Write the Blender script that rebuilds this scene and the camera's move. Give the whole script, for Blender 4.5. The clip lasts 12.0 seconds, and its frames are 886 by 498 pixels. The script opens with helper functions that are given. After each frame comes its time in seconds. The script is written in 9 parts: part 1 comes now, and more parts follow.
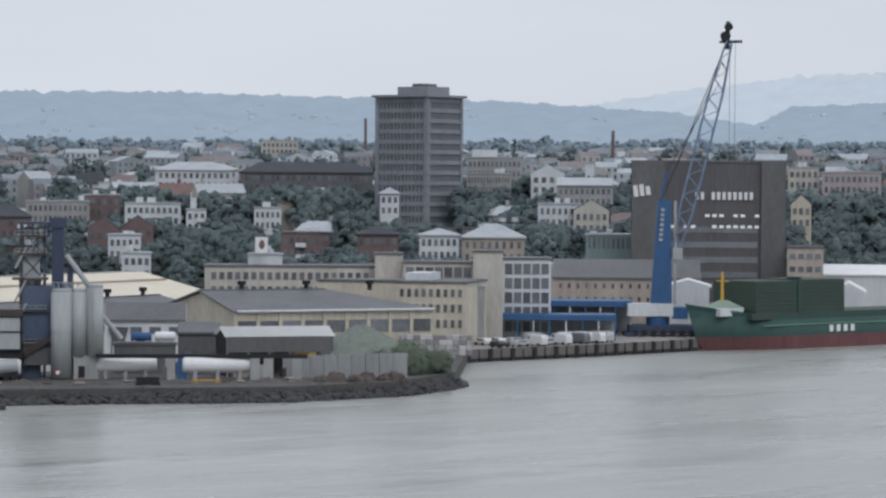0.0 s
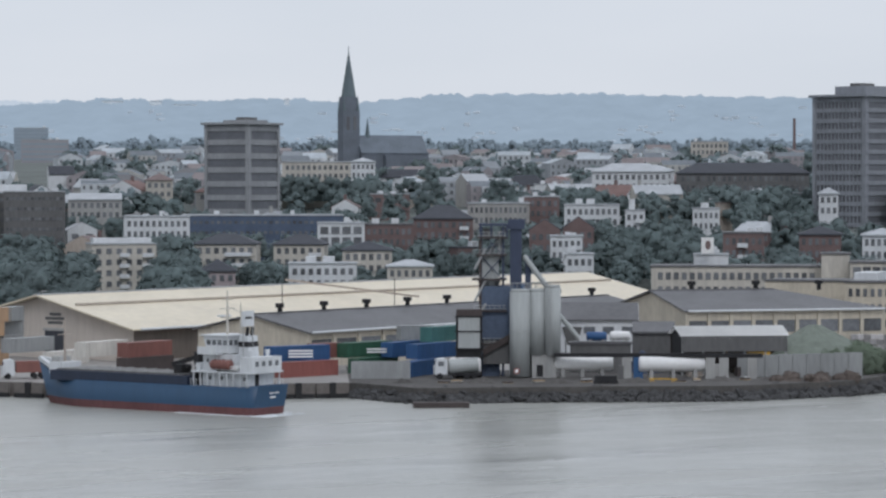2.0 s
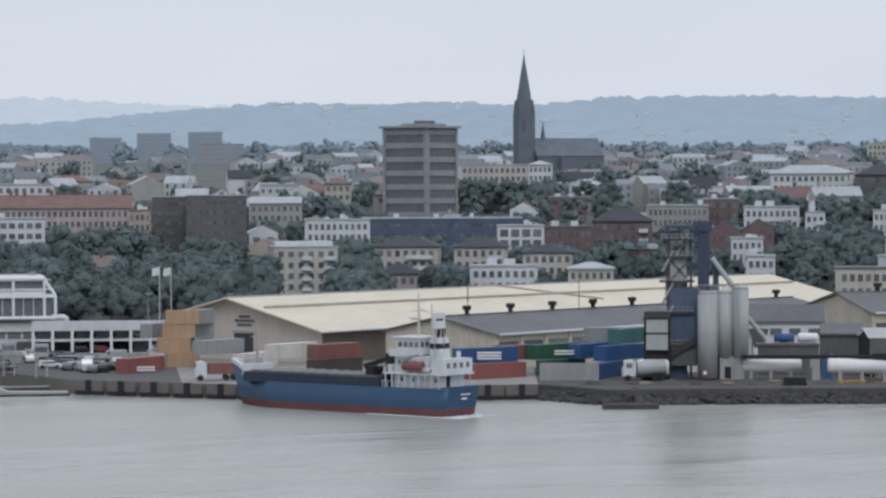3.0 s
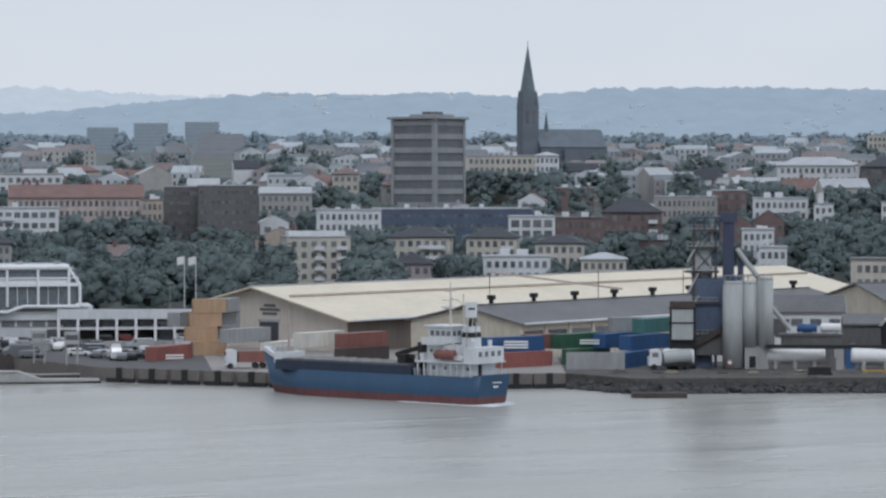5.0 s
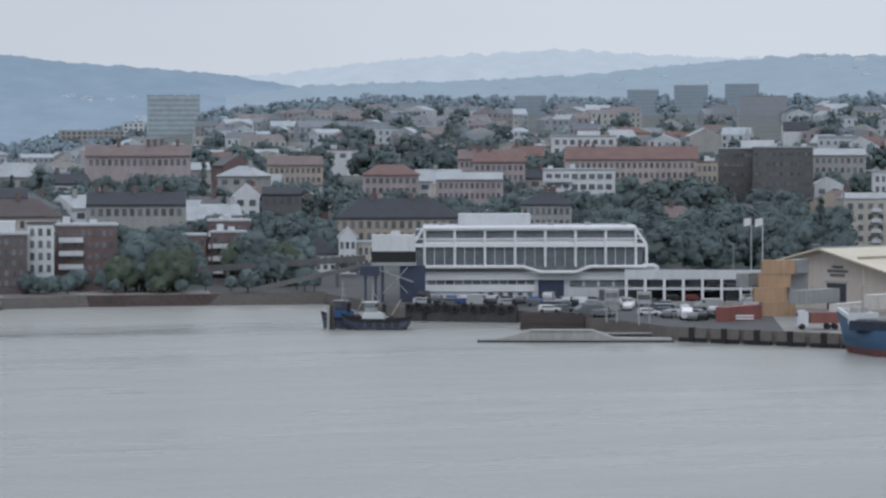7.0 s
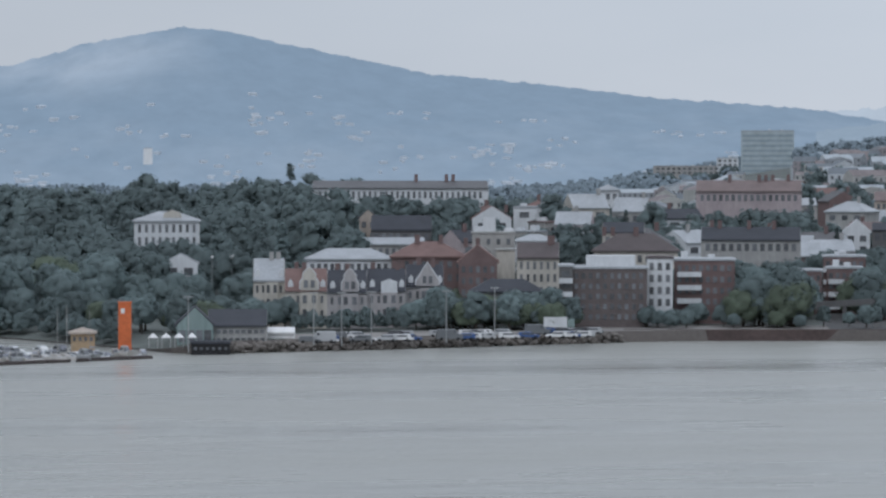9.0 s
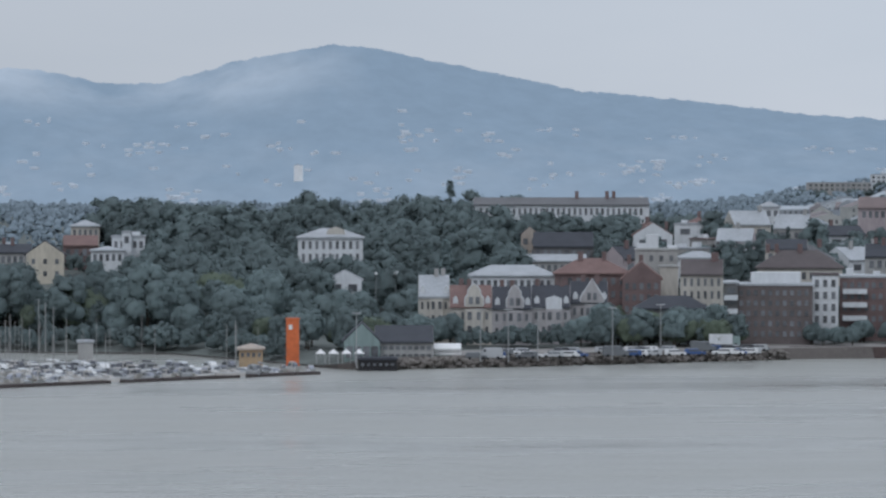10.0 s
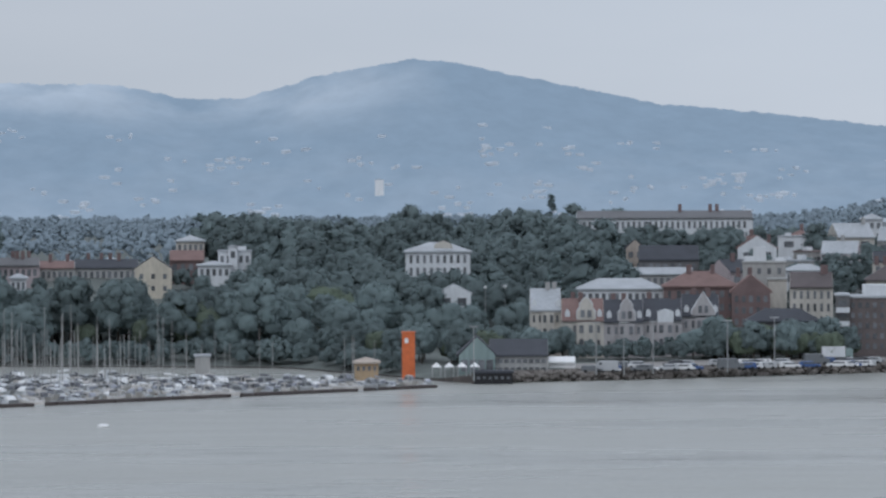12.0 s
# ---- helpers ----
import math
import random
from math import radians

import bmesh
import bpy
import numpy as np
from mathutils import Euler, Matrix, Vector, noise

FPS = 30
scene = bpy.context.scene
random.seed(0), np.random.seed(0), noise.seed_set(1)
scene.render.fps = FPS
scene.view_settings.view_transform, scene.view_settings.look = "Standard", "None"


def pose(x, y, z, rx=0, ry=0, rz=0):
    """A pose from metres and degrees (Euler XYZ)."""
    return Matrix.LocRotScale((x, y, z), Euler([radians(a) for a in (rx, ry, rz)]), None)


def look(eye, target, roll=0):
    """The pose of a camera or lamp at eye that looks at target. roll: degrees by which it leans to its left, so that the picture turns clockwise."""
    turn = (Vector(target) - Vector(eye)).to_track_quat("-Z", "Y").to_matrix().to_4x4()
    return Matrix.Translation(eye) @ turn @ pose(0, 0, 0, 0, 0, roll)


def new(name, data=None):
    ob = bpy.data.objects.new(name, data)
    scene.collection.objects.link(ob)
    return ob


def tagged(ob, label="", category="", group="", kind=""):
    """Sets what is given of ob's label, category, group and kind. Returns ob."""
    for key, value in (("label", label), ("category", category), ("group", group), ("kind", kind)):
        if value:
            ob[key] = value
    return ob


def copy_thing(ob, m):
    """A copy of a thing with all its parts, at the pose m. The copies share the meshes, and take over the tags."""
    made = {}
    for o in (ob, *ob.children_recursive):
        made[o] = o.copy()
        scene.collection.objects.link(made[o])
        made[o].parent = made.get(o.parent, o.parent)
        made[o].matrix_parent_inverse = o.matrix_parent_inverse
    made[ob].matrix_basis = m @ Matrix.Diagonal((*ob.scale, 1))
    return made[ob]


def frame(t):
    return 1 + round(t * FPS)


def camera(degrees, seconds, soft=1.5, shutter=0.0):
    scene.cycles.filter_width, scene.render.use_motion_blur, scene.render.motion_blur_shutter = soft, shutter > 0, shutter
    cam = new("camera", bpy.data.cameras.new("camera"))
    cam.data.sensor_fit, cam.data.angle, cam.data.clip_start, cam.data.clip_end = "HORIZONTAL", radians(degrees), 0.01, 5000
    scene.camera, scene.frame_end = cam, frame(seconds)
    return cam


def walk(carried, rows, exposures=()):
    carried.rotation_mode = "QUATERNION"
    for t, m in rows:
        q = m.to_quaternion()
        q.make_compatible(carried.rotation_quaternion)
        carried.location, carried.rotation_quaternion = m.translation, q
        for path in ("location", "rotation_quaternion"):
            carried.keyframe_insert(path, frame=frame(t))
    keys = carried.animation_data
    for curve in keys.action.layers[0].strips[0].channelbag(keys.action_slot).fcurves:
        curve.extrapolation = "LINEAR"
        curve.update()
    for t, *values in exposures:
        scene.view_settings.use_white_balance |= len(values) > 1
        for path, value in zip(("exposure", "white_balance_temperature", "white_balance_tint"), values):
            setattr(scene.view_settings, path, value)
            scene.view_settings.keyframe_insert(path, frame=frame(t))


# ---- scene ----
cam = camera(17.096, 12.0, soft=2.5)
PATH = [
    (0.0, pose(0.000, -0.000, 35.00, 88.8043, -0.3590, -41.7436)),
    (0.5, pose(-2.200, -0.222, 35.00, 88.8163, -0.3413, -39.8538)),
    (1.0, pose(-4.395, -0.451, 35.00, 88.8222, -0.2431, -37.7683)),
    (1.5, pose(-6.583, -0.686, 35.00, 88.8104, -0.1073, -35.8149)),
    (2.0, pose(-8.765, -0.927, 35.00, 88.8024, 0.0303, -33.6435)),
    (2.5, pose(-10.942, -1.175, 35.00, 88.8265, 0.2380, -31.6357)),
    (3.0, pose(-13.112, -1.430, 35.00, 88.8642, 0.2284, -30.3785)),
    (3.2, pose(-13.979, -1.534, 35.00, 88.8776, 0.1723, -30.4421)),
    (4.8, pose(-20.876, -2.401, 35.00, 88.7732, 0.0083, -31.0329)),
    (5.0, pose(-21.734, -2.514, 35.00, 88.6825, 0.0494, -30.6014)),
    (5.5, pose(-23.875, -2.801, 35.00, 88.4676, 0.1034, -29.0822)),
    (6.0, pose(-26.010, -3.095, 35.00, 88.2419, 0.0223, -26.6886)),
    (6.5, pose(-28.138, -3.395, 35.00, 88.0467, 0.0345, -23.8131)),
    (7.0, pose(-30.261, -3.702, 35.00, 87.9548, 0.0958, -20.2997)),
    (7.5, pose(-32.378, -4.016, 35.00, 88.0225, 0.1286, -16.7886)),
    (7.7, pose(-33.223, -4.143, 35.00, 88.0792, 0.0982, -15.3050)),
    (9.3, pose(-39.948, -5.198, 35.00, 88.7395, -0.0107, -8.0920)),
    (9.5, pose(-40.785, -5.335, 35.00, 88.8055, 0.0036, -7.5214)),
    (10.0, pose(-42.871, -5.681, 35.00, 88.9761, -0.0034, -6.1544)),
    (10.5, pose(-44.952, -6.033, 35.00, 89.0864, -0.0535, -5.6278)),
    (11.0, pose(-47.027, -6.393, 35.00, 89.1507, -0.0692, -5.7931)),
    (11.5, pose(-49.096, -6.758, 35.00, 89.2029, -0.0412, -5.3908)),
    (12.0, pose(-51.159, -7.130, 35.00, 89.2502, 0.2325, -4.7031)),
]
walk(cam, PATH, [(0, 0.0, 6030, 13), (3.2, 0.01, 5990, 13), (6.5, -0.06, 5880, 12), (9.3, -0.17, 5830, 12), (12, -0.13, 5790, 12)])

# ---------------------------------------------------------------- light: an overcast sky
world = bpy.data.worlds.new("world")
scene.world = world
world.use_nodes = True
wn, wl = world.node_tree.nodes, world.node_tree.links
sky = wn.new("ShaderNodeTexSky")
sky.sky_type, sky.sun_disc, sky.sun_elevation, sky.sun_rotation = "NISHITA", False, radians(40), radians(200)
wc = wn.new("ShaderNodeTexCoord")
wm = wn.new("ShaderNodeMapping")
wm.inputs["Scale"].default_value = (2.2, 2.2, 9)
wt = wn.new("ShaderNodeTexNoise")
wt.inputs["Scale"].default_value, wt.inputs["Detail"].default_value = 1.6, 5
wr = wn.new("ShaderNodeValToRGB")
wr.color_ramp.elements[0].position, wr.color_ramp.elements[1].position = 0.3, 0.75
wr.color_ramp.elements[0].color, wr.color_ramp.elements[1].color = (6.5, 6.8, 6.95, 1), (7.4, 7.55, 7.55, 1)
wx = wn.new("ShaderNodeMix")
wx.data_type, wx.inputs[0].default_value = "RGBA", 0.94
wl.new(wc.outputs["Generated"], wm.inputs["Vector"])
wl.new(wm.outputs["Vector"], wt.inputs["Vector"])
wl.new(wt.outputs["Fac"], wr.inputs["Fac"])
wl.new(sky.outputs["Color"], wx.inputs[6])
wl.new(wr.outputs["Color"], wx.inputs[7])
# an overcast sky is brighter overhead than at the horizon
ws_ = wn.new("ShaderNodeSeparateXYZ")
wl.new(wc.outputs["Generated"], ws_.inputs[0])
wg = wn.new("ShaderNodeMapRange")
wg.inputs[1].default_value, wg.inputs[2].default_value, wg.inputs[3].default_value, wg.inputs[4].default_value = 0.1, 1.0, 1.0, 1.55
wl.new(ws_.outputs[2], wg.inputs[0])
wb_ = wn.new("ShaderNodeMapRange")
wb_.inputs[1].default_value, wb_.inputs[2].default_value, wb_.inputs[3].default_value, wb_.inputs[4].default_value = 0.40, -0.26, 1.0, 0.75
wl.new(ws_.outputs[0], wb_.inputs[0])
wk_ = wn.new("ShaderNodeMath")
wk_.operation = "MULTIPLY"
wl.new(wg.outputs[0], wk_.inputs[0])
wl.new(wb_.outputs[0], wk_.inputs[1])
wv = wn.new("ShaderNodeVectorMath")
wv.operation = "SCALE"
wl.new(wx.outputs[2], wv.inputs[0])
wl.new(wk_.outputs[0], wv.inputs["Scale"])
wl.new(wv.outputs[0], wn["Background"].inputs["Color"])
wn["Background"].inputs["Strength"].default_value = 0.098
sun = new("sun", bpy.data.lights.new("sun", "SUN"))
sun.data.energy, sun.data.angle, sun.data.color = 0.7, radians(25), (1, 0.97, 0.93)
sun.matrix_world = look((-300, -700, 700), (0, 0, 0))


# ---------------------------------------------------------------- materials
def mat(name, col, rough=0.8, metal=0.0, var=0.22, scale=0.6, bump=0.0, streak=1.0, each=0.0):
    """A weathered surface: broad stains and fine grain over a base colour."""
    m = bpy.data.materials.new(name)
    m.use_nodes = True
    n, l = m.node_tree.nodes, m.node_tree.links
    b = n["Principled BSDF"]
    b.inputs["Roughness"].default_value, b.inputs["Metallic"].default_value = rough, metal
    geo = n.new("ShaderNodeNewGeometry")
    mp = n.new("ShaderNodeMapping")
    mp.inputs["Scale"].default_value = (scale, scale, scale / streak)
    l.new(geo.outputs["Position"], mp.inputs["Vector"])
    t1, t2 = n.new("ShaderNodeTexNoise"), n.new("ShaderNodeTexNoise")
    t1.inputs["Scale"].default_value, t1.inputs["Detail"].default_value = 0.35, 3
    t2.inputs["Scale"].default_value, t2.inputs["Detail"].default_value = 2.6, 5
    l.new(mp.outputs["Vector"], t1.inputs["Vector"])
    l.new(mp.outputs["Vector"], t2.inputs["Vector"])
    add = n.new("ShaderNodeMath")
    add.operation = "ADD"
    l.new(t1.outputs["Fac"], add.inputs[0])
    l.new(t2.outputs["Fac"], add.inputs[1])
    val = add.outputs[0]
    if each:
        inf = n.new("ShaderNodeObjectInfo")
        mul = n.new("ShaderNodeMath")
        mul.operation, mul.inputs[1].default_value, mul.inputs[2].default_value = "MULTIPLY_ADD", each, -each / 2
        l.new(inf.outputs["Random"], mul.inputs[0])
        a2 = n.new("ShaderNodeMath")
        l.new(val, a2.inputs[0])
        l.new(mul.outputs[0], a2.inputs[1])
        val = a2.outputs[0]
    mr = n.new("ShaderNodeMapRange")
    mr.inputs[1].default_value, mr.inputs[2].default_value = 0.6, 1.4
    mr.inputs[3].default_value, mr.inputs[4].default_value = 1 - var, 1 + var
    l.new(val, mr.inputs[0])
    hsv = n.new("ShaderNodeHueSaturation")
    hsv.inputs["Color"].default_value = (*col, 1)
    l.new(mr.outputs[0], hsv.inputs["Value"])
    l.new(hsv.outputs["Color"], b.inputs["Base Color"])
    if bump:
        bp = n.new("ShaderNodeBump")
        bp.inputs["Strength"].default_value, bp.inputs["Distance"].default_value = 0.6, bump
        l.new(t2.outputs["Fac"], bp.inputs["Height"])
        l.new(bp.outputs["Normal"], b.inputs["Normal"])
    return m


CREAM = mat("cream_render", (0.50, 0.475, 0.425), 0.85, streak=4)
WHITE = mat("white_paint", (0.62, 0.64, 0.655), 0.6, var=0.14, streak=4)
YELLOW = mat("yellow_render", (0.53, 0.485, 0.40), 0.85, streak=3)
OCHRE = mat("ochre_render", (0.42, 0.365, 0.315), 0.85, streak=3)
PINKISH = mat("pale_pink_render", (0.47, 0.41, 0.39), 0.85, streak=3)
PINK = mat("pink_render", (0.40, 0.345, 0.35), 0.85, streak=3)
GREY = mat("grey_concrete", (0.36, 0.36, 0.35), 0.85, streak=4, bump=0.02)
DGREY = mat("dark_cladding", (0.105, 0.10, 0.105), 0.7, streak=5)
DBLOCK = mat("grey_brown_cladding", (0.13, 0.13, 0.13), 0.75, streak=3)
TOWERC = mat("tower_concrete", (0.25, 0.265, 0.29), 0.85, streak=4)
TOWERB = mat("tower_brown_panels", (0.14, 0.148, 0.165), 0.7, streak=2)
PALEC = mat("pale_concrete", (0.36, 0.355, 0.34), 0.85, streak=4)
BRICK = mat("red_brick", (0.175, 0.125, 0.12), 0.9, scale=1.2)
REDROOF = mat("red_roof_tiles", (0.20, 0.13, 0.118), 0.85, scale=1.0)
ORROOF = mat("orange_roof_tiles", (0.205, 0.162, 0.156), 0.85, scale=1.0)
SLATE = mat("slate_roof", (0.05, 0.054, 0.066), 0.75, scale=1.0)
MANSARD = mat("brown_mansard_tiles", (0.105, 0.088, 0.088), 0.8, scale=1.0)
TARROOF = mat("tar_roof", (0.12, 0.12, 0.125), 0.6, scale=0.4)
METALROOF = mat("pale_metal_roof", (0.39, 0.41, 0.43), 0.4, 0.2)
HALLROOF = mat("cream_sheet_roof", (0.67, 0.60, 0.465), 0.5, var=0.12, streak=1, scale=0.25)
HALLWALL = mat("beige_sheet_wall", (0.56, 0.505, 0.45), 0.7, var=0.12, streak=6)
HALLSIDE = mat("brown_sheet_wall", (0.17, 0.145, 0.125), 0.7, streak=6)
GLASS = mat("window_glass", (0.15, 0.158, 0.17), 0.12, var=0.4, each=0.8)
FRAME = mat("window_frame", (0.55, 0.55, 0.53), 0.6)
BLUE = mat("blue_steel", (0.035, 0.105, 0.24), 0.5, streak=4)
DBLUE = mat("dark_blue_steel", (0.042, 0.056, 0.098), 0.6, streak=4)
BLUEFACADE = mat("blue_facade", (0.085, 0.115, 0.175), 0.7)
STEEL = mat("galvanised_steel", (0.38, 0.39, 0.39), 0.5, 0.3, streak=5)
SILO = mat("silo_paint", (0.38, 0.40, 0.395), 0.55, var=0.16, streak=8, scale=1.2)
RUST = mat("rusty_steel", (0.07, 0.057, 0.054), 0.85)
BLACK = mat("black_rubber", (0.02, 0.02, 0.022), 0.8)
ASPHALT = mat("asphalt", (0.085, 0.085, 0.085), 0.8, scale=0.2)
QUAY = mat("quay_concrete", (0.15, 0.135, 0.125), 0.85, scale=0.5, bump=0.05)
QUAYTOP = mat("quay_paving", (0.27, 0.255, 0.24), 0.7, scale=0.15)
ROCK = mat("bank_rock", (0.055, 0.055, 0.056), 0.9, scale=1.0, bump=0.1, var=0.45)
EARTH = mat("dark_earth", (0.085, 0.08, 0.075), 0.95, scale=0.5, var=0.35)
GRASS = mat("park_ground", (0.12, 0.135, 0.125), 0.95, scale=0.1, var=0.35)
LEAF = mat("foliage", (0.215, 0.272, 0.272), 0.95, scale=0.12, var=0.35, each=0.5)
LEAF2 = mat("light_foliage", (0.17, 0.21, 0.155), 0.95, scale=0.12, var=0.3, each=0.4)
for lf in (LEAF, LEAF2):
    # leaves let light through
    n_, l_ = lf.node_tree.nodes, lf.node_tree.links
    tl, mx_ = n_.new("ShaderNodeBsdfTranslucent"), n_.new("ShaderNodeMixShader")
    mx_.inputs[0].default_value = 0.4
    l_.new(n_["Hue/Saturation/Value"].outputs["Color"], tl.inputs["Color"])
    l_.new(n_["Principled BSDF"].outputs[0], mx_.inputs[1])
    l_.new(tl.outputs[0], mx_.inputs[2])
    l_.new(mx_.outputs[0], n_["Material Output"].inputs["Surface"])
BARK = mat("bark", (0.06, 0.05, 0.04), 0.95)
HULLBLUE = mat("hull_blue", (0.024, 0.07, 0.14), 0.45, var=0.13, streak=4, scale=0.5)
HULLDARK = mat("hull_dark_blue", (0.022, 0.032, 0.06), 0.5, streak=6, scale=0.5)
HULLRED = mat("hull_antifouling", (0.135, 0.055, 0.055), 0.7, streak=4, scale=0.5, var=0.35)
HULLGREEN = mat("hull_green", (0.022, 0.066, 0.055), 0.5, streak=6)
COVERGREEN = mat("hatch_green", (0.045, 0.068, 0.052), 0.7)
ORANGE = mat("orange_cladding", (0.62, 0.15, 0.045), 0.6)
YELLOWP = mat("yellow_paint", (0.55, 0.33, 0.05), 0.6)
FOAM = mat("foam", (0.75, 0.78, 0.8), 0.9)
GRAVEL = mat("green_gravel", (0.17, 0.195, 0.165), 0.95, scale=2)
TAN = mat("tan_container", (0.44, 0.30, 0.19), 0.6, streak=5)
CRED = mat("red_container", (0.27, 0.10, 0.085), 0.6, streak=5)
CBROWN = mat("brown_container", (0.21, 0.09, 0.075), 0.6, streak=5)
CGREEN = mat("green_container", (0.035, 0.105, 0.065), 0.6, streak=5)
CTEAL = mat("teal_container", (0.06, 0.17, 0.16), 0.6, streak=5)
CBLUE = mat("blue_container", (0.03, 0.09, 0.22), 0.6, streak=5)
CGREY = mat("grey_container", (0.30, 0.31, 0.31), 0.6, streak=5)
TARP = mat("white_tarpaulin", (0.78, 0.78, 0.77), 0.6, var=0.1)
WOOD = mat("boat_shed_wood", (0.40, 0.30, 0.19), 0.8)
TEAL = mat("green_glass_cladding", (0.22, 0.29, 0.28), 0.5, streak=8)


def water_material():
    m = bpy.data.materials.new("fjord_water")
    m.use_nodes = True
    n, l = m.node_tree.nodes, m.node_tree.links
    b = n["Principled BSDF"]
    b.inputs["Base Color"].default_value = (0.35, 0.353, 0.327, 1)
    b.inputs["Roughness"].default_value, b.inputs["IOR"].default_value = 0.27, 1.33
    geo = n.new("ShaderNodeNewGeometry")
    h = None
    for size, amp, stretch in ((0.012, 2.2, 2.6), (0.09, 0.45, 2.0), (0.5, 0.2, 1.5)):
        mp = n.new("ShaderNodeMapping")
        mp.inputs["Scale"].default_value = (size, size * stretch, size)
        mp.inputs["Rotation"].default_value = (0, 0, radians(28))
        t = n.new("ShaderNodeTexNoise")
        t.inputs["Scale"].default_value, t.inputs["Detail"].default_value = 1.0, 4
        l.new(geo.outputs["Position"], mp.inputs["Vector"])
        l.new(mp.outputs["Vector"], t.inputs["Vector"])
        mu = n.new("ShaderNodeMath")
        mu.operation, mu.inputs[1].default_value = "MULTIPLY", amp
        l.new(t.outputs["Fac"], mu.inputs[0])
        if h is None:
            h = mu.outputs[0]
        else:
            ad = n.new("ShaderNodeMath")
            l.new(h, ad.inputs[0])
            l.new(mu.outputs[0], ad.inputs[1])
            h = ad.outputs[0]
    # wind patches: long ruffled lanes between calmer ones
    wm_ = n.new("ShaderNodeMapping")
    wm_.inputs["Scale"].default_value, wm_.inputs["Rotation"].default_value = (0.0035, 0.016, 0.01), (0, 0, radians(28))
    wt_ = n.new("ShaderNodeTexNoise")
    wt_.inputs["Scale"].default_value, wt_.inputs["Detail"].default_value, wt_.inputs["Roughness"].default_value = 1.0, 6, 0.62
    l.new(geo.outputs["Position"], wm_.inputs["Vector"])
    l.new(wm_.outputs["Vector"], wt_.inputs["Vector"])
    wr_ = n.new("ShaderNodeMapRange")
    wr_.inputs[1].default_value, wr_.inputs[2].default_value, wr_.inputs[3].default_value, wr_.inputs[4].default_value = 0.35, 0.65, 0.16, 0.42
    l.new(wt_.outputs["Fac"], wr_.inputs[0])
    l.new(wr_.outputs[0], b.inputs["Roughness"])
    ws2 = n.new("ShaderNodeMapRange")
    ws2.inputs[1].default_value, ws2.inputs[2].default_value, ws2.inputs[3].default_value, ws2.inputs[4].default_value = 0.35, 0.65, 0.3, 0.75
    l.new(wt_.outputs["Fac"], ws2.inputs[0])
    bp = n.new("ShaderNodeBump")
    l.new(ws2.outputs[0], bp.inputs["Strength"])
    bp.inputs["Distance"].default_value = 1.4
    l.new(h, bp.inputs["Height"])
    l.new(bp.outputs["Normal"], b.inputs["Normal"])
    return m


WATER = water_material()


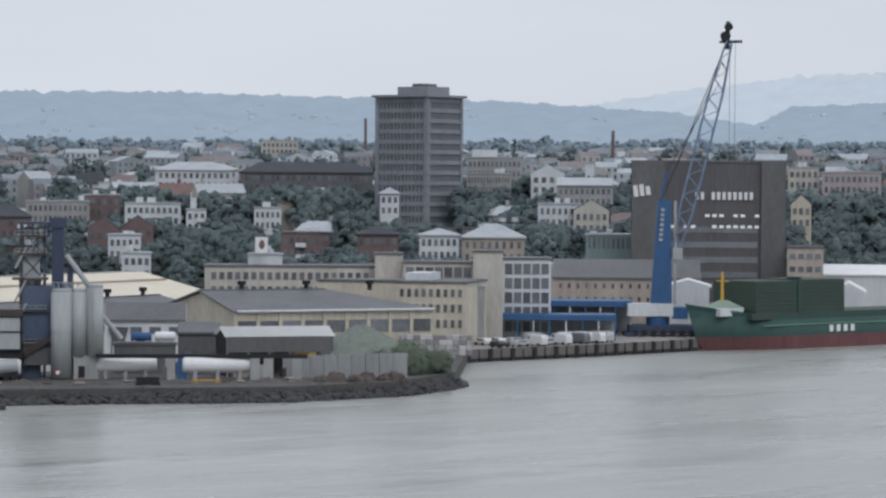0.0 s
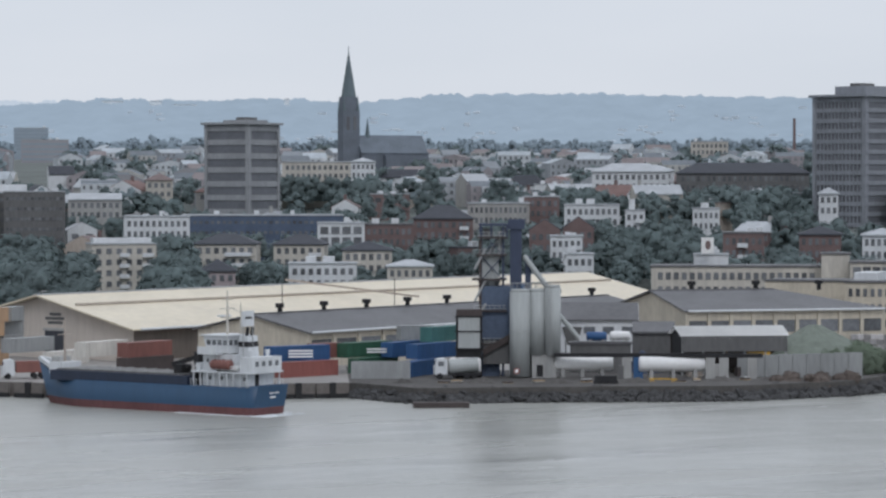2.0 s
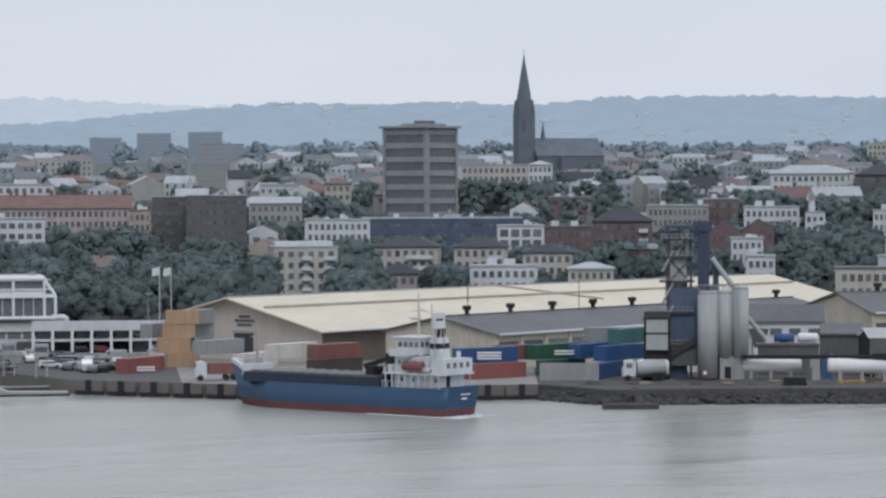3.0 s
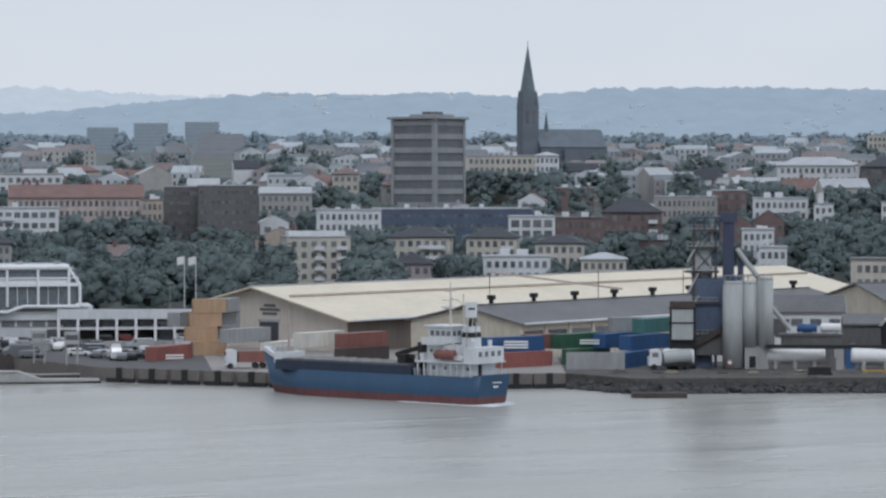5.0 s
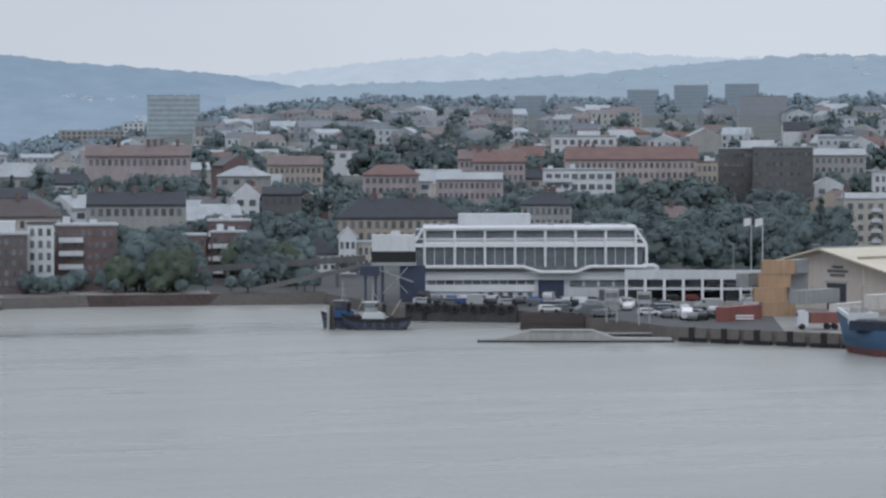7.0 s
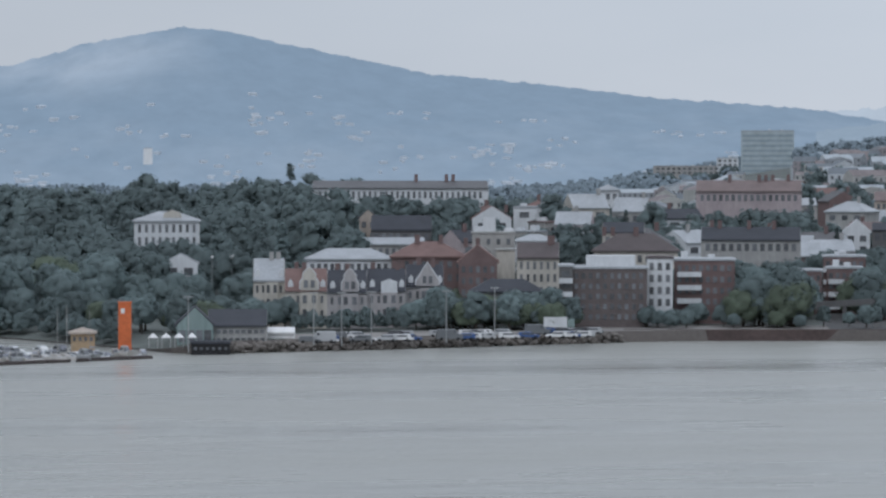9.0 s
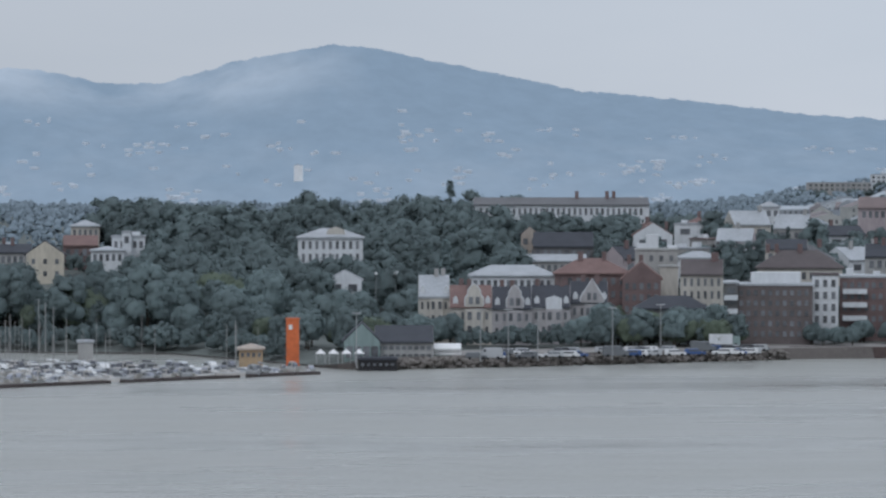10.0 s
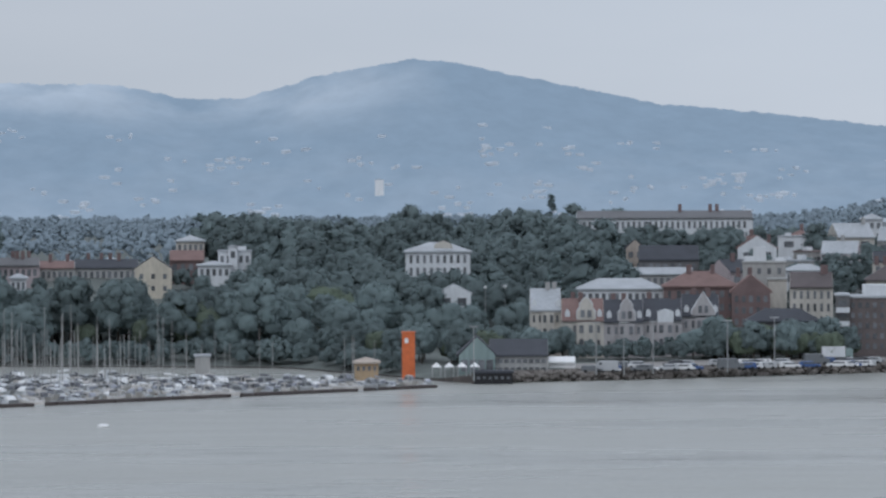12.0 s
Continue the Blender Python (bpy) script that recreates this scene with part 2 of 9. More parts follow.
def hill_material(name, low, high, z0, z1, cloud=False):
    """Wooded hills, a plain glowing backdrop: mist painted into colour, paler towards the foot."""
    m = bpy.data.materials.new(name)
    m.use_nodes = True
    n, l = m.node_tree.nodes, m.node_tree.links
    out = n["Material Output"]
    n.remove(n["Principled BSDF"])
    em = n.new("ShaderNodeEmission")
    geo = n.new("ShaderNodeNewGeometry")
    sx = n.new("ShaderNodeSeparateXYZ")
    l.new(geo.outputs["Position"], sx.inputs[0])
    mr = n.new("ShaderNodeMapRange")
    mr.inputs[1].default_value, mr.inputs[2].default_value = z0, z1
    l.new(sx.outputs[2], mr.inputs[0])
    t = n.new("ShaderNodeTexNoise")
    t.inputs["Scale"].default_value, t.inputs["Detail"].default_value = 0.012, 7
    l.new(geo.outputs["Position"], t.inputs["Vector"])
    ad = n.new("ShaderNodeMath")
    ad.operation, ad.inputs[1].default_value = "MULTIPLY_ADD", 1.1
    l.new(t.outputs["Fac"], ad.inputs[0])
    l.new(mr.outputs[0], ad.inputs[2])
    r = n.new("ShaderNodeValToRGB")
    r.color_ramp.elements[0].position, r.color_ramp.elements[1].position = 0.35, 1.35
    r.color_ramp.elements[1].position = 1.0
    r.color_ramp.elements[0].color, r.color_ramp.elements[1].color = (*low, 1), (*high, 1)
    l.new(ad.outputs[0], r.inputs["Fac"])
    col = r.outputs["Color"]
    if cloud:
        # low cloud hanging over the western shoulder, painted into the mountain's colour
        c1 = n.new("ShaderNodeMapRange")
        c1.inputs[1].default_value, c1.inputs[2].default_value = 300, 100
        l.new(sx.outputs[0], c1.inputs[0])
        c2 = n.new("ShaderNodeMapRange")
        c2.inputs[1].default_value, c2.inputs[2].default_value = 135, 225
        l.new(sx.outputs[2], c2.inputs[0])
        t3 = n.new("ShaderNodeTexNoise")
        t3.inputs["Scale"].default_value, t3.inputs["Detail"].default_value = 0.006, 4
        l.new(geo.outputs["Position"], t3.inputs["Vector"])
        m1, m2 = n.new("ShaderNodeMath"), n.new("ShaderNodeMath")
        m1.operation = m2.operation = "MULTIPLY"
        m2.use_clamp = True
        l.new(c1.outputs[0], m1.inputs[0])
        l.new(c2.outputs[0], m1.inputs[1])
        l.new(m1.outputs[0], m2.inputs[0])
        k3 = n.new("ShaderNodeMapRange")
        k3.inputs[1].default_value, k3.inputs[2].default_value, k3.inputs[4].default_value = 0.33, 0.6, 0.85
        l.new(t3.outputs["Fac"], k3.inputs[0])
        l.new(k3.outputs[0], m2.inputs[1])
        mx = n.new("ShaderNodeMix")
        mx.data_type = "RGBA"
        l.new(m2.outputs[0], mx.inputs[0])
        l.new(col, mx.inputs[6])
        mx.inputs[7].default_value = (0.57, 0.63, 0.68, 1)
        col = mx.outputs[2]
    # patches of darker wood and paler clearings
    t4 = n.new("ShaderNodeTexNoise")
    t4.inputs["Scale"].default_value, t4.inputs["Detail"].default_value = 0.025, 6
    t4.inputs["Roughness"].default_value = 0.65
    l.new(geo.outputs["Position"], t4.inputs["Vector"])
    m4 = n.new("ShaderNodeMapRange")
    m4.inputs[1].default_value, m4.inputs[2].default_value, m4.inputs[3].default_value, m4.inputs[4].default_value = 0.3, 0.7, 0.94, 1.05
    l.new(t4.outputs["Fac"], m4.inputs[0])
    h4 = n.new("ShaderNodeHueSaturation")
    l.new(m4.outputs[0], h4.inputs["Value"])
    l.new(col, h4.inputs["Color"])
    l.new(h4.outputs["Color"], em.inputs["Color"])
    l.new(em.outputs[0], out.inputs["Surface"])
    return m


# ---------------------------------------------------------------- building blocks
def box(bm, x0, x1, y0, y1, z0, z1):
    v = [bm.verts.new(p) for p in ((x0, y0, z0), (x1, y0, z0), (x1, y1, z0), (x0, y1, z0), (x0, y0, z1), (x1, y0, z1), (x1, y1, z1), (x0, y1, z1))]
    return [bm.faces.new([v[i] for i in q]) for q in ((3, 2, 1, 0), (4, 5, 6, 7), (0, 1, 5, 4), (1, 2, 6, 5), (2, 3, 7, 6), (3, 0, 4, 7))]


def bx(*a):
    bm = bmesh.new()
    box(bm, *a)
    return bm


def beam(bm, a, b, r, n=6, r2=None):
    """A round or square bar from a to b."""
    a, b = Vector(a), Vector(b)
    q = (b - a).to_track_quat("Z", "Y").to_matrix()
    ring = []
    for p, s in ((a, r), (b, r if r2 is None else r2)):
        ring.append([bm.verts.new(p + q @ Vector((s * math.cos(2 * math.pi * (i + 0.5) / n), s * math.sin(2 * math.pi * (i + 0.5) / n), 0))) for i in range(n)])
    for i in range(n):
        bm.faces.new((ring[0][i], ring[0][(i + 1) % n], ring[1][(i + 1) % n], ring[1][i]))
    bm.faces.new(ring[0][::-1])
    bm.faces.new(ring[1])
    return bm


def bar(a, b, r, n=6, r2=None):
    return beam(bmesh.new(), a, b, r, n, r2)


def extrude(pts, y0, y1):
    """A solid whose outline pts lies in x and z, between y0 and y1."""
    bm = bmesh.new()
    f = [bm.verts.new((x, y0, z)) for x, z in pts]
    k = [bm.verts.new((x, y1, z)) for x, z in pts]
    n = len(pts)
    bm.faces.new(f)
    bm.faces.new(k[::-1])
    for i in range(n):
        bm.faces.new((f[i], k[i], k[(i + 1) % n], f[(i + 1) % n]))
    bmesh.ops.recalc_face_normals(bm, faces=bm.faces)
    return bm


def mesh_of(name, bm, *mats):
    me = bpy.data.meshes.new(name)
    bm.to_mesh(me)
    bm.free()
    for m in mats:
        me.materials.append(m)
    return me


def part(name, bm, material, parent, label=""):
    ob = new(name, bm if isinstance(bm, bpy.types.Mesh) else mesh_of(name, bm, material))
    ob.parent = parent
    if label:
        ob["label"] = label
    return ob


def thing(name, m, label, category, group="", kind=""):
    ob = new(name)
    ob.matrix_world = m
    ob.empty_display_size = 0.5
    return tagged(ob, label, category, group, kind)


def solo(name, bm, material, m, label, category, group="", kind=""):
    ob = new(name, bm if isinstance(bm, bpy.types.Mesh) else mesh_of(name, bm, material))
    ob.matrix_world = m
    return tagged(ob, label, category, group, kind)


WINDOWS = {}
SEEN, FOOT, SCREEN = [], [], []  # sight lines and footprints that trees and filler houses keep clear of


def window_mesh(w, h, frame_mat, bars=1):
    """A framed window with its pane set back, in one piece."""
    key = (round(w, 1), round(h, 1), frame_mat.name)
    if key not in WINDOWS:
        w, h = max(0.3, key[0]), max(0.3, key[1])
        bm = bmesh.new()
        front = box(bm, -w / 2, w / 2, -0.1, 0.15, 0, h)[2]
        bmesh.ops.inset_region(bm, faces=[front], thickness=min(0.15, w * 0.1), depth=0)
        for v in front.verts:
            v.co.y += 0.06
        front.material_index = 1
        WINDOWS[key] = mesh_of("window", bm, frame_mat, GLASS)
    return WINDOWS[key]


def windows(parent, x0, x1, z0, z1, cols, rows, y=0.0, turn=0.0, at=(0, 0), fill=(0.55, 0.55), frame_mat=None, bars=1):
    """Rows of windows on a face; turn and at set the face's direction and foot."""
    cw, rh = (x1 - x0) / cols, (z1 - z0) / rows
    me = window_mesh(cw * fill[0], rh * fill[1], frame_mat or FRAME, bars)
    for r in range(rows):
        for c in range(cols):
            ob = part("window", me, None, parent)
            ob.matrix_basis = pose(at[0], at[1], 0, 0, 0, turn) @ pose(x0 + cw * (c + 0.5), y - 0.03, z0 + rh * (r + (1 - fill[1]) / 2))


def roof_mesh(style, w, d, h, over=0.5):
    """A pitched roof over w by d, with its eaves at z = 0 and its front at y = 0."""
    x0, x1, y0, y1 = -w / 2 - over, w / 2 + over, -over, d + over
    bm = bmesh.new()
    t = 0.35
    if style == "gable":
        x0, x1 = -w / 2 + 0.06, w / 2 - 0.06
        ends = ((x0, d / 2), (x1, d / 2))
    elif style == "cross":
        y0, y1 = 0.06, d - 0.06
        ends = ((0, y0), (0, y1))
    else:
        k = min(w, d) / 2 * 0.9
        ends = ((x0 + k, d / 2), (x1 - k, d / 2)) if w >= d else ((0, y0 + k), (0, y1 - k))
    lo = [bm.verts.new((*p, -t)) for p in ((x0, y0), (x1, y0), (x1, y1), (x0, y1))]
    v = [bm.verts.new((*p, 0)) for p in ((x0, y0), (x1, y0), (x1, y1), (x0, y1))]
    a, b = (bm.verts.new((*e, h)) for e in ends)
    bm.faces.new(lo[::-1])
    for i in range(4):
        bm.faces.new((lo[i], lo[(i + 1) % 4], v[(i + 1) % 4], v[i]))
    if style == "cross" or (style == "hip" and w < d):
        bm.faces.new((v[0], v[1], a))
        bm.faces.new((v[1], v[2], b, a))
        bm.faces.new((v[2], v[3], b))
        bm.faces.new((v[3], v[0], a, b))
    else:
        bm.faces.new((v[0], v[1], b, a))
        bm.faces.new((v[1], v[2], b))
        bm.faces.new((v[2], v[3], a, b))
        bm.faces.new((v[3], v[0], a))
    return bm


def building(name, front, depth, z0, wall, roof, label, category="building", style="flat", rise=0.0, cols=0, rows=0, side=0, fill=(0.55, 0.55),
             frame_mat=None, group="", bars=1, foot=0.1, head=0.06, vis=4.4, chimneys=0, boxes=(), balconies=()):
    """front: centre x, y, top of the eaves, width and turn of the face that looks to the water."""
    x, y, zt, w, turn = front
    h = zt - z0
    if len(label.split()) < 4:
        label += " among the town trees"
    t = thing(name, pose(x, y, z0, 0, 0, turn), label, category, group)
    SEEN.append((math.atan2(x + 25, y), (w / 2 + 1.5) / math.hypot(x + 25, y), math.hypot(x + 25, y), (zt - vis - 35) / math.hypot(x + 25, y)))
    if z0 > 2.9:
        SCREEN.append((x, y, zt - vis, w))
    FOOT.append((x, y, max(w, depth) * 0.75))
    part("wall", bx(-w / 2, w / 2, 0, depth, -4, h), wall, t)
    if style == "flat":
        bm = bmesh.new()
        box(bm, -w / 2 - 0.25, w / 2 + 0.25, -0.25, depth + 0.25, h, h + 0.35)
        box(bm, -w / 2 + 0.3, w / 2 - 0.3, 0.3, depth - 0.3, h + 0.35, h + 0.45)
        r = part("roof", bm, roof, t)
    else:
        r = part("roof", roof_mesh(style, w, depth, rise), roof, t)
        r.location = (0, 0, h + 0.01)
        if style in ("gable", "cross"):
            if style == "gable":
                for s in (-w / 2, w / 2 - 0.3):
                    bm = extrude([(0, 0), (depth, 0), (depth / 2, rise * 0.96)], 0, 0.3)
                    g = part("gable_wall", bm, wall, t)
                    g.matrix_basis = pose(s, 0, h) @ Matrix(((0, 1, 0, 0), (1, 0, 0, 0), (0, 0, 1, 0), (0, 0, 0, 1)))
            else:
                for s in (-0.01, depth - 0.3):
                    g = part("gable_wall", extrude([(-w / 2, 0), (w / 2, 0), (0, rise * 0.96)], 0, 0.3), wall, t)
                    g.location = (0, s, h)
    if z0 > 2.9:
        rows = min(rows, math.ceil(vis / 3.1) + (1 if vis > 5 else 0))
    if cols and rows:
        lo, hi = max(0.6, h - 0.5 - rows * 3.1), h - 0.4
        if hi - lo < rows * 2.0 or h < 7:
            lo = h * foot
        windows(t, -w / 2 + w * 0.03, w / 2 - w * 0.03, lo, hi, cols, rows, fill=fill, frame_mat=frame_mat, bars=bars)
        if side:
            windows(t, -depth / 2 + 0.5, depth / 2 - 0.5, lo, hi, side, rows, turn=90, at=(w / 2, depth / 2), fill=fill, frame_mat=frame_mat, bars=bars)
            windows(t, -depth / 2 + 0.5, depth / 2 - 0.5, lo, hi, side, rows, turn=-90, at=(-w / 2, depth / 2), fill=fill, frame_mat=frame_mat, bars=bars)
    rng = random.Random(int(x * 7 + y * 13))
    for i in range(chimneys):
        c = part("chimney", bx(-0.5, 0.5, -0.4, 0.4, -0.6, 1.6), BRICK if roof is not METALROOF else GREY, r)
        c.location = (rng.uniform(-0.4, 0.4) * w, depth / 2 + rng.uniform(-0.1, 0.1) * depth, h + rise * 0.85 + 0.5 - r.location.z)
    if style == "flat" and z0 > 2.9 and w > 6 and not boxes:
        for i in range(2):
            q = rng.uniform(-0.8, 0.8)
            part("roof_hatch", bx(q * w / 2 - 0.8, q * w / 2 + 0.8, depth * 0.3, depth * 0.6, h + 0.3, h + rng.uniform(1.0, 2.0)), WHITE, r)
    for bx0, bx1, bh in boxes:
        part("roof_box", bx(bx0 * w / 2, bx1 * w / 2, depth * 0.25, depth * 0.75, h + 0.3, h + 0.4 + bh), WHITE if wall is not DGREY else DGREY, t)
    for b0, b1, n in balconies:
        for i in range(n):
            z = h - 0.6 - (n - i) * 3.0
            bm = bmesh.new()
            box(bm, b0 * w / 2, b1 * w / 2, -1.5, 0.0, z, z + 0.2)
            box(bm, b0 * w / 2, b1 * w / 2, -1.5, -1.38, z + 0.2, z + 1.15)
            part("balcony", bm, WHITE, t, "white-railed balcony")
    return t


def lerp_table(table, x):
    for (a, p), (b, q) in zip(table, table[1:]):
        if x <= b:
            return p + (q - p) * max(0, (x - a)) / (b - a)
    return table[-1][1]


# ---------------------------------------------------------------- the land: one sheet from the shore to the hills
SHORE = sorted([(-30, 760), (-12, 745),
    (-8.26, 671.55), (-2.92, 650.53), (-0.11, 591.25), (0.38, 586.68), (3.9, 599.12), (9.13, 623.52), (12.57, 632.36),
    (12.86, 629.5), (15.51, 630.99), (16.83, 571.31), (18.93, 565.22), (21.87, 508.43), (25.11, 490.6),
    (29.65, 484.46), (31.11, 486.13), (32.3, 472.58),
    (35.37, 475.96), (38.65, 479.79), (40.85, 493.76), (42.01, 520.02), (42.07, 590.94),
    (44.14, 607.55), (46.76, 640.3), ((46.81, 640.4)[0], 690), (60, 720), (75, 800)])
LEFT_RISE = [(0, 2.4), (680, 2.4), (720, 7), (780, 13), (830, 18), (900, 18), (1000, 13), (1500, 12), (2500, 14), (3500, 16), (4900, 12)]
RIGHT_RISE = [(0, 2.4), (730, 2.4), (850, 5.5), (900, 9), (950, 15), (1000, 20), (1100, 26), (1200, 31), (1400, 39), (2000, 54), (2600, 60), (3500, 70), (4900, 75)]


EAST_RISE = [(0, 2.4), (725, 2.4), (780, 6), (850, 13), (900, 19), (950, 23), (1000, 25), (1100, 28), (1200, 32), (1400, 39), (2000, 54), (2600, 60), (3500, 70), (4900, 75)]


def ground_z(x, y):
    d, az = math.hypot(x, y), math.degrees(math.atan2(x, y))
    k = min(1, max(0, (az - 9) / 9))
    k = k * k * (3 - 2 * k)
    e = min(1, max(0, (az - 33) / 4))
    if az < 2.5 and d < 760:
        low = 0.35 + max(0, d - lerp_table(SHORE, az)) * 0.09
        if az > -0.4:
            low += (az + 0.4) * 1.6
        if low < 2.4:
            return low
    z = lerp_table(LEFT_RISE, d) * (1 - k) + (lerp_table(RIGHT_RISE, d) * (1 - e) + lerp_table(EAST_RISE, d) * e) * k
    return z + min(1, max(0, (d - 720) / 80)) * 1.6 * noise.noise((x / 45, y / 45, 0))


def land():
    rings = [0, 0.25, 6, 20, 45, 80, 120, 160, 200, 250, 300, 360, 430, 520, 650, 800, 1000, 1300, 1700, 2200, 2800, 3500, 4200]
    verts, faces, n = [], [], 0
    angles = [-30 + 0.25 * i for i in range(421)]
    for a in angles:
        s = lerp_table(SHORE, a)
        for i, r in enumerate(rings):
            d = min(s + r, 4900)
            x, y = d * math.sin(radians(a)), d * math.cos(radians(a))
            verts.append((x, y, -3 if i == 0 else ground_z(x, y)))
    k = len(rings)
    for i in range(len(angles) - 1):
        for j in range(k - 1):
            faces.append((i * k + j, (i + 1) * k + j, (i + 1) * k + j + 1, i * k + j + 1))
    me = bpy.data.meshes.new("ground")
    me.from_pydata(verts, [], faces)
    for m in (GRASS, QUAYTOP, QUAY, EARTH, ASPHALT):
        me.materials.append(m)
    for p in me.polygons:
        j = p.index % (k - 1)
        a = angles[p.index // (k - 1)]
        paved = 7 if a > 13 else 3 if a > 2 else 1
        yard = 30.9 < a < 42.1
        p.material_index = (3 if yard or a < 0 else 2) if j == 0 else (3 if yard and j < 4 else 4 if 13 < a < 24 else 1) if j < paved else 0
    tagged(new("ground", me), "paved harbour quay rising into wooded town slopes", "ground", kind="structure")


land()
me = bpy.data.meshes.new("water")
me.from_pydata([(-4900, -4900, 0), (4900, -4900, 0), (4900, 4900, 0), (-4900, 4900, 0)], [], [(0, 1, 2, 3)])
me.materials.append(WATER)
tagged(new("water", me), "calm grey fjord water with faint ripples", "water", kind="structure")


# ---------------------------------------------------------------- the hills: a glowing backdrop with painted mist
RIDGES = {}


def ridge(name, table, dist, low, high, label, rough=6.0):
    table = sorted(table)
    RIDGES[name] = table
    a0, a1 = table[0][0], table[-1][0]
    n = int((a1 - a0) / 0.03)
    verts, faces = [], []
    for i in range(n + 1):
        a = a0 + (a1 - a0) * i / n
        z = lerp_table(table, a) + rough * (noise.fractal((a * 3.1, 0, dist), 0.8, 2.1, 5) + 0.5 * noise.noise((a * 30, 3, 0)))
        for d, zz in ((dist - 500, 10), (dist - 250, 10 + (z - 10) * 0.55), (dist, z), (dist + 120, 10)):
            verts.append((d * math.sin(radians(a)), d * math.cos(radians(a)), zz))
    for i in range(n):
        for j in range(3):
            faces.append((i * 4 + j, i * 4 + 4 + j, i * 4 + 5 + j, i * 4 + 1 + j))
    me = bpy.data.meshes.new(name)
    me.from_pydata(verts, [], faces)
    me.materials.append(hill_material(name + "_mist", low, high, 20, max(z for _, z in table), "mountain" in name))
    tagged(new(name, me), label, "hill", kind="structure")


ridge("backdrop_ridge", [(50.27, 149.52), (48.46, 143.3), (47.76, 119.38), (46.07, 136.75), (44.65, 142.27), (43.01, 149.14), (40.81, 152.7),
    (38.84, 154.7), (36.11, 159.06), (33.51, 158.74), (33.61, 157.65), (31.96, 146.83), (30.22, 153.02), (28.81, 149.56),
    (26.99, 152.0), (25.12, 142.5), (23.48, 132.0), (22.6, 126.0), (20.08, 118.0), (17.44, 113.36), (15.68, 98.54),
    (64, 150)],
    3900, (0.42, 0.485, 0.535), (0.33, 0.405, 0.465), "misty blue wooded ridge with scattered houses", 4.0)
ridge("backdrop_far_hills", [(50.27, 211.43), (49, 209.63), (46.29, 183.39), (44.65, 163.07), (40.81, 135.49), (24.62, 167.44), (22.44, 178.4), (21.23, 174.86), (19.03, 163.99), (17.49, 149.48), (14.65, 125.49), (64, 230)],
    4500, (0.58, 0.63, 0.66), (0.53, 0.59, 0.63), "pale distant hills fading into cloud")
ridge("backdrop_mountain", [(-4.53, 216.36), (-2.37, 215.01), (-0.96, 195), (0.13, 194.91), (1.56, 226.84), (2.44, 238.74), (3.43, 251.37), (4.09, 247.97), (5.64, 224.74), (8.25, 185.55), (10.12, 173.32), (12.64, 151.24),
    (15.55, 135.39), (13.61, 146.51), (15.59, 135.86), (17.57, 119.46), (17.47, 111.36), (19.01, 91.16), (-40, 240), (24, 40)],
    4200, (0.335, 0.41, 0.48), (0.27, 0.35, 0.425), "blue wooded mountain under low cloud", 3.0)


# ---------------------------------------------------------------- the harbour sheds
def along(a, b):
    return math.degrees(math.atan2(b[1] - a[1], b[0] - a[0]))


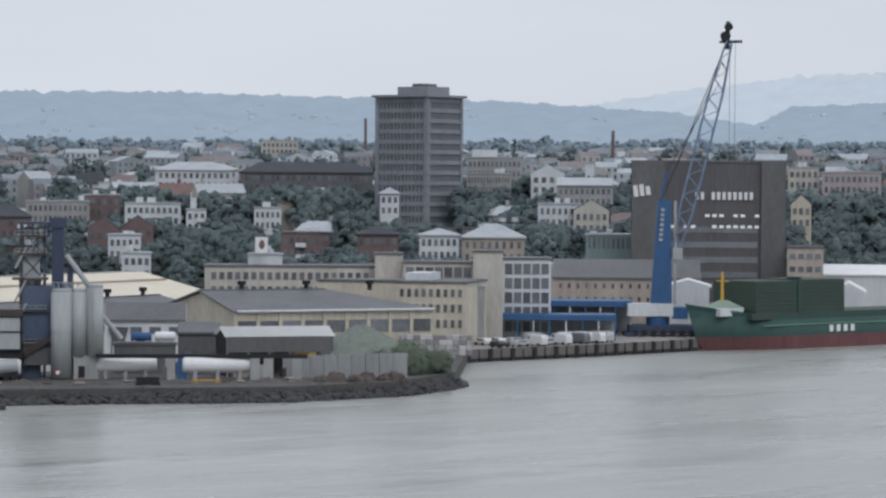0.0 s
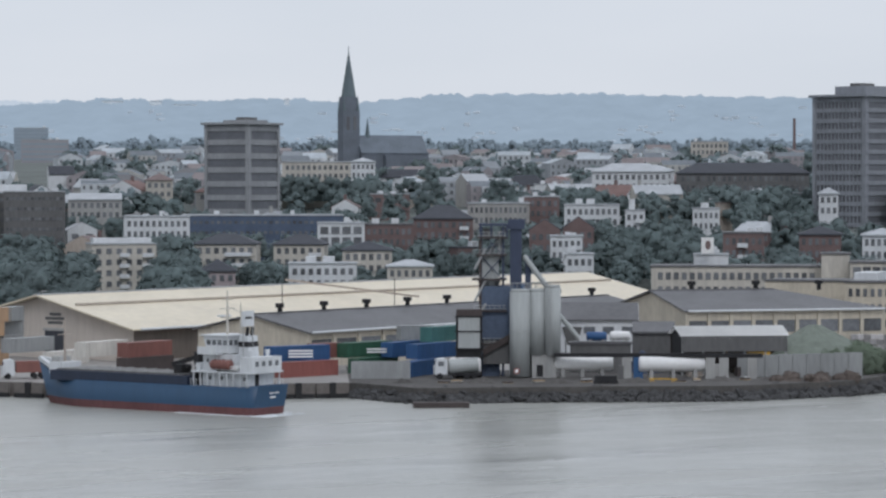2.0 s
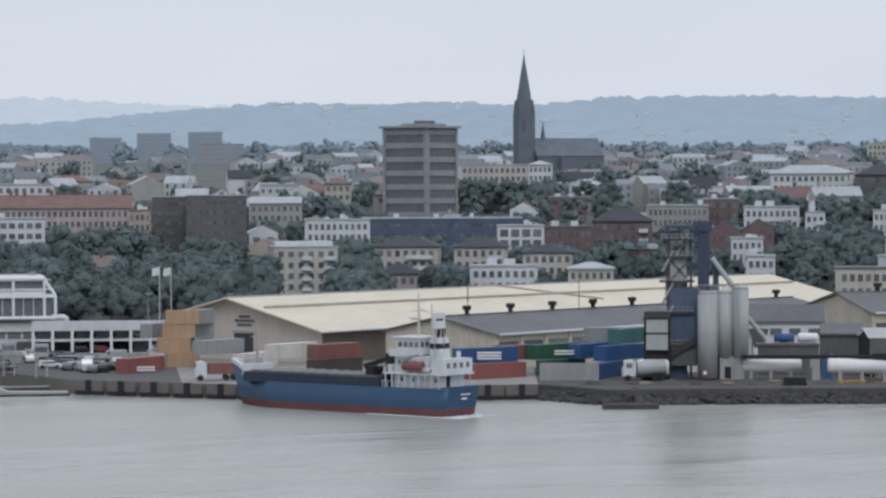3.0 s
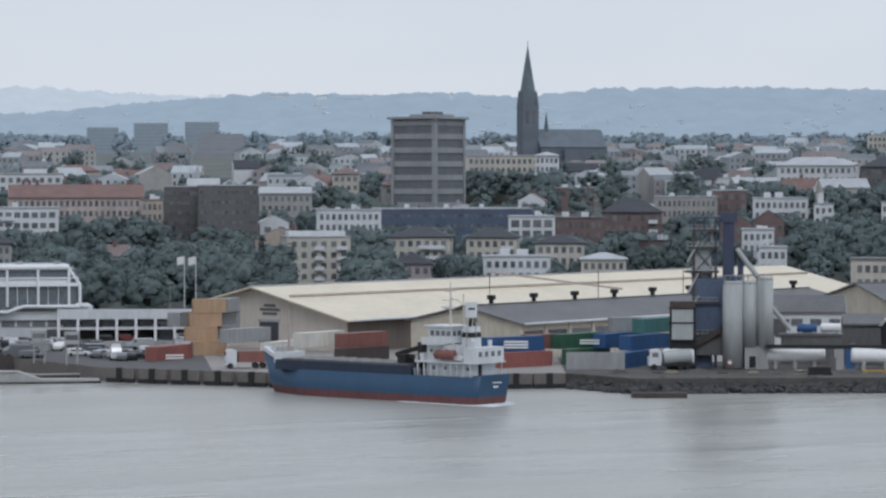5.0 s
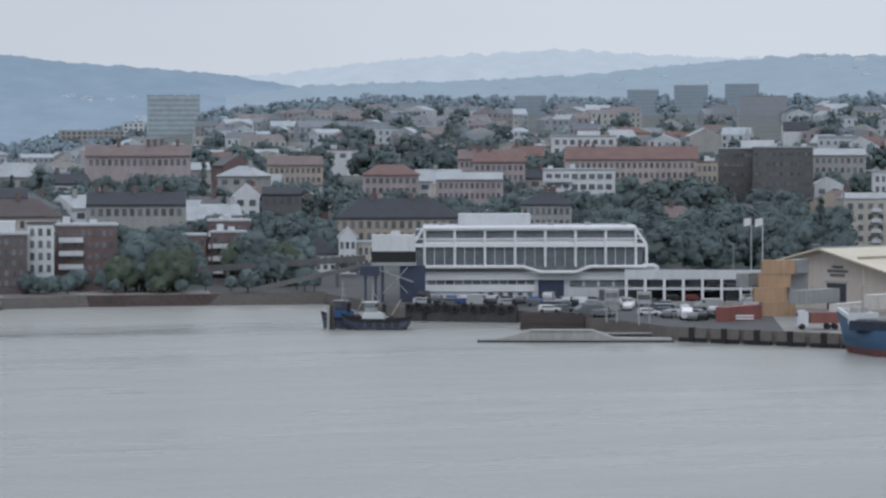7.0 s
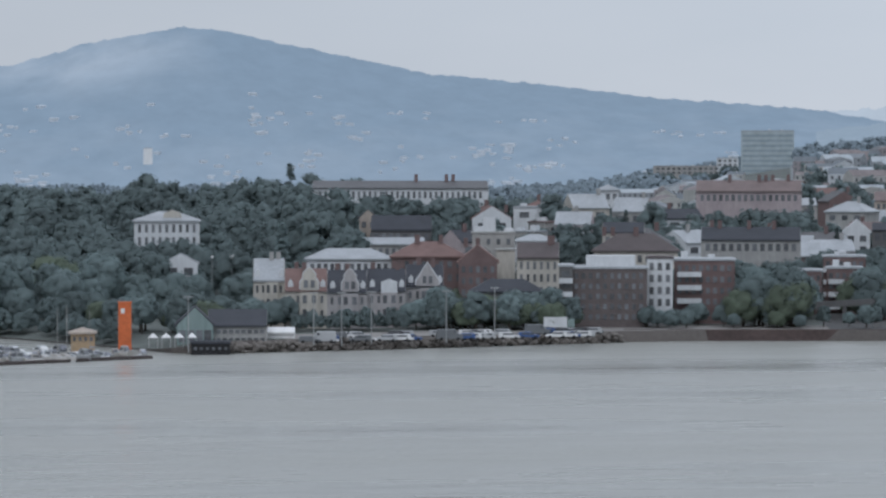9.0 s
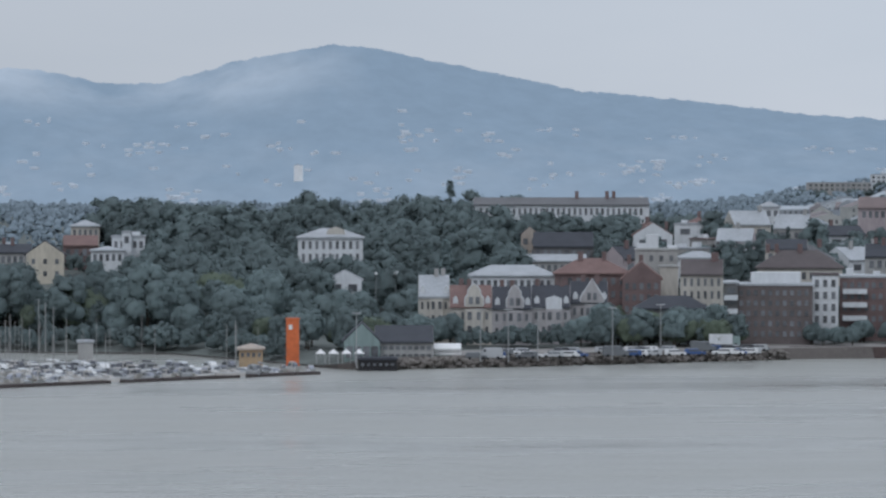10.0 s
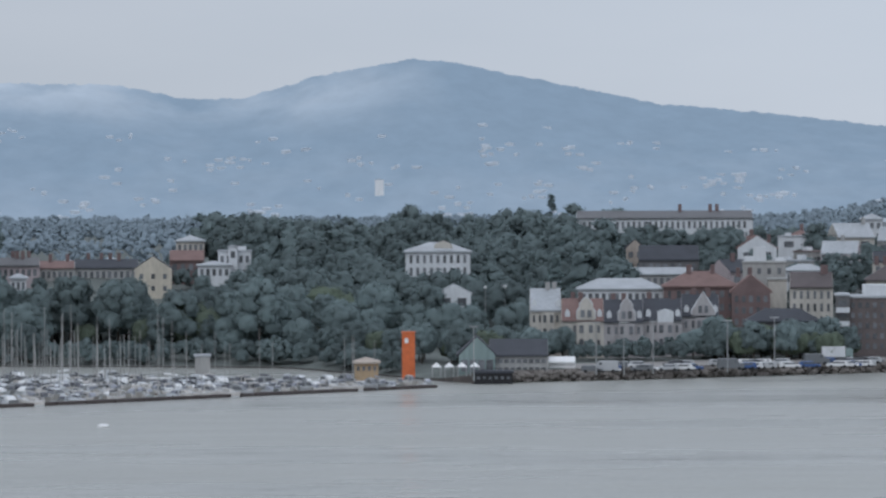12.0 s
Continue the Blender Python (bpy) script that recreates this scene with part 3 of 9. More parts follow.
def shed(name, a, turn, length, half, z_eave, z_ridge, wall, side, roof, label, z0=2.4, hip=False, bays=0, bay_mat=None, vents=0, overhang=0.8, back=0.0):
    """A long shed; its ridge starts above a and runs by turn."""
    t = thing(name, pose(a[0], a[1], z0, 0, 0, turn), label, "warehouse")
    he, hr = z_eave - z0, z_ridge - z0
    bk = back or half
    hb = hr - (hr - he) * bk / half
    end = extrude([(-half, -1), (bk, -1), (bk, hb), (0, hr - 0.15), (-half, he)], 0, 0.4)
    for x in (0, length - 0.4):
        if hip and x:
            continue
        e = part("gable_wall", end.copy(), wall, t)
        e.matrix_basis = pose(x, 0, 0) @ Matrix(((0, 1, 0, 0), (1, 0, 0, 0), (0, 0, 1, 0), (0, 0, 0, 1)))
    end.free()
    for s, hs in ((-half, he), (bk - 0.4, hb)):
        part("side_wall", bx(0.4, length - 0.4, s + 0.01, s + 0.39, -1, hs), side, t)
    bm = bmesh.new()
    k = half * 0.9 if hip else 0
    e = overhang
    dz = (hr - he) * e / half
    for s in (-1, 1):
        reach, hl = (half, he) if s < 0 else (bk, hb)
        low = [(-e, s * (reach + e), hl - dz), (length + e, s * (reach + e), hl - dz)]
        top = [(length + e - k, 0, hr), (-e, 0, hr)]
        f = [bm.verts.new(p) for p in low + top]
        g = [bm.verts.new((p[0], p[1], p[2] + 0.3)) for p in low + top]
        bm.faces.new(f)
        bm.faces.new(g[::-1])
        for i in range(4):
            bm.faces.new((f[i], g[i], g[(i + 1) % 4], f[(i + 1) % 4]))
        bmesh.ops.recalc_face_normals(bm, faces=bm.faces)
        part("roof_slope", bm, roof, t)
        bm = bmesh.new()
    if hip:
        v = [bm.verts.new(p) for p in ((length + e, -half - e, he - dz + 0.3), (length + e, half + e, he - dz + 0.3), (length + e - k, 0, hr + 0.3))]
        bm.faces.new(v)
        part("roof_hip", bm, roof, t)
        part("end_wall", bx(length - 0.4, length, -half, half, -1, he), wall, t)
    else:
        bm.free()
    part("gutter", bar((0, -half - e - 0.1, he - dz + 0.2), (length, -half - e - 0.1, he - dz + 0.2), 0.22), WHITE, t)
    part("ridge_cap", bx(-e, length + e - k, -0.5, 0.5, hr + 0.22, hr + 0.42), METALROOF if roof is HALLROOF else TARROOF, t)
    if bays:
        me = window_mesh(length / bays * 0.8, he * 0.27, wall, 1)
        for i in range(bays):
            w = part("window_band", me, None, t)
            w.matrix_basis = pose(length * (i + 0.5) / bays, -half - 0.06, he * 0.52)
            part("pilaster", bx(length * i / bays - 0.35, length * i / bays + 0.35, -half - 0.3, -half + 0.05, -1, he), wall, t)
    for i in range(vents):
        x = length * (i + 0.6) / vents
        bm = bmesh.new()
        beam(bm, (x, 0, hr), (x, 0, hr + 1.3), 0.45, 8)
        beam(bm, (x, 0, hr + 1.2), (x, 0, hr + 2.0), 0.85, 8)
        part("roof_vent", bm, BLACK, t, "dark round roof ventilator")
    return t


HALL_A, HALL_B = (240.7, 512.5, 14.5), (415.6, 576.1)
HALL_TURN = along(HALL_A, HALL_B)
HALL_LEN = math.hypot(HALL_B[0] - HALL_A[0], HALL_B[1] - HALL_A[1])
hall = shed("storage_hall", HALL_A, HALL_TURN, HALL_LEN, 23, 8.8, 14.2, HALLWALL, HALLSIDE, HALLROOF, "huge harbour storage hall with cream sheet-metal roof", overhang=2.2, back=11.5)
part("cargo_door", bx(-0.12, 0.1, -5.5, -0.5, -0.3, 5.2), SLATE, hall, "dark open cargo door")
part("door_frame", bx(-0.2, 0.05, -5.9, -0.1, 5.2, 5.7), GREY, hall)
for i, (z, w) in enumerate(((8.1, 1.5), (7.3, 2.6), (6.5, 1.9))):
    part("sign_bar", bx(-0.1, 0.05, -3.2 - w, -3.2 + w, z, z + 0.55), DBLOCK, hall)
for s, e in ((0.36, 0.47),):
    bm = bar((HALL_LEN * s, -5, 13.3), (HALL_LEN * s + 24, -22, 9.4), 0.3, 4)
    part("roof_walkway", bm, OCHRE, hall, "rusty walkway across the roof")
bm = bar((0, -8.5, 12.7 - 2.4 + 0.05), (HALL_LEN, -8.5, 12.7 - 2.4 + 0.05), 0.28, 4)
part("roof_seam", bm, OCHRE, hall)
for k in (0.25, 0.45, 0.62):
    part("lightning_rod", bar((HALL_LEN * k, -21, 6.5), (HALL_LEN * k, -21, 13.5), 0.09), RUST, hall)

U = Vector((math.cos(radians(HALL_TURN)), math.sin(radians(HALL_TURN))))
V = Vector((-U.y, U.x))
A2 = (261.6, 468.5, 10.9)
shed("warehouse", A2, HALL_TURN, 118, 13.2, 8.7, 11.5, YELLOW, YELLOW, TARROOF, "yellow harbour warehouse with grey felt roof", bays=16, vents=9)
B1, B2 = (342.7, 442.9, 10.9), (379.4, 432.1, 11.1)
T3 = along(B1, B2)
a3 = Vector(B1[:2]) + 18 * Vector((-math.sin(radians(T3)), math.cos(radians(T3))))
shed("warehouse", a3, T3, math.hypot(B2[0] - B1[0], B2[1] - B1[1]) + 3, 18, 11.2, 14.4, YELLOW, YELLOW, TARROOF, "yellow workshop hall with hipped dark roof and long windows", hip=True, bays=9, vents=3)
building("annex", (322, 443.3, 10.2, 15.1, -36), 10, 2.4, WHITE, TARROOF, "low white annex with dark sloping roof", "warehouse", "gable", 3.0, 4, 1, fill=(0.6, 0.4))
building("office_building", (400.4, 452.2, 15.3, 14.6, -53.5), 22, 2.4, YELLOW, TARROOF, "yellow two-storey dock office", "office", cols=9, rows=3, fill=(0.55, 0.5), boxes=((-0.9, -0.2, 1.6),))
building("link_building", (399.7, 471.2, 15.1, 21.9, -52.3), 12, 2.4, YELLOW, TARROOF, "plain yellow link between workshops", "office")
building("office_block", (410.1, 510.4, 17.1, 37.8, -38.8), 14, 2.4, CREAM, TARROOF, "long cream office block with flat felt roof", "office", cols=20, rows=3, fill=(0.62, 0.5), frame_mat=GREY)
building("stair_tower", (423.9, 492.7, 20.1, 6.2, -40.7), 10, 2.4, CREAM, TARROOF, "windowless cream stair tower", "office")
building("office_block", (426.8, 479.5, 18.4, 15.5, -41.7), 14, 2.4, CREAM, TARROOF, "cream office wing with large square windows", "office", cols=7, rows=5, fill=(0.8, 0.72), frame_mat=FRAME, bars=2)
building("stair_tower", (425.3, 462, 21.2, 6.3, -42.6), 12, 2.4, CREAM, TARROOF, "blank cream stair tower above the offices", "office")
building("office_block", (439.6, 465.1, 19.4, 10.5, -43.4), 14, 2.4, WHITE, TARROOF, "white-framed office wing with square windows", "office", cols=5, rows=5, fill=(0.82, 0.75), bars=2)
building("roof_hut", (407.8, 516.4, 19.7, 7.7, -38.3), 6, 17.2, WHITE, METALROOF, "white plant room on the office roof", "plant room")
sg = thing("billboard", pose(*(404.7, 513.8, 20.6), 0, 0, -46), "white roof billboard with a brown emblem", "billboard")
part("panel", bx(-1.4, 1.4, -0.1, 0.1, -0.4, 3.2), TARP, sg)
bm = bmesh.new()
bmesh.ops.create_uvsphere(bm, u_segments=14, v_segments=8, radius=0.8, matrix=pose(0.1, -0.12, 1.5) @ Matrix.Diagonal((0.8, 0.06, 1.3, 1)))
part("emblem", bm, BRICK, sg)
building("grey_annex", (414.5, 454.4, 14.3, 4.2, -42.4), 6, 2.4, CGREY, METALROOF, "pale grey sheet-metal annex", "annex")
building("quay_warehouse", (490.4, 485.1, 14.2, 34.8, -45.3), 25, 2.4, OCHRE, TARROOF, "brown brick quay warehouse with grey roof", "warehouse", "gable", 4.0, 16, 2, fill=(0.3, 0.35))
building("quay_warehouse", (519.9, 526.5, 15.7, 20.1, -44.6), 20, 2.4, GREY, METALROOF, "grey flat-roofed warehouse behind the quay", "warehouse", cols=9, rows=2)
building("glass_block", (537.1, 537.7, 22.9, 11.8, -45), 14, 4, TEAL, METALROOF, "pale green glass-clad block", "office", cols=9, rows=1, fill=(0.5, 0.85), frame_mat=TEAL, vis=7)
building("brown_building", (541.4, 474.6, 20.8, 8.7, -48.8), 16, 2.4, OCHRE, DGREY, "brown and white office by the quay", "office", cols=4, rows=2, fill=(0.7, 0.4))
building("storage_tent", (561.9, 473.7, 14.2, 20, -49.9), 20, 2.4, WHITE, TARP, "long white storage tent", "tent", "gable", 2.2)
building("storage_tent", (486.1, 461.1, 13, 9.6, -46.5), 14, 2.4, WHITE, TARP, "white storage tent beside the crane", "tent", "cross", 1.5)
building("storage_tent", (533.1, 453.7, 11, 7.2, -49.6), 20, 2.4, WHITE, TARP, "low white tent behind the ship", "tent", "cross", 2.2)

# the dark coffee works
JJ = (536.4, 502.1, 41.6, 38.3, -46.9)
jj = thing("factory_block", pose(JJ[0], JJ[1], 2.4, 0, 0, JJ[4]), "tall dark grey factory block with white lettering", "factory")
jh = JJ[2] - 2.4
w2 = JJ[3] / 2
part("wall", bx(-w2, w2, 0, 26, -3, jh), DGREY, jj)
part("roof", bx(-w2 - 0.2, w2 + 0.2, -0.2, 26.2, jh, jh + 0.5), TARROOF, jj)
part("corner_pier", bx(w2 * 0.68, w2 * 0.99, -0.9, 0, -1, jh + 0.2), DBLOCK, jj)
part("corner_pier", bx(-w2 * 0.99, -w2 * 0.56, -0.9, 0, -1, jh + 0.1), DBLOCK, jj)
for i in range(6):
    z = jh * (0.08 + 0.095 * i)
    part("ribbon_window", bx(-w2 * 0.52, w2 * 0.64, -0.12, 0.05, z, z + 1.5), GLASS, jj)
LIT = bpy.data.materials.new("lit_window")
LIT.use_nodes = True
LIT.node_tree.nodes["Principled BSDF"].inputs["Base Color"].default_value = (0.7, 0.7, 0.66, 1)
LIT.node_tree.nodes["Principled BSDF"].inputs["Emission Color"].default_value = (0.9, 0.95, 0.9, 1)
LIT.node_tree.nodes["Principled BSDF"].inputs["Emission Strength"].default_value = 0.18
rng = random.Random(4)
lit = mesh_of("lit_window", bx(-0.55, 0.55, -0.16, 0, 0, 0.7), LIT)
for z, cells in ((jh * 0.655, (1, 2, 3, 5, 6, 8, 9, 10)), (jh * 0.585, (-4, -2, -1, 2, 3, 4, 5, 6, 7, 8))):
    for c in cells:
        o = part("lit_window", lit, None, jj)
        o.location = (c * 1.75 - 2.0, -0.05, z)


# brand names stay plain white bars of the lettering's size
for x0, x1 in ((-0.17, -0.04), (0.04, 0.60)):
    k = x0
    while k < x1 - 0.01:
        part("sign_letter", bx(k * w2, (k + 0.042) * w2, -0.5, -0.2, jh * 0.765, jh * 0.765 + 1.9), TARP, jj)
        k += 0.07
for i in range(3):
    o = part("sign_letter", bx(-0.55, 0.55, -0.3, 0.1, 0, 2.9 if i < 2 else 2.2), TARP, jj)
    o.matrix_basis = pose(-w2 * 0.93 + i * 1.5, -1.0, jh * 0.78 + i * 0.25, 0, -8)

# blue canopies, paper bales, tanks and vans on the far quay
for fr, dep in (((456.8, 469.3, 10, 27.3, -44.2), 14), ((436.3, 456.9, 7.9, 31.7, -43.7), 10)):
    x, y, zt, w, tn = fr
    c = thing("blue_canopy", pose(x, y, 2.4, 0, 0, tn), "blue steel canopy on slim posts", "canopy", "blue quay canopies")
    part("canopy_roof", bx(-w / 2, w / 2, 0, dep, zt - 3.6, zt - 2.4), BLUE, c)
    part("back_wall", bx(-w / 2, w / 2, dep, dep + 0.3, -1, zt - 3.0), CGREY, c)
    n = int(w / 3.2)
    for i in range(n + 1):
        part("post", bx(-w / 2 + i * (w - 0.3) / n, -w / 2 + i * (w - 0.3) / n + 0.3, 0.2, 0.5, -0.3, zt - 3.6), BLUE if i % 2 else WHITE, c)
bale_x, bale_y, bale_z, bale_w, bale_t = (380.4, 427.2, 8.8, 15.1, -41.7)
bales = thing("paper_bales", pose(bale_x, bale_y, 2.4, 0, 0, bale_t), "stacked grey bales of waste paper", "bales")
BALE = mat("waste_paper", (0.40, 0.39, 0.39), 0.95, scale=3, var=0.4, each=1.2)
bm = bmesh.new()
for f in box(bm, -0.62, 0.62, -0.7, 0.7, 0, 0.98):
    pass
bmesh.ops.bevel(bm, geom=bm.edges[:], offset=0.1, segments=1, affect="EDGES")
bale = mesh_of("bale", bm, BALE)
nb = int(bale_w / 1.28)
for r in range(4):
    for c in range(nb):
        for k in range(1):
            o = part("bale", bale, None, bales)
            o.matrix_basis = pose(-bale_w / 2 + 0.64 + c * 1.28, k * 1.5, r * 1.0, 0, 0, rng.uniform(-4, 4))


def tank(m, length, r, mt, label, upright=False, feet=2):
    t = thing("tank", m, label, "tank")
    bm = bmesh.new()
    prof = [(-length / 2, 0.0), (-length / 2, r * 0.75), (-length / 2 + r * 0.3, r), (length / 2 - r * 0.3, r), (length / 2, r * 0.75), (length / 2, 0.0)]
    n, rings = 20, []
    for x, q in prof:
        rings.append([bm.verts.new((x, q * math.cos(2 * math.pi * i / n), q * math.sin(2 * math.pi * i / n))) for i in range(n)] if q else [bm.verts.new((x, 0, 0))])
    for p, q in zip(rings, rings[1:]):
        for i in range(n):
            a, b = p[i % len(p)], p[(i + 1) % n % len(p)]
            c, d = q[(i + 1) % n % len(q)], q[i % len(q)]
            bm.faces.new([v for k, v in enumerate((a, b, c, d)) if v not in (a, b, c, d)[:k]])
    for f in bm.faces:
        f.smooth = len(f.verts) == 4
    bmesh.ops.recalc_face_normals(bm, faces=bm.faces)
    o = part("shell", bm, mt, t)
    o.matrix_basis = pose(0, 0, length / 2 + 0.3, 0, 90, 0) if upright else pose(0, 0, r + 0.5)
    for i in range(feet):
        x = (-0.32 + 0.64 * i / max(1, feet - 1)) * length
        part("support", bx(x - 0.3, x + 0.3, -r * 0.7, r * 0.7, -0.6, 0.9) if not upright else bx(-r * 0.6 + i * r * 0.9, -r * 0.3 + i * r * 0.9, -0.2, 0.2, -0.2, 0.4), GREY, t)
    return t


def at(xy, z=2.4, turn=0.0):
    return pose(xy[0], xy[1], z, 0, 0, turn)


tank(at((454.8, 474.5), 2.4, -40), 2.6, 1.2, TARP, "round white storage tank on the quay", True)
tank(at((458, 472.3), 2.4, -40), 2.6, 1.1, SILO, "round grey storage tank on the quay", True)


def vehicle_meshes():
    def body(l, w, h, cab):
        bm = extrude([(-l / 2, 0.35), (l / 2, 0.35), (l / 2, h * 0.55), (l / 2 - cab, h * 0.62), (l / 2 - cab * 1.5, h), (-l / 2 + 0.25, h), (-l / 2, h * 0.7)], -w / 2, w / 2)
        bmesh.ops.bevel(bm, geom=bm.edges[:], offset=0.08, segments=1, affect="EDGES")
        return bm
    return body


car_body = vehicle_meshes()
WHEEL = mesh_of("wheel", bar((0, -0.12, 0), (0, 0.12, 0), 0.33, 10), BLACK)
PAINTS = [mat("car_" + k, c, 0.3, 0.2, var=0.06) for k, c in (("white", (0.72, 0.72, 0.72)), ("silver", (0.45, 0.46, 0.47)), ("black", (0.03, 0.03, 0.035)), ("red", (0.3, 0.05, 0.04)), ("blue", (0.05, 0.1, 0.25)), ("grey", (0.16, 0.17, 0.18)))]
CARS = {}


def car(xy, turn, paint=0, van=False, z=2.4, group="parked cars"):
    key = (paint, van)
    if key not in CARS:
        name = "van" if van else "car"
        t = thing(name, at(xy, z, turn), ("%s parked %s on the quayside" % (("white", "silver", "black", "red", "blue", "grey")[paint], "delivery van" if van else "passenger car")), name, group)
        l, w, h = (5.4, 2.0, 2.3) if van else (4.4, 1.8, 1.45)
        part("body", car_body(l, w, h, 1.0 if van else 1.1), PAINTS[paint], t)
        part("side_glass", bx(-l * 0.32 if not van else l * 0.12, l * 0.22, -w / 2 - 0.02, w / 2 + 0.02, h * 0.66, h * 0.9), GLASS, t)
        for sx in (-1, 1):
            for sy in (-1, 1):
                o = part("wheel", WHEEL, None, t)
                o.location = (sx * l * 0.31, sy * w * 0.46, 0.33)
        CARS[key] = t
        return t
    return copy_thing(CARS[key], at(xy, z, turn))


for q, v in (((434.4, 473.7), True), ((437.1, 471.8), True), ((441.4, 471.8), False), ((445.6, 471.8), False), ((468.1, 471.5), False), ((472.6, 471.5), False)):
    car(q, 40 + rng.uniform(-8, 8), 0 if v else rng.choice((1, 2, 5)), v)


# quay fenders and bollards
def quay_wall(points, label, top=2.5):
    """Fender tyres and dark timber along a stretch of quay."""
    w = thing("quay_fenders", pose(points[0][0], points[0][1], 0), label, "fender")
    base = Vector(points[0])
    for a, b in zip(points, points[1:]):
        a, b = Vector(a) - base, Vector(b) - base
        n = max(1, int((b - a).length / 5.5))
        tn = along(a, b)
        for i in range(n):
            q = a + (b - a) * (i + 0.5) / n
            o = part("fender", FENDER, None, w)
            o.matrix_basis = pose(q.x, q.y, 0, 0, 0, tn)
    return w


bm = bmesh.new()
box(bm, -0.5, 0.5, -0.75, 0.2, -0.6, 2.6)
for f in box(bm, -2.72, 2.72, -0.4, 0.1, 0.75, 2.55):
    f.material_index = 1
box(bm, -2.72, 2.72, -0.45, 0.1, -0.4, 0.75)
FENDER = mesh_of("fender", bm, BLACK, QUAY)
quay_wall([(392.8, 436.3), (423.1, 436), (466, 439)], "dark timber and rubber fenders along the quay")
quay_wall([(189.2, 470.3), (207.5, 443), (239, 419.9), (249.7, 415.6)], "dark worn fenders along the container quay")

for i in range(16):
    q = (411.8, 450.3) if i < 8 else (407.8, 440.1)
    q2 = (444.7, 443.6)
    k = ((i % 8) + rng.random() * 0.6) / 8
    car((q[0] + (q2[0] - q[0]) * k, q[1] + (q2[1] - q[1]) * k), along(q, q2) + rng.choice((0, 90)), rng.choice((0, 0, 1, 2, 5)), rng.random() < 0.4)

# the mobile harbour crane
CR = (470.1, 451.9)
crane = thing("harbour_crane", at(CR, 2.4, -42), "blue mobile harbour crane with lattice jib", "crane")
PX = 0.1195
part("chassis", bx(-8.5, 8.5, 0, 9, 0.6, 2.4), DBLUE, crane)
for i in range(8):
    o = part("wheel", mesh_of("wheel", bar((0, -0.3, 0), (0, 0.3, 0), 0.75, 12), BLACK) if i == 0 else crane_wheel, None, crane)
    crane_wheel = o.data
    o.location = (-7.4 + i * 2.1, -0.2, 0.75)
part("stabiliser", bx(-9.5, -7.5, -1.5, 10, 0, 0.8), DBLUE, crane)
part("stabiliser", bx(7.2, 9.2, -1.5, 10, 0, 0.8), DBLUE, crane)
part("turntable", bar((-2, 4, 2.4), (-2, 4, 4.2), 2.6, 16), BLUE, crane)
part("machine_house", bx(-8.8, 1.2, 1.2, 7, 4.4, 7.2), WHITE, crane, "white machine house")
part("counterweight", bx(1.3, 4.5, 1.5, 6.5, 3.8, 6.4), BLUE, crane)
bm = bmesh.new()
v = [bm.verts.new(p) for p in ((-3.6, 2.5, 7.2), (1.0, 2.5, 7.2), (1.0, 6, 7.2), (-3.6, 6, 7.2), (-2.2, 3, 30), (0.6, 3, 30), (0.6, 5, 30), (-2.2, 5, 30))]
for q in ((0, 1, 5, 4), (1, 2, 6, 5), (2, 3, 7, 6), (3, 0, 4, 7), (4, 5, 6, 7)):
    bm.faces.new([v[i] for i in q])
part("tower", bm, BLUE, crane, "blue box-section crane tower")
for i in range(7):
    part("sign_mark", bx(-2.0 + i * 0.07, -1.2 + i * 0.07, 2.35, 2.75, 21 + i * 1.1, 21.7 + i * 1.1), METALROOF, crane)
part("driver_cab", bx(1.0, 3.2, 1.5, 3.7, 17, 19.6), STEEL, crane)
part("tower_ladder", bx(1.3, 1.9, 2.2, 2.6, 7, 30), STEEL, crane)
jib0, jib1 = Vector((1.6, 3.0, 18)), Vector((13.3, 3.0, 65.5))
JIBBLUE = mat("faded_blue_steel", (0.16, 0.22, 0.32), 0.6)
bm = bmesh.new()
ax = (jib1 - jib0).normalized()
nx, ny = ax.cross(Vector((0, 1, 0))).normalized(), Vector((0, 1, 0))
n = 22
for sx in (-1, 1):
    for sy in (-1, 1):
        pts = []
        for i in range(n + 1):
            k = i / n
            wd = (0.5 + 1.0 * min(1, k * 5)) * (1 if k < 0.75 else 1 - (k - 0.75) * 2.4)
            pts.append(jib0 + (jib1 - jib0) * k + nx * sx * wd + ny * sy * wd)
        for a, b in zip(pts, pts[1:]):
            beam(bm, a, b, 0.17, 4)
part("jib_frame", bm, JIBBLUE, crane)
bm = bmesh.new()
for i in range(n):
    for s in (-1, 1):
        for swap in (0, 1):
            k0, k1 = (i / n, (i + 1) / n) if i % 2 else ((i + 1) / n, i / n)
            def corner(k, p, q):
                wd = (0.5 + 1.0 * min(1, k * 5)) * (1 if k < 0.75 else 1 - (k - 0.75) * 2.4)
                return jib0 + (jib1 - jib0) * k + nx * p * wd + ny * q * wd
            if swap:
                beam(bm, corner(k0, s, -1), corner(k1, s, 1), 0.09, 4)
            else:
                beam(bm, corner(k0, -1, s), corner(k1, 1, s), 0.09, 4)
part("jib_lacing", bm, JIBBLUE, crane)
bm = bmesh.new()
beam(bm, jib1 - Vector((2.2, 0, 0.3)), jib1 + Vector((2.8, 0, -0.2)), 0.3, 6)
beam(bm, jib1 + Vector((-0.9, -0.8, 1.0)), jib1 + Vector((-0.9, 0.8, 1.0)), 1.1, 12)
beam(bm, jib1 + Vector((-0.2, -0.8, 3.0)), jib1 + Vector((-0.2, 0.8, 3.0)), 0.9, 12)
beam(bm, jib1 - ax * 2, jib1 + Vector((-0.3, 0, 4.2)), 0.5, 6)
part("jib_head", bm, BLACK, crane, "dark pulley head of the jib")
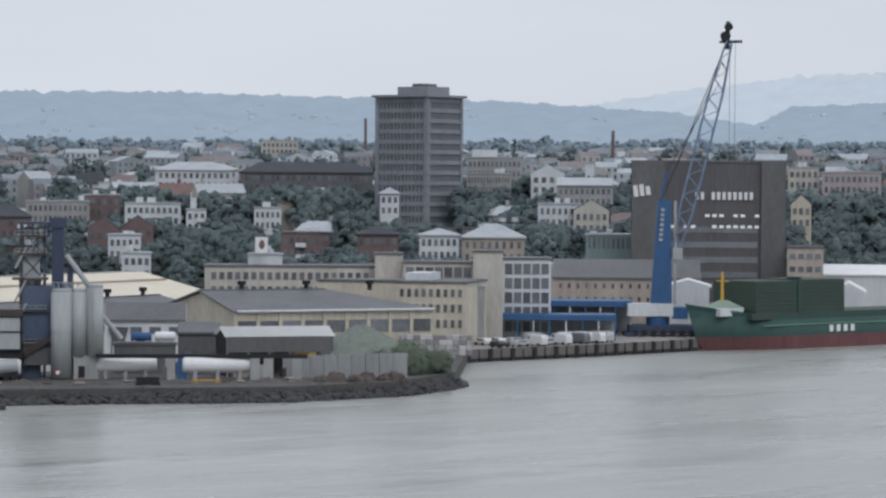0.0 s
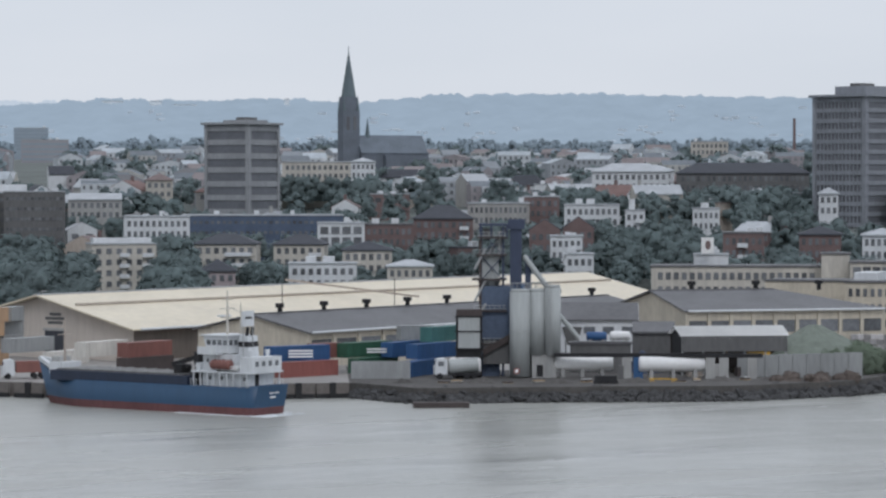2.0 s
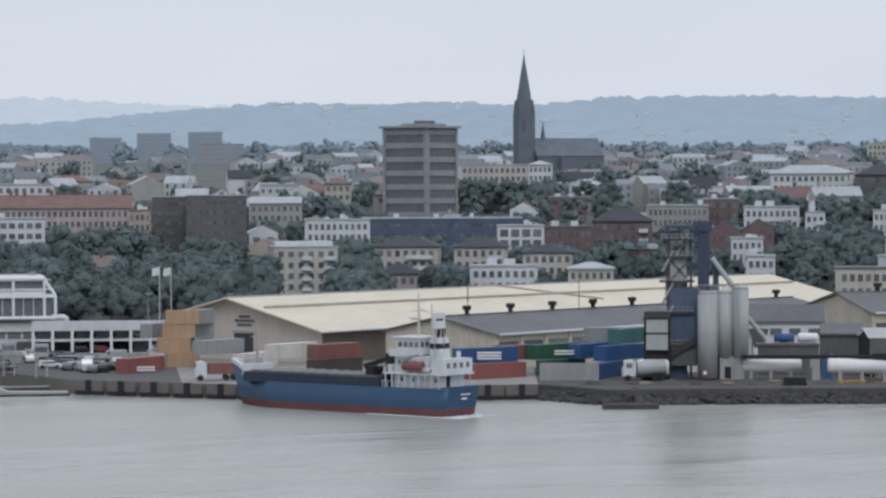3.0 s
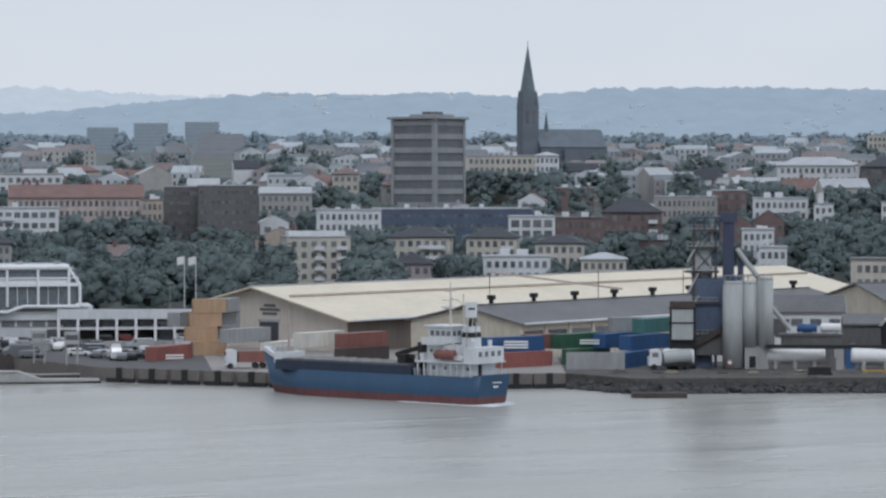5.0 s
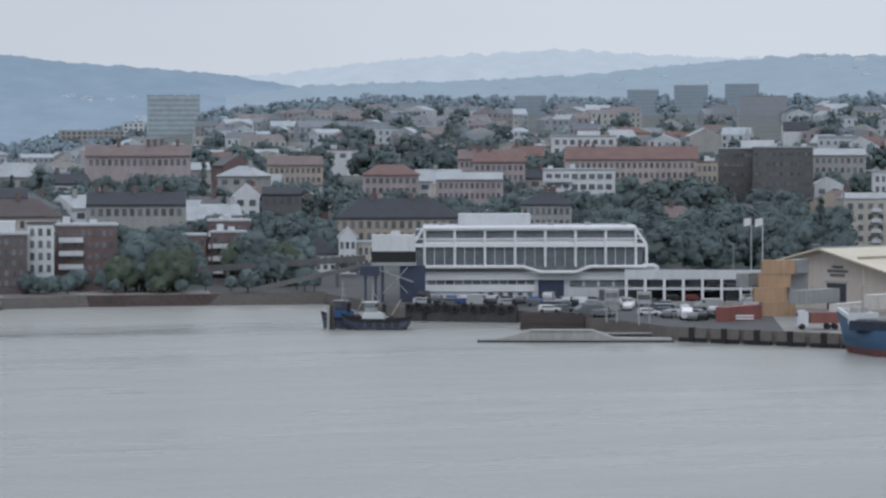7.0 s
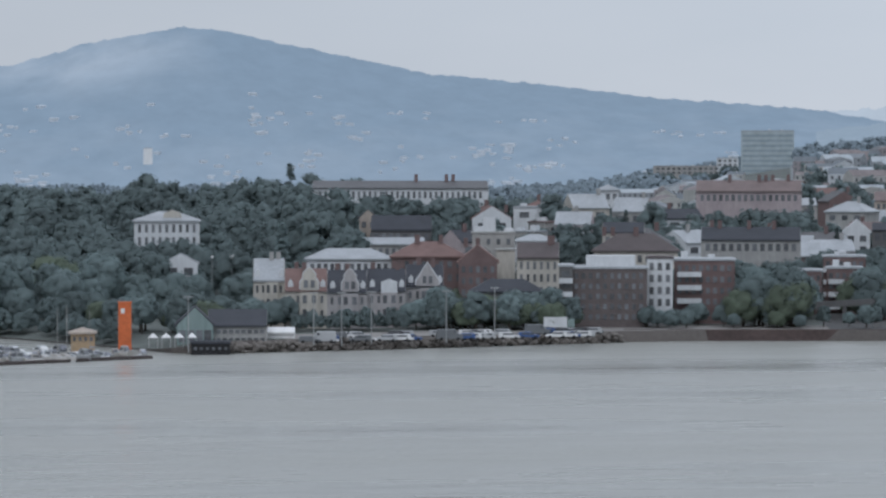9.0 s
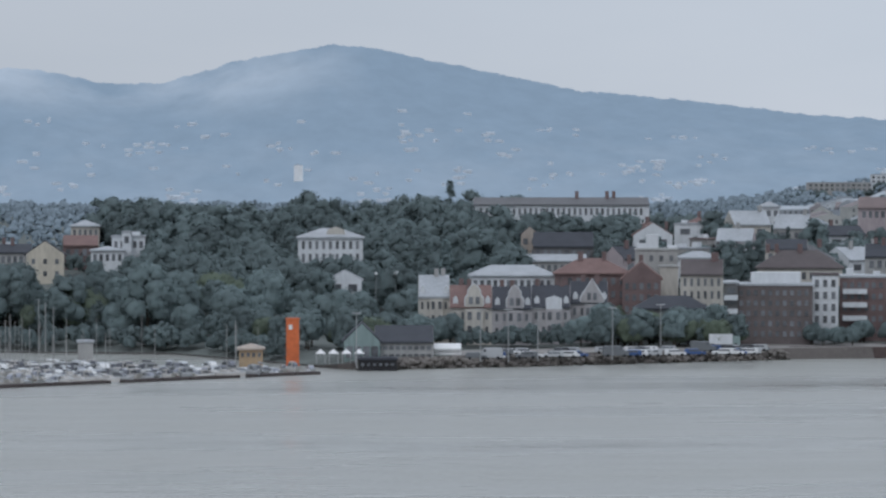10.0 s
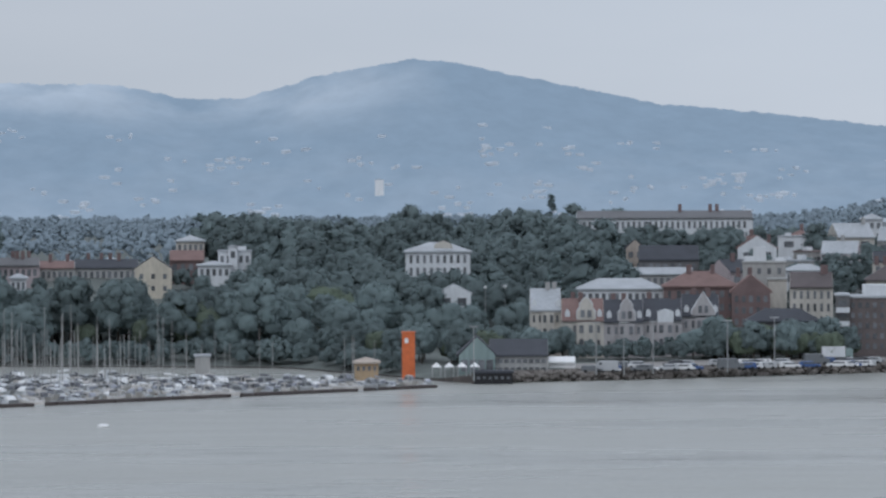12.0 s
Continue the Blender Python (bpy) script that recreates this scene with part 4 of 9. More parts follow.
for dy in (-0.6, 0.6):
    for k in (0.0, 0.8):
        part("stay_rope", bar((-1.4, 4 + dy, 30), jib1 - ax * 6 * k + Vector((-0.4, dy, 0)), 0.07, 4), RUST, crane)
    part("hoist_rope", bar(jib1 + Vector((0.7 + dy, 0, 0)), (jib1.x + 0.7 + dy, 3, 38), 0.06, 4), RUST, crane)
part("rope_post", bar((-1.6, 4, 29.5), (-0.2, 4, 36.5), 0.3, 5), BLUE, crane)
for dy in (-0.5, 0.5):
    part("luffing_rope", bar((-0.2, 4 + dy, 36.5), jib1 - ax * 10, 0.07, 4), RUST, crane)


# ---------------------------------------------------------------- ships
def hull(t, length, beam_w, deck, bulwark, mats, bow_rise=1.6, bow=0.14, red=1.2, stern_cut=0.86):
    """A lofted hull from stern (x = 0) to bow; bands of paint are parts of their own."""
    n = 30
    def half(k, z):
        f = 1 - max(0, (k - (1 - bow * 1.8)) / (bow * 1.8)) ** 2.0
        s = 0.86 + 0.14 * min(1, k / 0.1)
        flare = 1.0 - (0.35 * max(0, (k - 0.8) / 0.2)) * (1 - min(1, z / deck))
        return max(0.04, beam_w / 2 * f * s * flare)
    def sheer(k):
        return bow_rise * max(0, (k - 0.80) / 0.2) ** 1.5 + 0.35 * max(0, (0.1 - k) / 0.1)
    def rake(k, z):
        return length * k + (z / deck) * (length * 0.055) * max(0, (k - 0.75) / 0.25) - (z / deck) * 1.0 * max(0, (0.12 - k) / 0.12)
    bands = [(-1.5, red, "hull_bottom", mats[0]), (red, deck, "hull_side", mats[1]), (deck, deck + bulwark, "bulwark", mats[2])]
    for z0, z1, nm, mt in bands:
        bm = bmesh.new()
        ends = []
        for s in (-1, 1):
            rows = []
            for i in range(n + 1):
                k = i / n
                sh = sheer(k)
                lo, hi = z0 + (sh if z0 >= deck else 0), z1 + (sh if z1 >= deck else 0)
                rows.append((bm.verts.new((rake(k, z0), s * half(k, z0), lo)), bm.verts.new((rake(k, z1), s * half(k, z1), hi))))
            for a, b in zip(rows, rows[1:]):
                f = bm.faces.new((a[0], b[0], b[1], a[1]) if s < 0 else (b[0], a[0], a[1], b[1]))
                f.smooth = True
            ends.append(rows)
        bm.faces.new((ends[0][0][0], ends[0][0][1], ends[1][0][1], ends[1][0][0]))
        if nm == "hull_side":
            for (a0, a1), (b0, b1), (c0, c1), (d0, d1) in zip(ends[0], ends[0][1:], ends[1], ends[1][1:]):
                bm.faces.new((a1, b1, d1, c1))
        part(nm, bm, mt, t)


SB, SS = (203.9, 434.2), (220.0, 391.5)
ship_len = math.hypot(SB[0] - SS[0], SB[1] - SS[1])
coaster = thing("cargo_ship", at(SS, 0, along(SS, SB)), "small blue coaster with white wheelhouse aft", "ship")
L = ship_len
hull(coaster, L, 8.6, 4.3, 0.01, (HULLRED, HULLBLUE, HULLBLUE), 2.5)
part("coaming", bx(L * 0.28, L * 0.915, -4.15, 4.15, 4.1, 5.7), HULLDARK, coaster, "dark blue hatch coaming")
part("hatch_cover", bx(L * 0.31, L * 0.89, -3.7, 3.7, 5.7, 5.95), DBLOCK, coaster)
part("forecastle", bx(L * 0.90, L * 0.955, -2.4, 2.4, 5.0, 6.8), WHITE, coaster)
bm = bmesh.new()
beam(bm, (L * 0.93, 0, 6.5), (L * 0.93, 0, 13.8), 0.24, 6, 0.12)
beam(bm, (L * 0.93, -1.6, 11.2), (L * 0.93, 1.6, 11.2), 0.1, 4)
part("foremast", bm, OCHRE, coaster)
part("deckhouse", bx(L * 0.03, L * 0.235, -2.9, 2.9, 4.3, 6.4), WHITE, coaster)
part("boat_deck", bx(L * 0.005, L * 0.265, -4.15, 4.15, 6.4, 6.6), WHITE, coaster)
for y in (-4.0, 4.0):
    for i in range(9):
        part("deck_post", bx(L * 0.02 + i * L * 0.029, L * 0.02 + i * L * 0.029 + 0.16, y - 0.08, y + 0.08, 4.3, 6.4), WHITE, coaster)
part("aft_house", bx(L * 0.005, L * 0.058, -3.6, 3.6, 6.6, 8.9), WHITE, coaster)
part("accommodation", bx(L * 0.095, L * 0.235, -2.7, 2.7, 6.6, 9.2), WHITE, coaster)
part("bridge_wing", bx(L * 0.155, L * 0.235, -4.1, 4.1, 9.2, 9.4), WHITE, coaster)
part("wing_rail", bx(L * 0.155, L * 0.235, 3.95, 4.1, 9.4, 10.4), WHITE, coaster)
bm = extrude([(L * 0.13, 9.4), (L * 0.222, 9.4), (L * 0.24, 12.0), (L * 0.13, 12.0)], -2.5, 2.5)
wheel_h = part("wheelhouse", bm, WHITE, coaster)
part("wheelhouse_roof", bx(L * 0.122, L * 0.247, -2.9, 2.9, 12.0, 12.2), WHITE, coaster)
fun = part("funnel", extrude([(L * 0.055, 6.6), (L * 0.105, 6.6), (L * 0.1, 12.1), (L * 0.065, 12.1)], -1.1, 1.4), WHITE, coaster)
part("funnel_mark", extrude([(L * 0.061, 10.4), (L * 0.103, 10.4), (L * 0.102, 11.2), (L * 0.063, 11.2)], -1.16, 1.46), BLACK, fun)
for y in (-0.5, 0.7):
    part("exhaust_pipe", bar((L * 0.08, y, 12.0), (L * 0.075, y, 13.4), 0.28, 8), BLACK, fun)
pane = mesh_of("window", bx(-0.38, 0.38, -0.05, 0.05, -0.4, 0.4), GLASS)
for i in range(4):
    for y in (2.53, -2.53):
        o = part("window", pane, None, wheel_h)
        o.location = (L * 0.142 + i * L * 0.024, y, 11.0)
    for y in (2.73, -2.73):
        o = part("window", pane, None, coaster)
        o.matrix_basis = pose(L * 0.112 + i * L * 0.034, y, 8.2) @ Matrix.Diagonal((0.6, 1, 0.7, 1))
    for y in (2.93, -2.93):
        o = part("window", pane, None, coaster)
        o.matrix_basis = pose(L * 0.05 + i * L * 0.05, y, 5.5) @ Matrix.Diagonal((0.6, 1, 0.8, 1))
    o = part("window", pane, None, coaster)
    o.matrix_basis = pose(L * 0.005 - 0.02, -2.4 + i * 1.6, 7.9, 0, 0, 90)
    o = part("window", pane, None, coaster)
    o.matrix_basis = pose(L * 0.13 - 0.02, -1.8 + i * 1.2, 11.0, 0, 0, 90)
part("stern_door", bx(L * 0.03 - 0.06, L * 0.03, 0.6, 1.5, 4.4, 6.2), BLACK, coaster)
for x, y in ((0.03, 2.6), (0.045, -2.4), (0.245, 3.4), (0.25, 2.2)):
    part("ventilator", bar((L * x, y, 8.7 if x < 0.1 else 6.6), (L * x, y, 9.9 if x < 0.1 else 7.8), 0.28, 8, 0.42), WHITE, coaster)
for x in (0.075, 0.088):
    part("raft_canister", bar((L * x, 2.2, 7.2), (L * x, 3.6, 7.2), 0.36, 10), TARP, coaster, "white life raft canister")
bm = bmesh.new()
beam(bm, (L * 0.17, 0.4, 12.2), (L * 0.17, 0.4, 19.0), 0.24, 6, 0.1)
beam(bm, (L * 0.17, -1.5, 16.2), (L * 0.17, 2.2, 16.2), 0.09, 4)
beam(bm, (L * 0.15, 0.4, 14.8), (L * 0.2, 0.4, 14.8), 0.13, 4)
beam(bm, (L * 0.17, -0.9, 17.6), (L * 0.17, 1.7, 17.6), 0.07, 4)
beam(bm, (L * 0.135, -0.9, 12.2), (L * 0.135, -0.9, 17.2), 0.16, 6, 0.08)
beam(bm, (L * 0.135, -0.9, 15.6), (L * 0.17, 0.4, 16.6), 0.06, 4)
part("radar_mast", bm, CREAM, coaster, "cream radar mast with cross arms")
part("radar_scanner", bx(L * 0.18, L * 0.19, -1.0, 1.8, 14.95, 15.2), WHITE, coaster)
panel_ = part("radar_panel", bx(L * 0.06, L * 0.065, 0.0, 2.8, 13.6, 16.0), WHITE, coaster)
part("panel_bar", bx(L * 0.06 - 0.06, L * 0.06, 0.6, 2.2, 14.8, 15.1), BLACK, panel_)
for y in (0.2, 2.5):
    part("panel_post", bar((L * 0.0625, y, 8.9), (L * 0.0625, y, 13.7), 0.08, 5), STEEL, coaster)
for a, b in ((0.06, 0.09), (0.09, 0.125), (0.125, 0.155)):
    part("rail_bar", bar((L * a, 4.05, 7.5), (L * b, 4.05, 7.5), 0.05, 4), WHITE, coaster)
    part("rail_post", bar((L * a, 4.05, 6.6), (L * a, 4.05, 7.5), 0.05, 4), WHITE, coaster)
for x in (0.10, 0.17):
    bm = bar((L * x, 2.8, 6.6), (L * x, 3.0, 9.2), 0.1, 4)
    beam(bm, (L * x, 3.0, 9.2), (L * x, 4.3, 9.6), 0.1, 4)
    part("davit", bm, WHITE, coaster)
o = part("lifeboat", bm := tank(at((0, 0)), 4.0, 0.75, CBROWN, "x").children[0].data, None, coaster, "dull red lifeboat on davits")
o.matrix_basis = pose(L * 0.135, 3.75, 7.7)
for o in [o for o in scene.objects if o.name.startswith("tank") and o.get("label") == "x"]:
    for c in list(o.children):
        bpy.data.objects.remove(c)
    bpy.data.objects.remove(o)
for y in (-4.2, 4.2):
    bm = bmesh.new()
    for i in range(12):
        beam(bm, (L * 0.01 + i * L * 0.023, y, 4.3), (L * 0.01 + i * L * 0.023, y, 5.3), 0.05, 4)
    beam(bm, (L * 0.01, y, 5.3), (L * 0.27, y, 5.3), 0.05, 4)
    part("railing", bm, WHITE, coaster)
crane_ = part("deck_crane", bar((L * 0.3, 0, 4.3), (L * 0.3, 0, 8.4), 0.8, 10), BLACK, coaster, "black folding deck crane")
part("crane_boom", bar((L * 0.295, 0.3, 8.6), (L * 0.40, 1.2, 7.2), 0.5, 4), BLACK, crane_)
part("crane_jib", bar((L * 0.40, 1.0, 7.3), (L * 0.31, 1.8, 7.0), 0.4, 4), BLACK, crane_)
part("crane_cab", bx(L * 0.27, L * 0.29, 0.4, 2.0, 7.4, 9.4), BLACK, crane_)
part("grab", bx(L * 0.335, L * 0.37, 0.2, 2.6, 5.95, 7.3), BLACK, coaster, "black cargo grab resting on the hatch")
part("winch", bx(L * 0.265, L * 0.29, -2.5, 2.8, 4.3, 6.2), BLACK, coaster)
for k in range(9):
    part("cover_seam", bx(L * (0.40 + 0.055 * k), L * (0.40 + 0.055 * k) + 0.25, -3.75, 3.75, 5.93, 6.08), GREY, coaster)
for y in (-1, 1):
    part("bow_bulwark", bar((L * 0.955, y * 2.0, 6.1), (L * 1.045, y * 0.15, 7.2), 0.45, 4), WHITE, coaster, "white bow bulwark")
part("windlass", bx(L * 0.93, L * 0.965, -1.4, 1.4, 6.6, 7.6), GREY, coaster)
part("name_bar", bx(-0.75, -0.6, -1.8, 0.6, 3.3, 3.75), TARP, coaster)
part("name_bar", bx(-0.72, -0.57, -1.0, 0.2, 2.6, 2.85), TARP, coaster)
foam = bmesh.new()
for i in range(190):
    k = rng.random() ** 1.4
    side = rng.choice((1, 1, 1, -1))
    q = pose(-3 + k * 17, side * (4.45 + 0.7 * rng.random()) - (0 if k > 0.2 else side * rng.random() * 5), 0.03, 0, 0, rng.uniform(-8, 8)) @ Matrix.Diagonal((rng.uniform(0.5, 1.6), rng.uniform(0.1, 0.4) * (1.2 - k), 0.06, 1))
    bmesh.ops.create_icosphere(foam, subdivisions=1, radius=1.0, matrix=q)
solo("wake_foam", foam, FOAM, at(SS, 0, along(SS, SB)), "white foam at the ship's stern", "foam", kind="stuff")

GB, GQ = (466.8, 438.4), (527.1, 438.6)
gturn = along(GQ, GB)
GL = 88.0
gdir = (Vector(GQ) - Vector(GB)).normalized()
gs = Vector(GB) + gdir * GL
green = thing("cargo_ship", at(gs, 0, gturn), "moored green bulk carrier with red bottom", "ship")
hull(green, GL, 13.5, 6.6, 1.1, (HULLRED, HULLGREEN, HULLGREEN), 2.6, red=2.9)
part("forecastle", bx(GL * 0.90, GL * 0.985, -4, 4, 7.5, 9.2), WHITE, green)
part("hatch_cover_pile", bx(GL * 0.73, GL * 0.885, -6.2, 6.2, 7.6, 15.0), COVERGREEN, green, "stacked green hatch covers")
part("hatch_cover_pile", bx(GL * 0.55, GL * 0.715, -6.2, 6.2, 7.6, 15.2), COVERGREEN, green, "stacked green hatch covers")
for i in range(8):
    part("cover_rib", bx(GL * 0.55 - 0.2, GL * 0.885, 6.2, 6.35, 7.9 + i * 0.93, 8.05 + i * 0.93), HULLGREEN, green)
part("gantry", bx(GL * 0.717, GL * 0.728, 3, 6.4, 7.6, 15.8), HULLGREEN, green)
part("coaming", bx(GL * 0.15, GL * 0.90, -6.4, 6.4, 6.6, 8.0), COVERGREEN, green)
bm = bmesh.new()
beam(bm, (GL * 0.93, 0, 9), (GL * 0.93, 0, 17.0), 0.45, 6, 0.3)
beam(bm, (GL * 0.93, -1.8, 15.0), (GL * 0.93, 1.8, 15.0), 0.2, 4)
part("foremast", bm, YELLOWP, green, "ochre yellow foremast")
part("rubbing_strake", bx(GL * 0.05, GL * 0.86, 6.72, 6.9, 5.2, 5.5), mat("pale_green", (0.12, 0.24, 0.18)), green)
for i in range(4):
    part("name_bar", bx(GL * 0.60 - i * 2.4, GL * 0.60 - i * 2.4 + 1.2, 6.74, 6.9, 3.5, 5.0), TARP, green)
part("deckhouse", bx(GL * 0.02, GL * 0.14, -6, 6, 6.6, 17), WHITE, green)
bm = bmesh.new()
bmesh.ops.create_cone(bm, cap_ends=True, segments=4, radius1=5.0, radius2=1.0, depth=1.8, matrix=pose(GL * 0.925, 0, 9.9, 0, 0, 45))
part("canvas_cover", bm, mat("pale_green_canvas", (0.25, 0.33, 0.25)), green)


# ---------------------------------------------------------------- the concrete works on the point
sx, sy, sz, sw, st_ = (283.6, 410.2, 17.6, 9.3, -35.6)
plant = thing("silo_group", at((sx, sy), 2.4, st_), "tall pale cement silos on a steel frame", "silo")
sh = sz - 2.4
for x, y, r, mt in ((-2.45, 0.6, 1.8, SILO), (0.55, 1.0, 1.4, SILO), (3.1, 0.8, 1.45, SILO), (1.7, 3.9, 1.5, SILO), (-1.0, 3.6, 1.5, SILO)):
    bm = bmesh.new()
    beam(bm, (x, y, 3.9 if r < 1.7 else 0.2), (x, y, sh - 0.5 + (0.7 if x > 2 else 0)), r, 24)
    beam(bm, (x, y, sh - 0.5 + (0.7 if x > 2 else 0)), (x, y, sh + (0.7 if x > 2 else 0)), r, 24, r * 0.8)
    for f in bm.faces:
        f.smooth = len(f.verts) == 4
    one = part("silo", bm, mt, plant)
    part("silo_seam", bar((x, y, sh * 0.52), (x, y, sh * 0.52 + 0.12), r + 0.05, 24), STEEL, one)
    part("silo_foot", bar((x, y, -0.3), (x, y, 4.0), r * 0.5, 8), GREY, plant)
    bm = bmesh.new()
    for i in range(10):
        a0, a1 = 2 * math.pi * i / 10, 2 * math.pi * (i + 1) / 10
        p, q = Vector((x + r * 0.9 * math.cos(a0), y + r * 0.9 * math.sin(a0), sh)), Vector((x + r * 0.9 * math.cos(a1), y + r * 0.9 * math.sin(a1), sh))
        beam(bm, p, p + Vector((0, 0, 1.0)), 0.05, 4)
        beam(bm, p + Vector((0, 0, 1.0)), q + Vector((0, 0, 1.0)), 0.05, 4)
    part("top_railing", bm, STEEL, one)
bm = bmesh.new()
for s in (-0.25, 0.25):
    beam(bm, (2.6 + s, -1.05, 1), (2.6 + s, -1.05, sh + 0.8), 0.06, 4)
for i in range(24):
    beam(bm, (2.35, -1.05, 1 + i * 0.62), (2.85, -1.05, 1 + i * 0.62), 0.04, 4)
part("ladder", bm, STEEL, plant)
part("concrete_foot", bx(-0.4, 2.9, 0.0, 3.2, -0.3, 4.0), GREY, plant, "stained concrete foot")
part("hatch", bx(0.4, 1.5, -0.06, 0.0, 0.2, 2.2), BLACK, plant)
part("round_sign", bar((-3.0, -1.30, 1.2), (-3.0, -1.2, 1.2), 0.55, 14), CRED, plant, "small red ring sign")
part("round_sign", bar((-3.0, -1.36, 1.2), (-3.0, -1.28, 1.2), 0.34, 14), TARP, plant)

tx, ty, tz, tw, tt = (281, 415.8, 29, 8.8, -35)
mixer = thing("mixing_tower", at((tx, ty), 2.4, tt), "dark blue steel mixing tower with platforms", "industrial tower")
th = tz - 2.4
hw = tw / 2
for x in (-hw + 0.4, -0.2):
    for y in (0.2, 4.4):
        part("column", bx(x, x + 0.4, y, y + 0.4, -0.3, th - 0.8), DBLUE, mixer)
for k, z in enumerate((5.5, 11.2, 16.6, 20.8, 23.8)):
    floor_ = part("platform", bx(-hw - (1.0 if k in (1, 2) else 0.1), 0.6, -0.8, 5.2, z, z + 0.25), RUST, mixer)
    bm = bmesh.new()
    for i in range(7):
        x = -hw - 0.6 + i * (hw + 0.9) / 6
        beam(bm, (x, -0.75, z), (x, -0.75, z + 1.1), 0.05, 4)
    for dz in (0.55, 1.1):
        beam(bm, (-hw - 0.6, -0.75, z + dz), (0.4, -0.75, z + dz), 0.05, 4)
    part("guard_rail", bm, STEEL, floor_)
bm = bmesh.new()
for a, b in ((0, 5.5), (5.5, 11.2), (16.6, 20.8), (20.8, 25)):
    beam(bm, (-hw + 0.6, 0.2, a), (0, 0.2, b), 0.12, 4)
    beam(bm, (0, 0.2, a), (-hw + 0.6, 0.2, b), 0.12, 4)
part("cross_bracing", bm, DBLUE, mixer)
part("weigh_bin", bx(-hw + 0.5, -0.8, 0.5, 4.2, 16.8, 20.6), SILO, mixer, "pale grey weighing bin")
bm = bmesh.new()
bmesh.ops.create_cone(bm, cap_ends=True, segments=12, radius1=0.7, radius2=2.0, depth=3.4, matrix=pose(-hw / 2 - 0.2, 2.3, 14.8))
part("hopper", bm, STEEL, mixer)
part("clad_casing", bx(-hw + 0.3, hw - 1.6, -0.1, 4.4, 6.4, 15.6), BLUEFACADE, mixer, "blue-clad lower casing")
part("bucket_elevator", bx(hw - 3.2, hw - 1.2, 0.8, 3.0, 3, th + 0.2), DBLUE, mixer, "tall dark blue bucket elevator")
part("elevator_head", bx(hw - 3.6, hw - 0.7, 0.5, 3.3, th - 1.2, th + 0.5), DBLUE, mixer)
part("second_elevator", bx(hw - 0.6, hw + 0.4, 1.2, 2.4, 8, th - 6), DBLUE, mixer)
head = part("head_frame", bx(-hw + 0.2, 0.9, 0.0, 4.8, 26.0, 26.35), DBLUE, mixer, "dark blue steel head frame")
for x in (-hw + 0.3, -hw / 2, 0.5):
    for y in (0.1, 4.4):
        part("head_post", bx(x, x + 0.3, y, y + 0.3, 23.9, 26.0), DBLUE, head)
part("head_motor", bx(-hw + 1.0, -hw + 2.6, 1.0, 3.0, 24.0, 25.5), DBLOCK, head)
for z in (9.0, 13.0, 18.5):
    part("side_pipe", bar((-hw - 0.5, -0.5, z), (-hw + 1.4, -0.5, z + 3.6), 0.22, 8), STEEL, mixer)
part("vent_pipe", bar((-0.6, 1, 20), (-0.6, 1, th - 1.5), 0.4, 10), STEEL, mixer)
part("vent_pipe", bar((-hw + 1.2, 2, 20), (0.6, 2, th - 1.0), 0.3, 8), METALROOF, mixer)
part("chute", bar((hw - 0.8, 0.4, th - 5.8), (hw + 3.2, 0.4, th - 11.2), 0.45, 10), SILO, mixer, "pale sloping feed pipe")
part("chute", bar((hw + 5.3, 0.2, th - 16), (hw + 8.6, 0.2, th - 20), 0.42, 10), SILO, mixer)
part("side_casing", bx(-hw + 0.6, -0.6, 0.8, 4.2, 0, 6.3), BLUEFACADE, mixer)
part("pipe_run", bar((hw - 1.0, -0.3, 2), (hw - 1.0, -0.3, 16), 0.35, 8), BLUE, mixer)
part("cable_tray", bx(-hw + 0.2, -hw + 0.7, -0.4, -0.1, 1, th - 3), RUST, mixer)
part("lower_hopper", bx(-hw + 1.0, hw - 2.0, -0.6, 3.4, 2.2, 6.2), DBLOCK, mixer)
part("conveyor", bar((-3.5, -0.9, 4.2), (1.5, -0.9, 7.0), 0.7, 4), RUST, mixer)

bx_, by_, bz_, bw_, bt_ = (273.9, 415.8, 12.9, 4.4, -34.3)
hut = thing("control_cabin", at((bx_, by_), 2.4, bt_), "white control cabin on dark steel legs", "cabin")
hh = bz_ - 2.4
part("cabin_body", bx(-bw_ / 2, bw_ / 2, 0, 3, 5.0, hh), SILO, hut)
for z in (5.0, hh * 0.76, hh):
    part("band", bx(-bw_ / 2 - 0.2, bw_ / 2 + 0.2, -0.15, 3.1, z - 0.12, z + 0.12), BLACK, hut)
for x in (-bw_ / 2, bw_ / 2 - 0.3):
    part("leg", bx(x - 0.05, x + 0.35, -0.05, 0.35, -0.3, hh + 0.1), BLACK, hut)
    part("leg", bx(x, x + 0.3, 2.7, 3.0, -0.3, 5.2), BLACK, hut)
part("platform_rail", bx(-bw_ / 2, bw_ / 2, 0.2, 2.8, hh + 0.12, hh + 1.2), RUST, hut)
part("ground_floor", bx(-bw_ / 2 + 0.3, bw_ / 2 - 0.3, 0.5, 3, -0.2, 4.9), BLACK, hut)

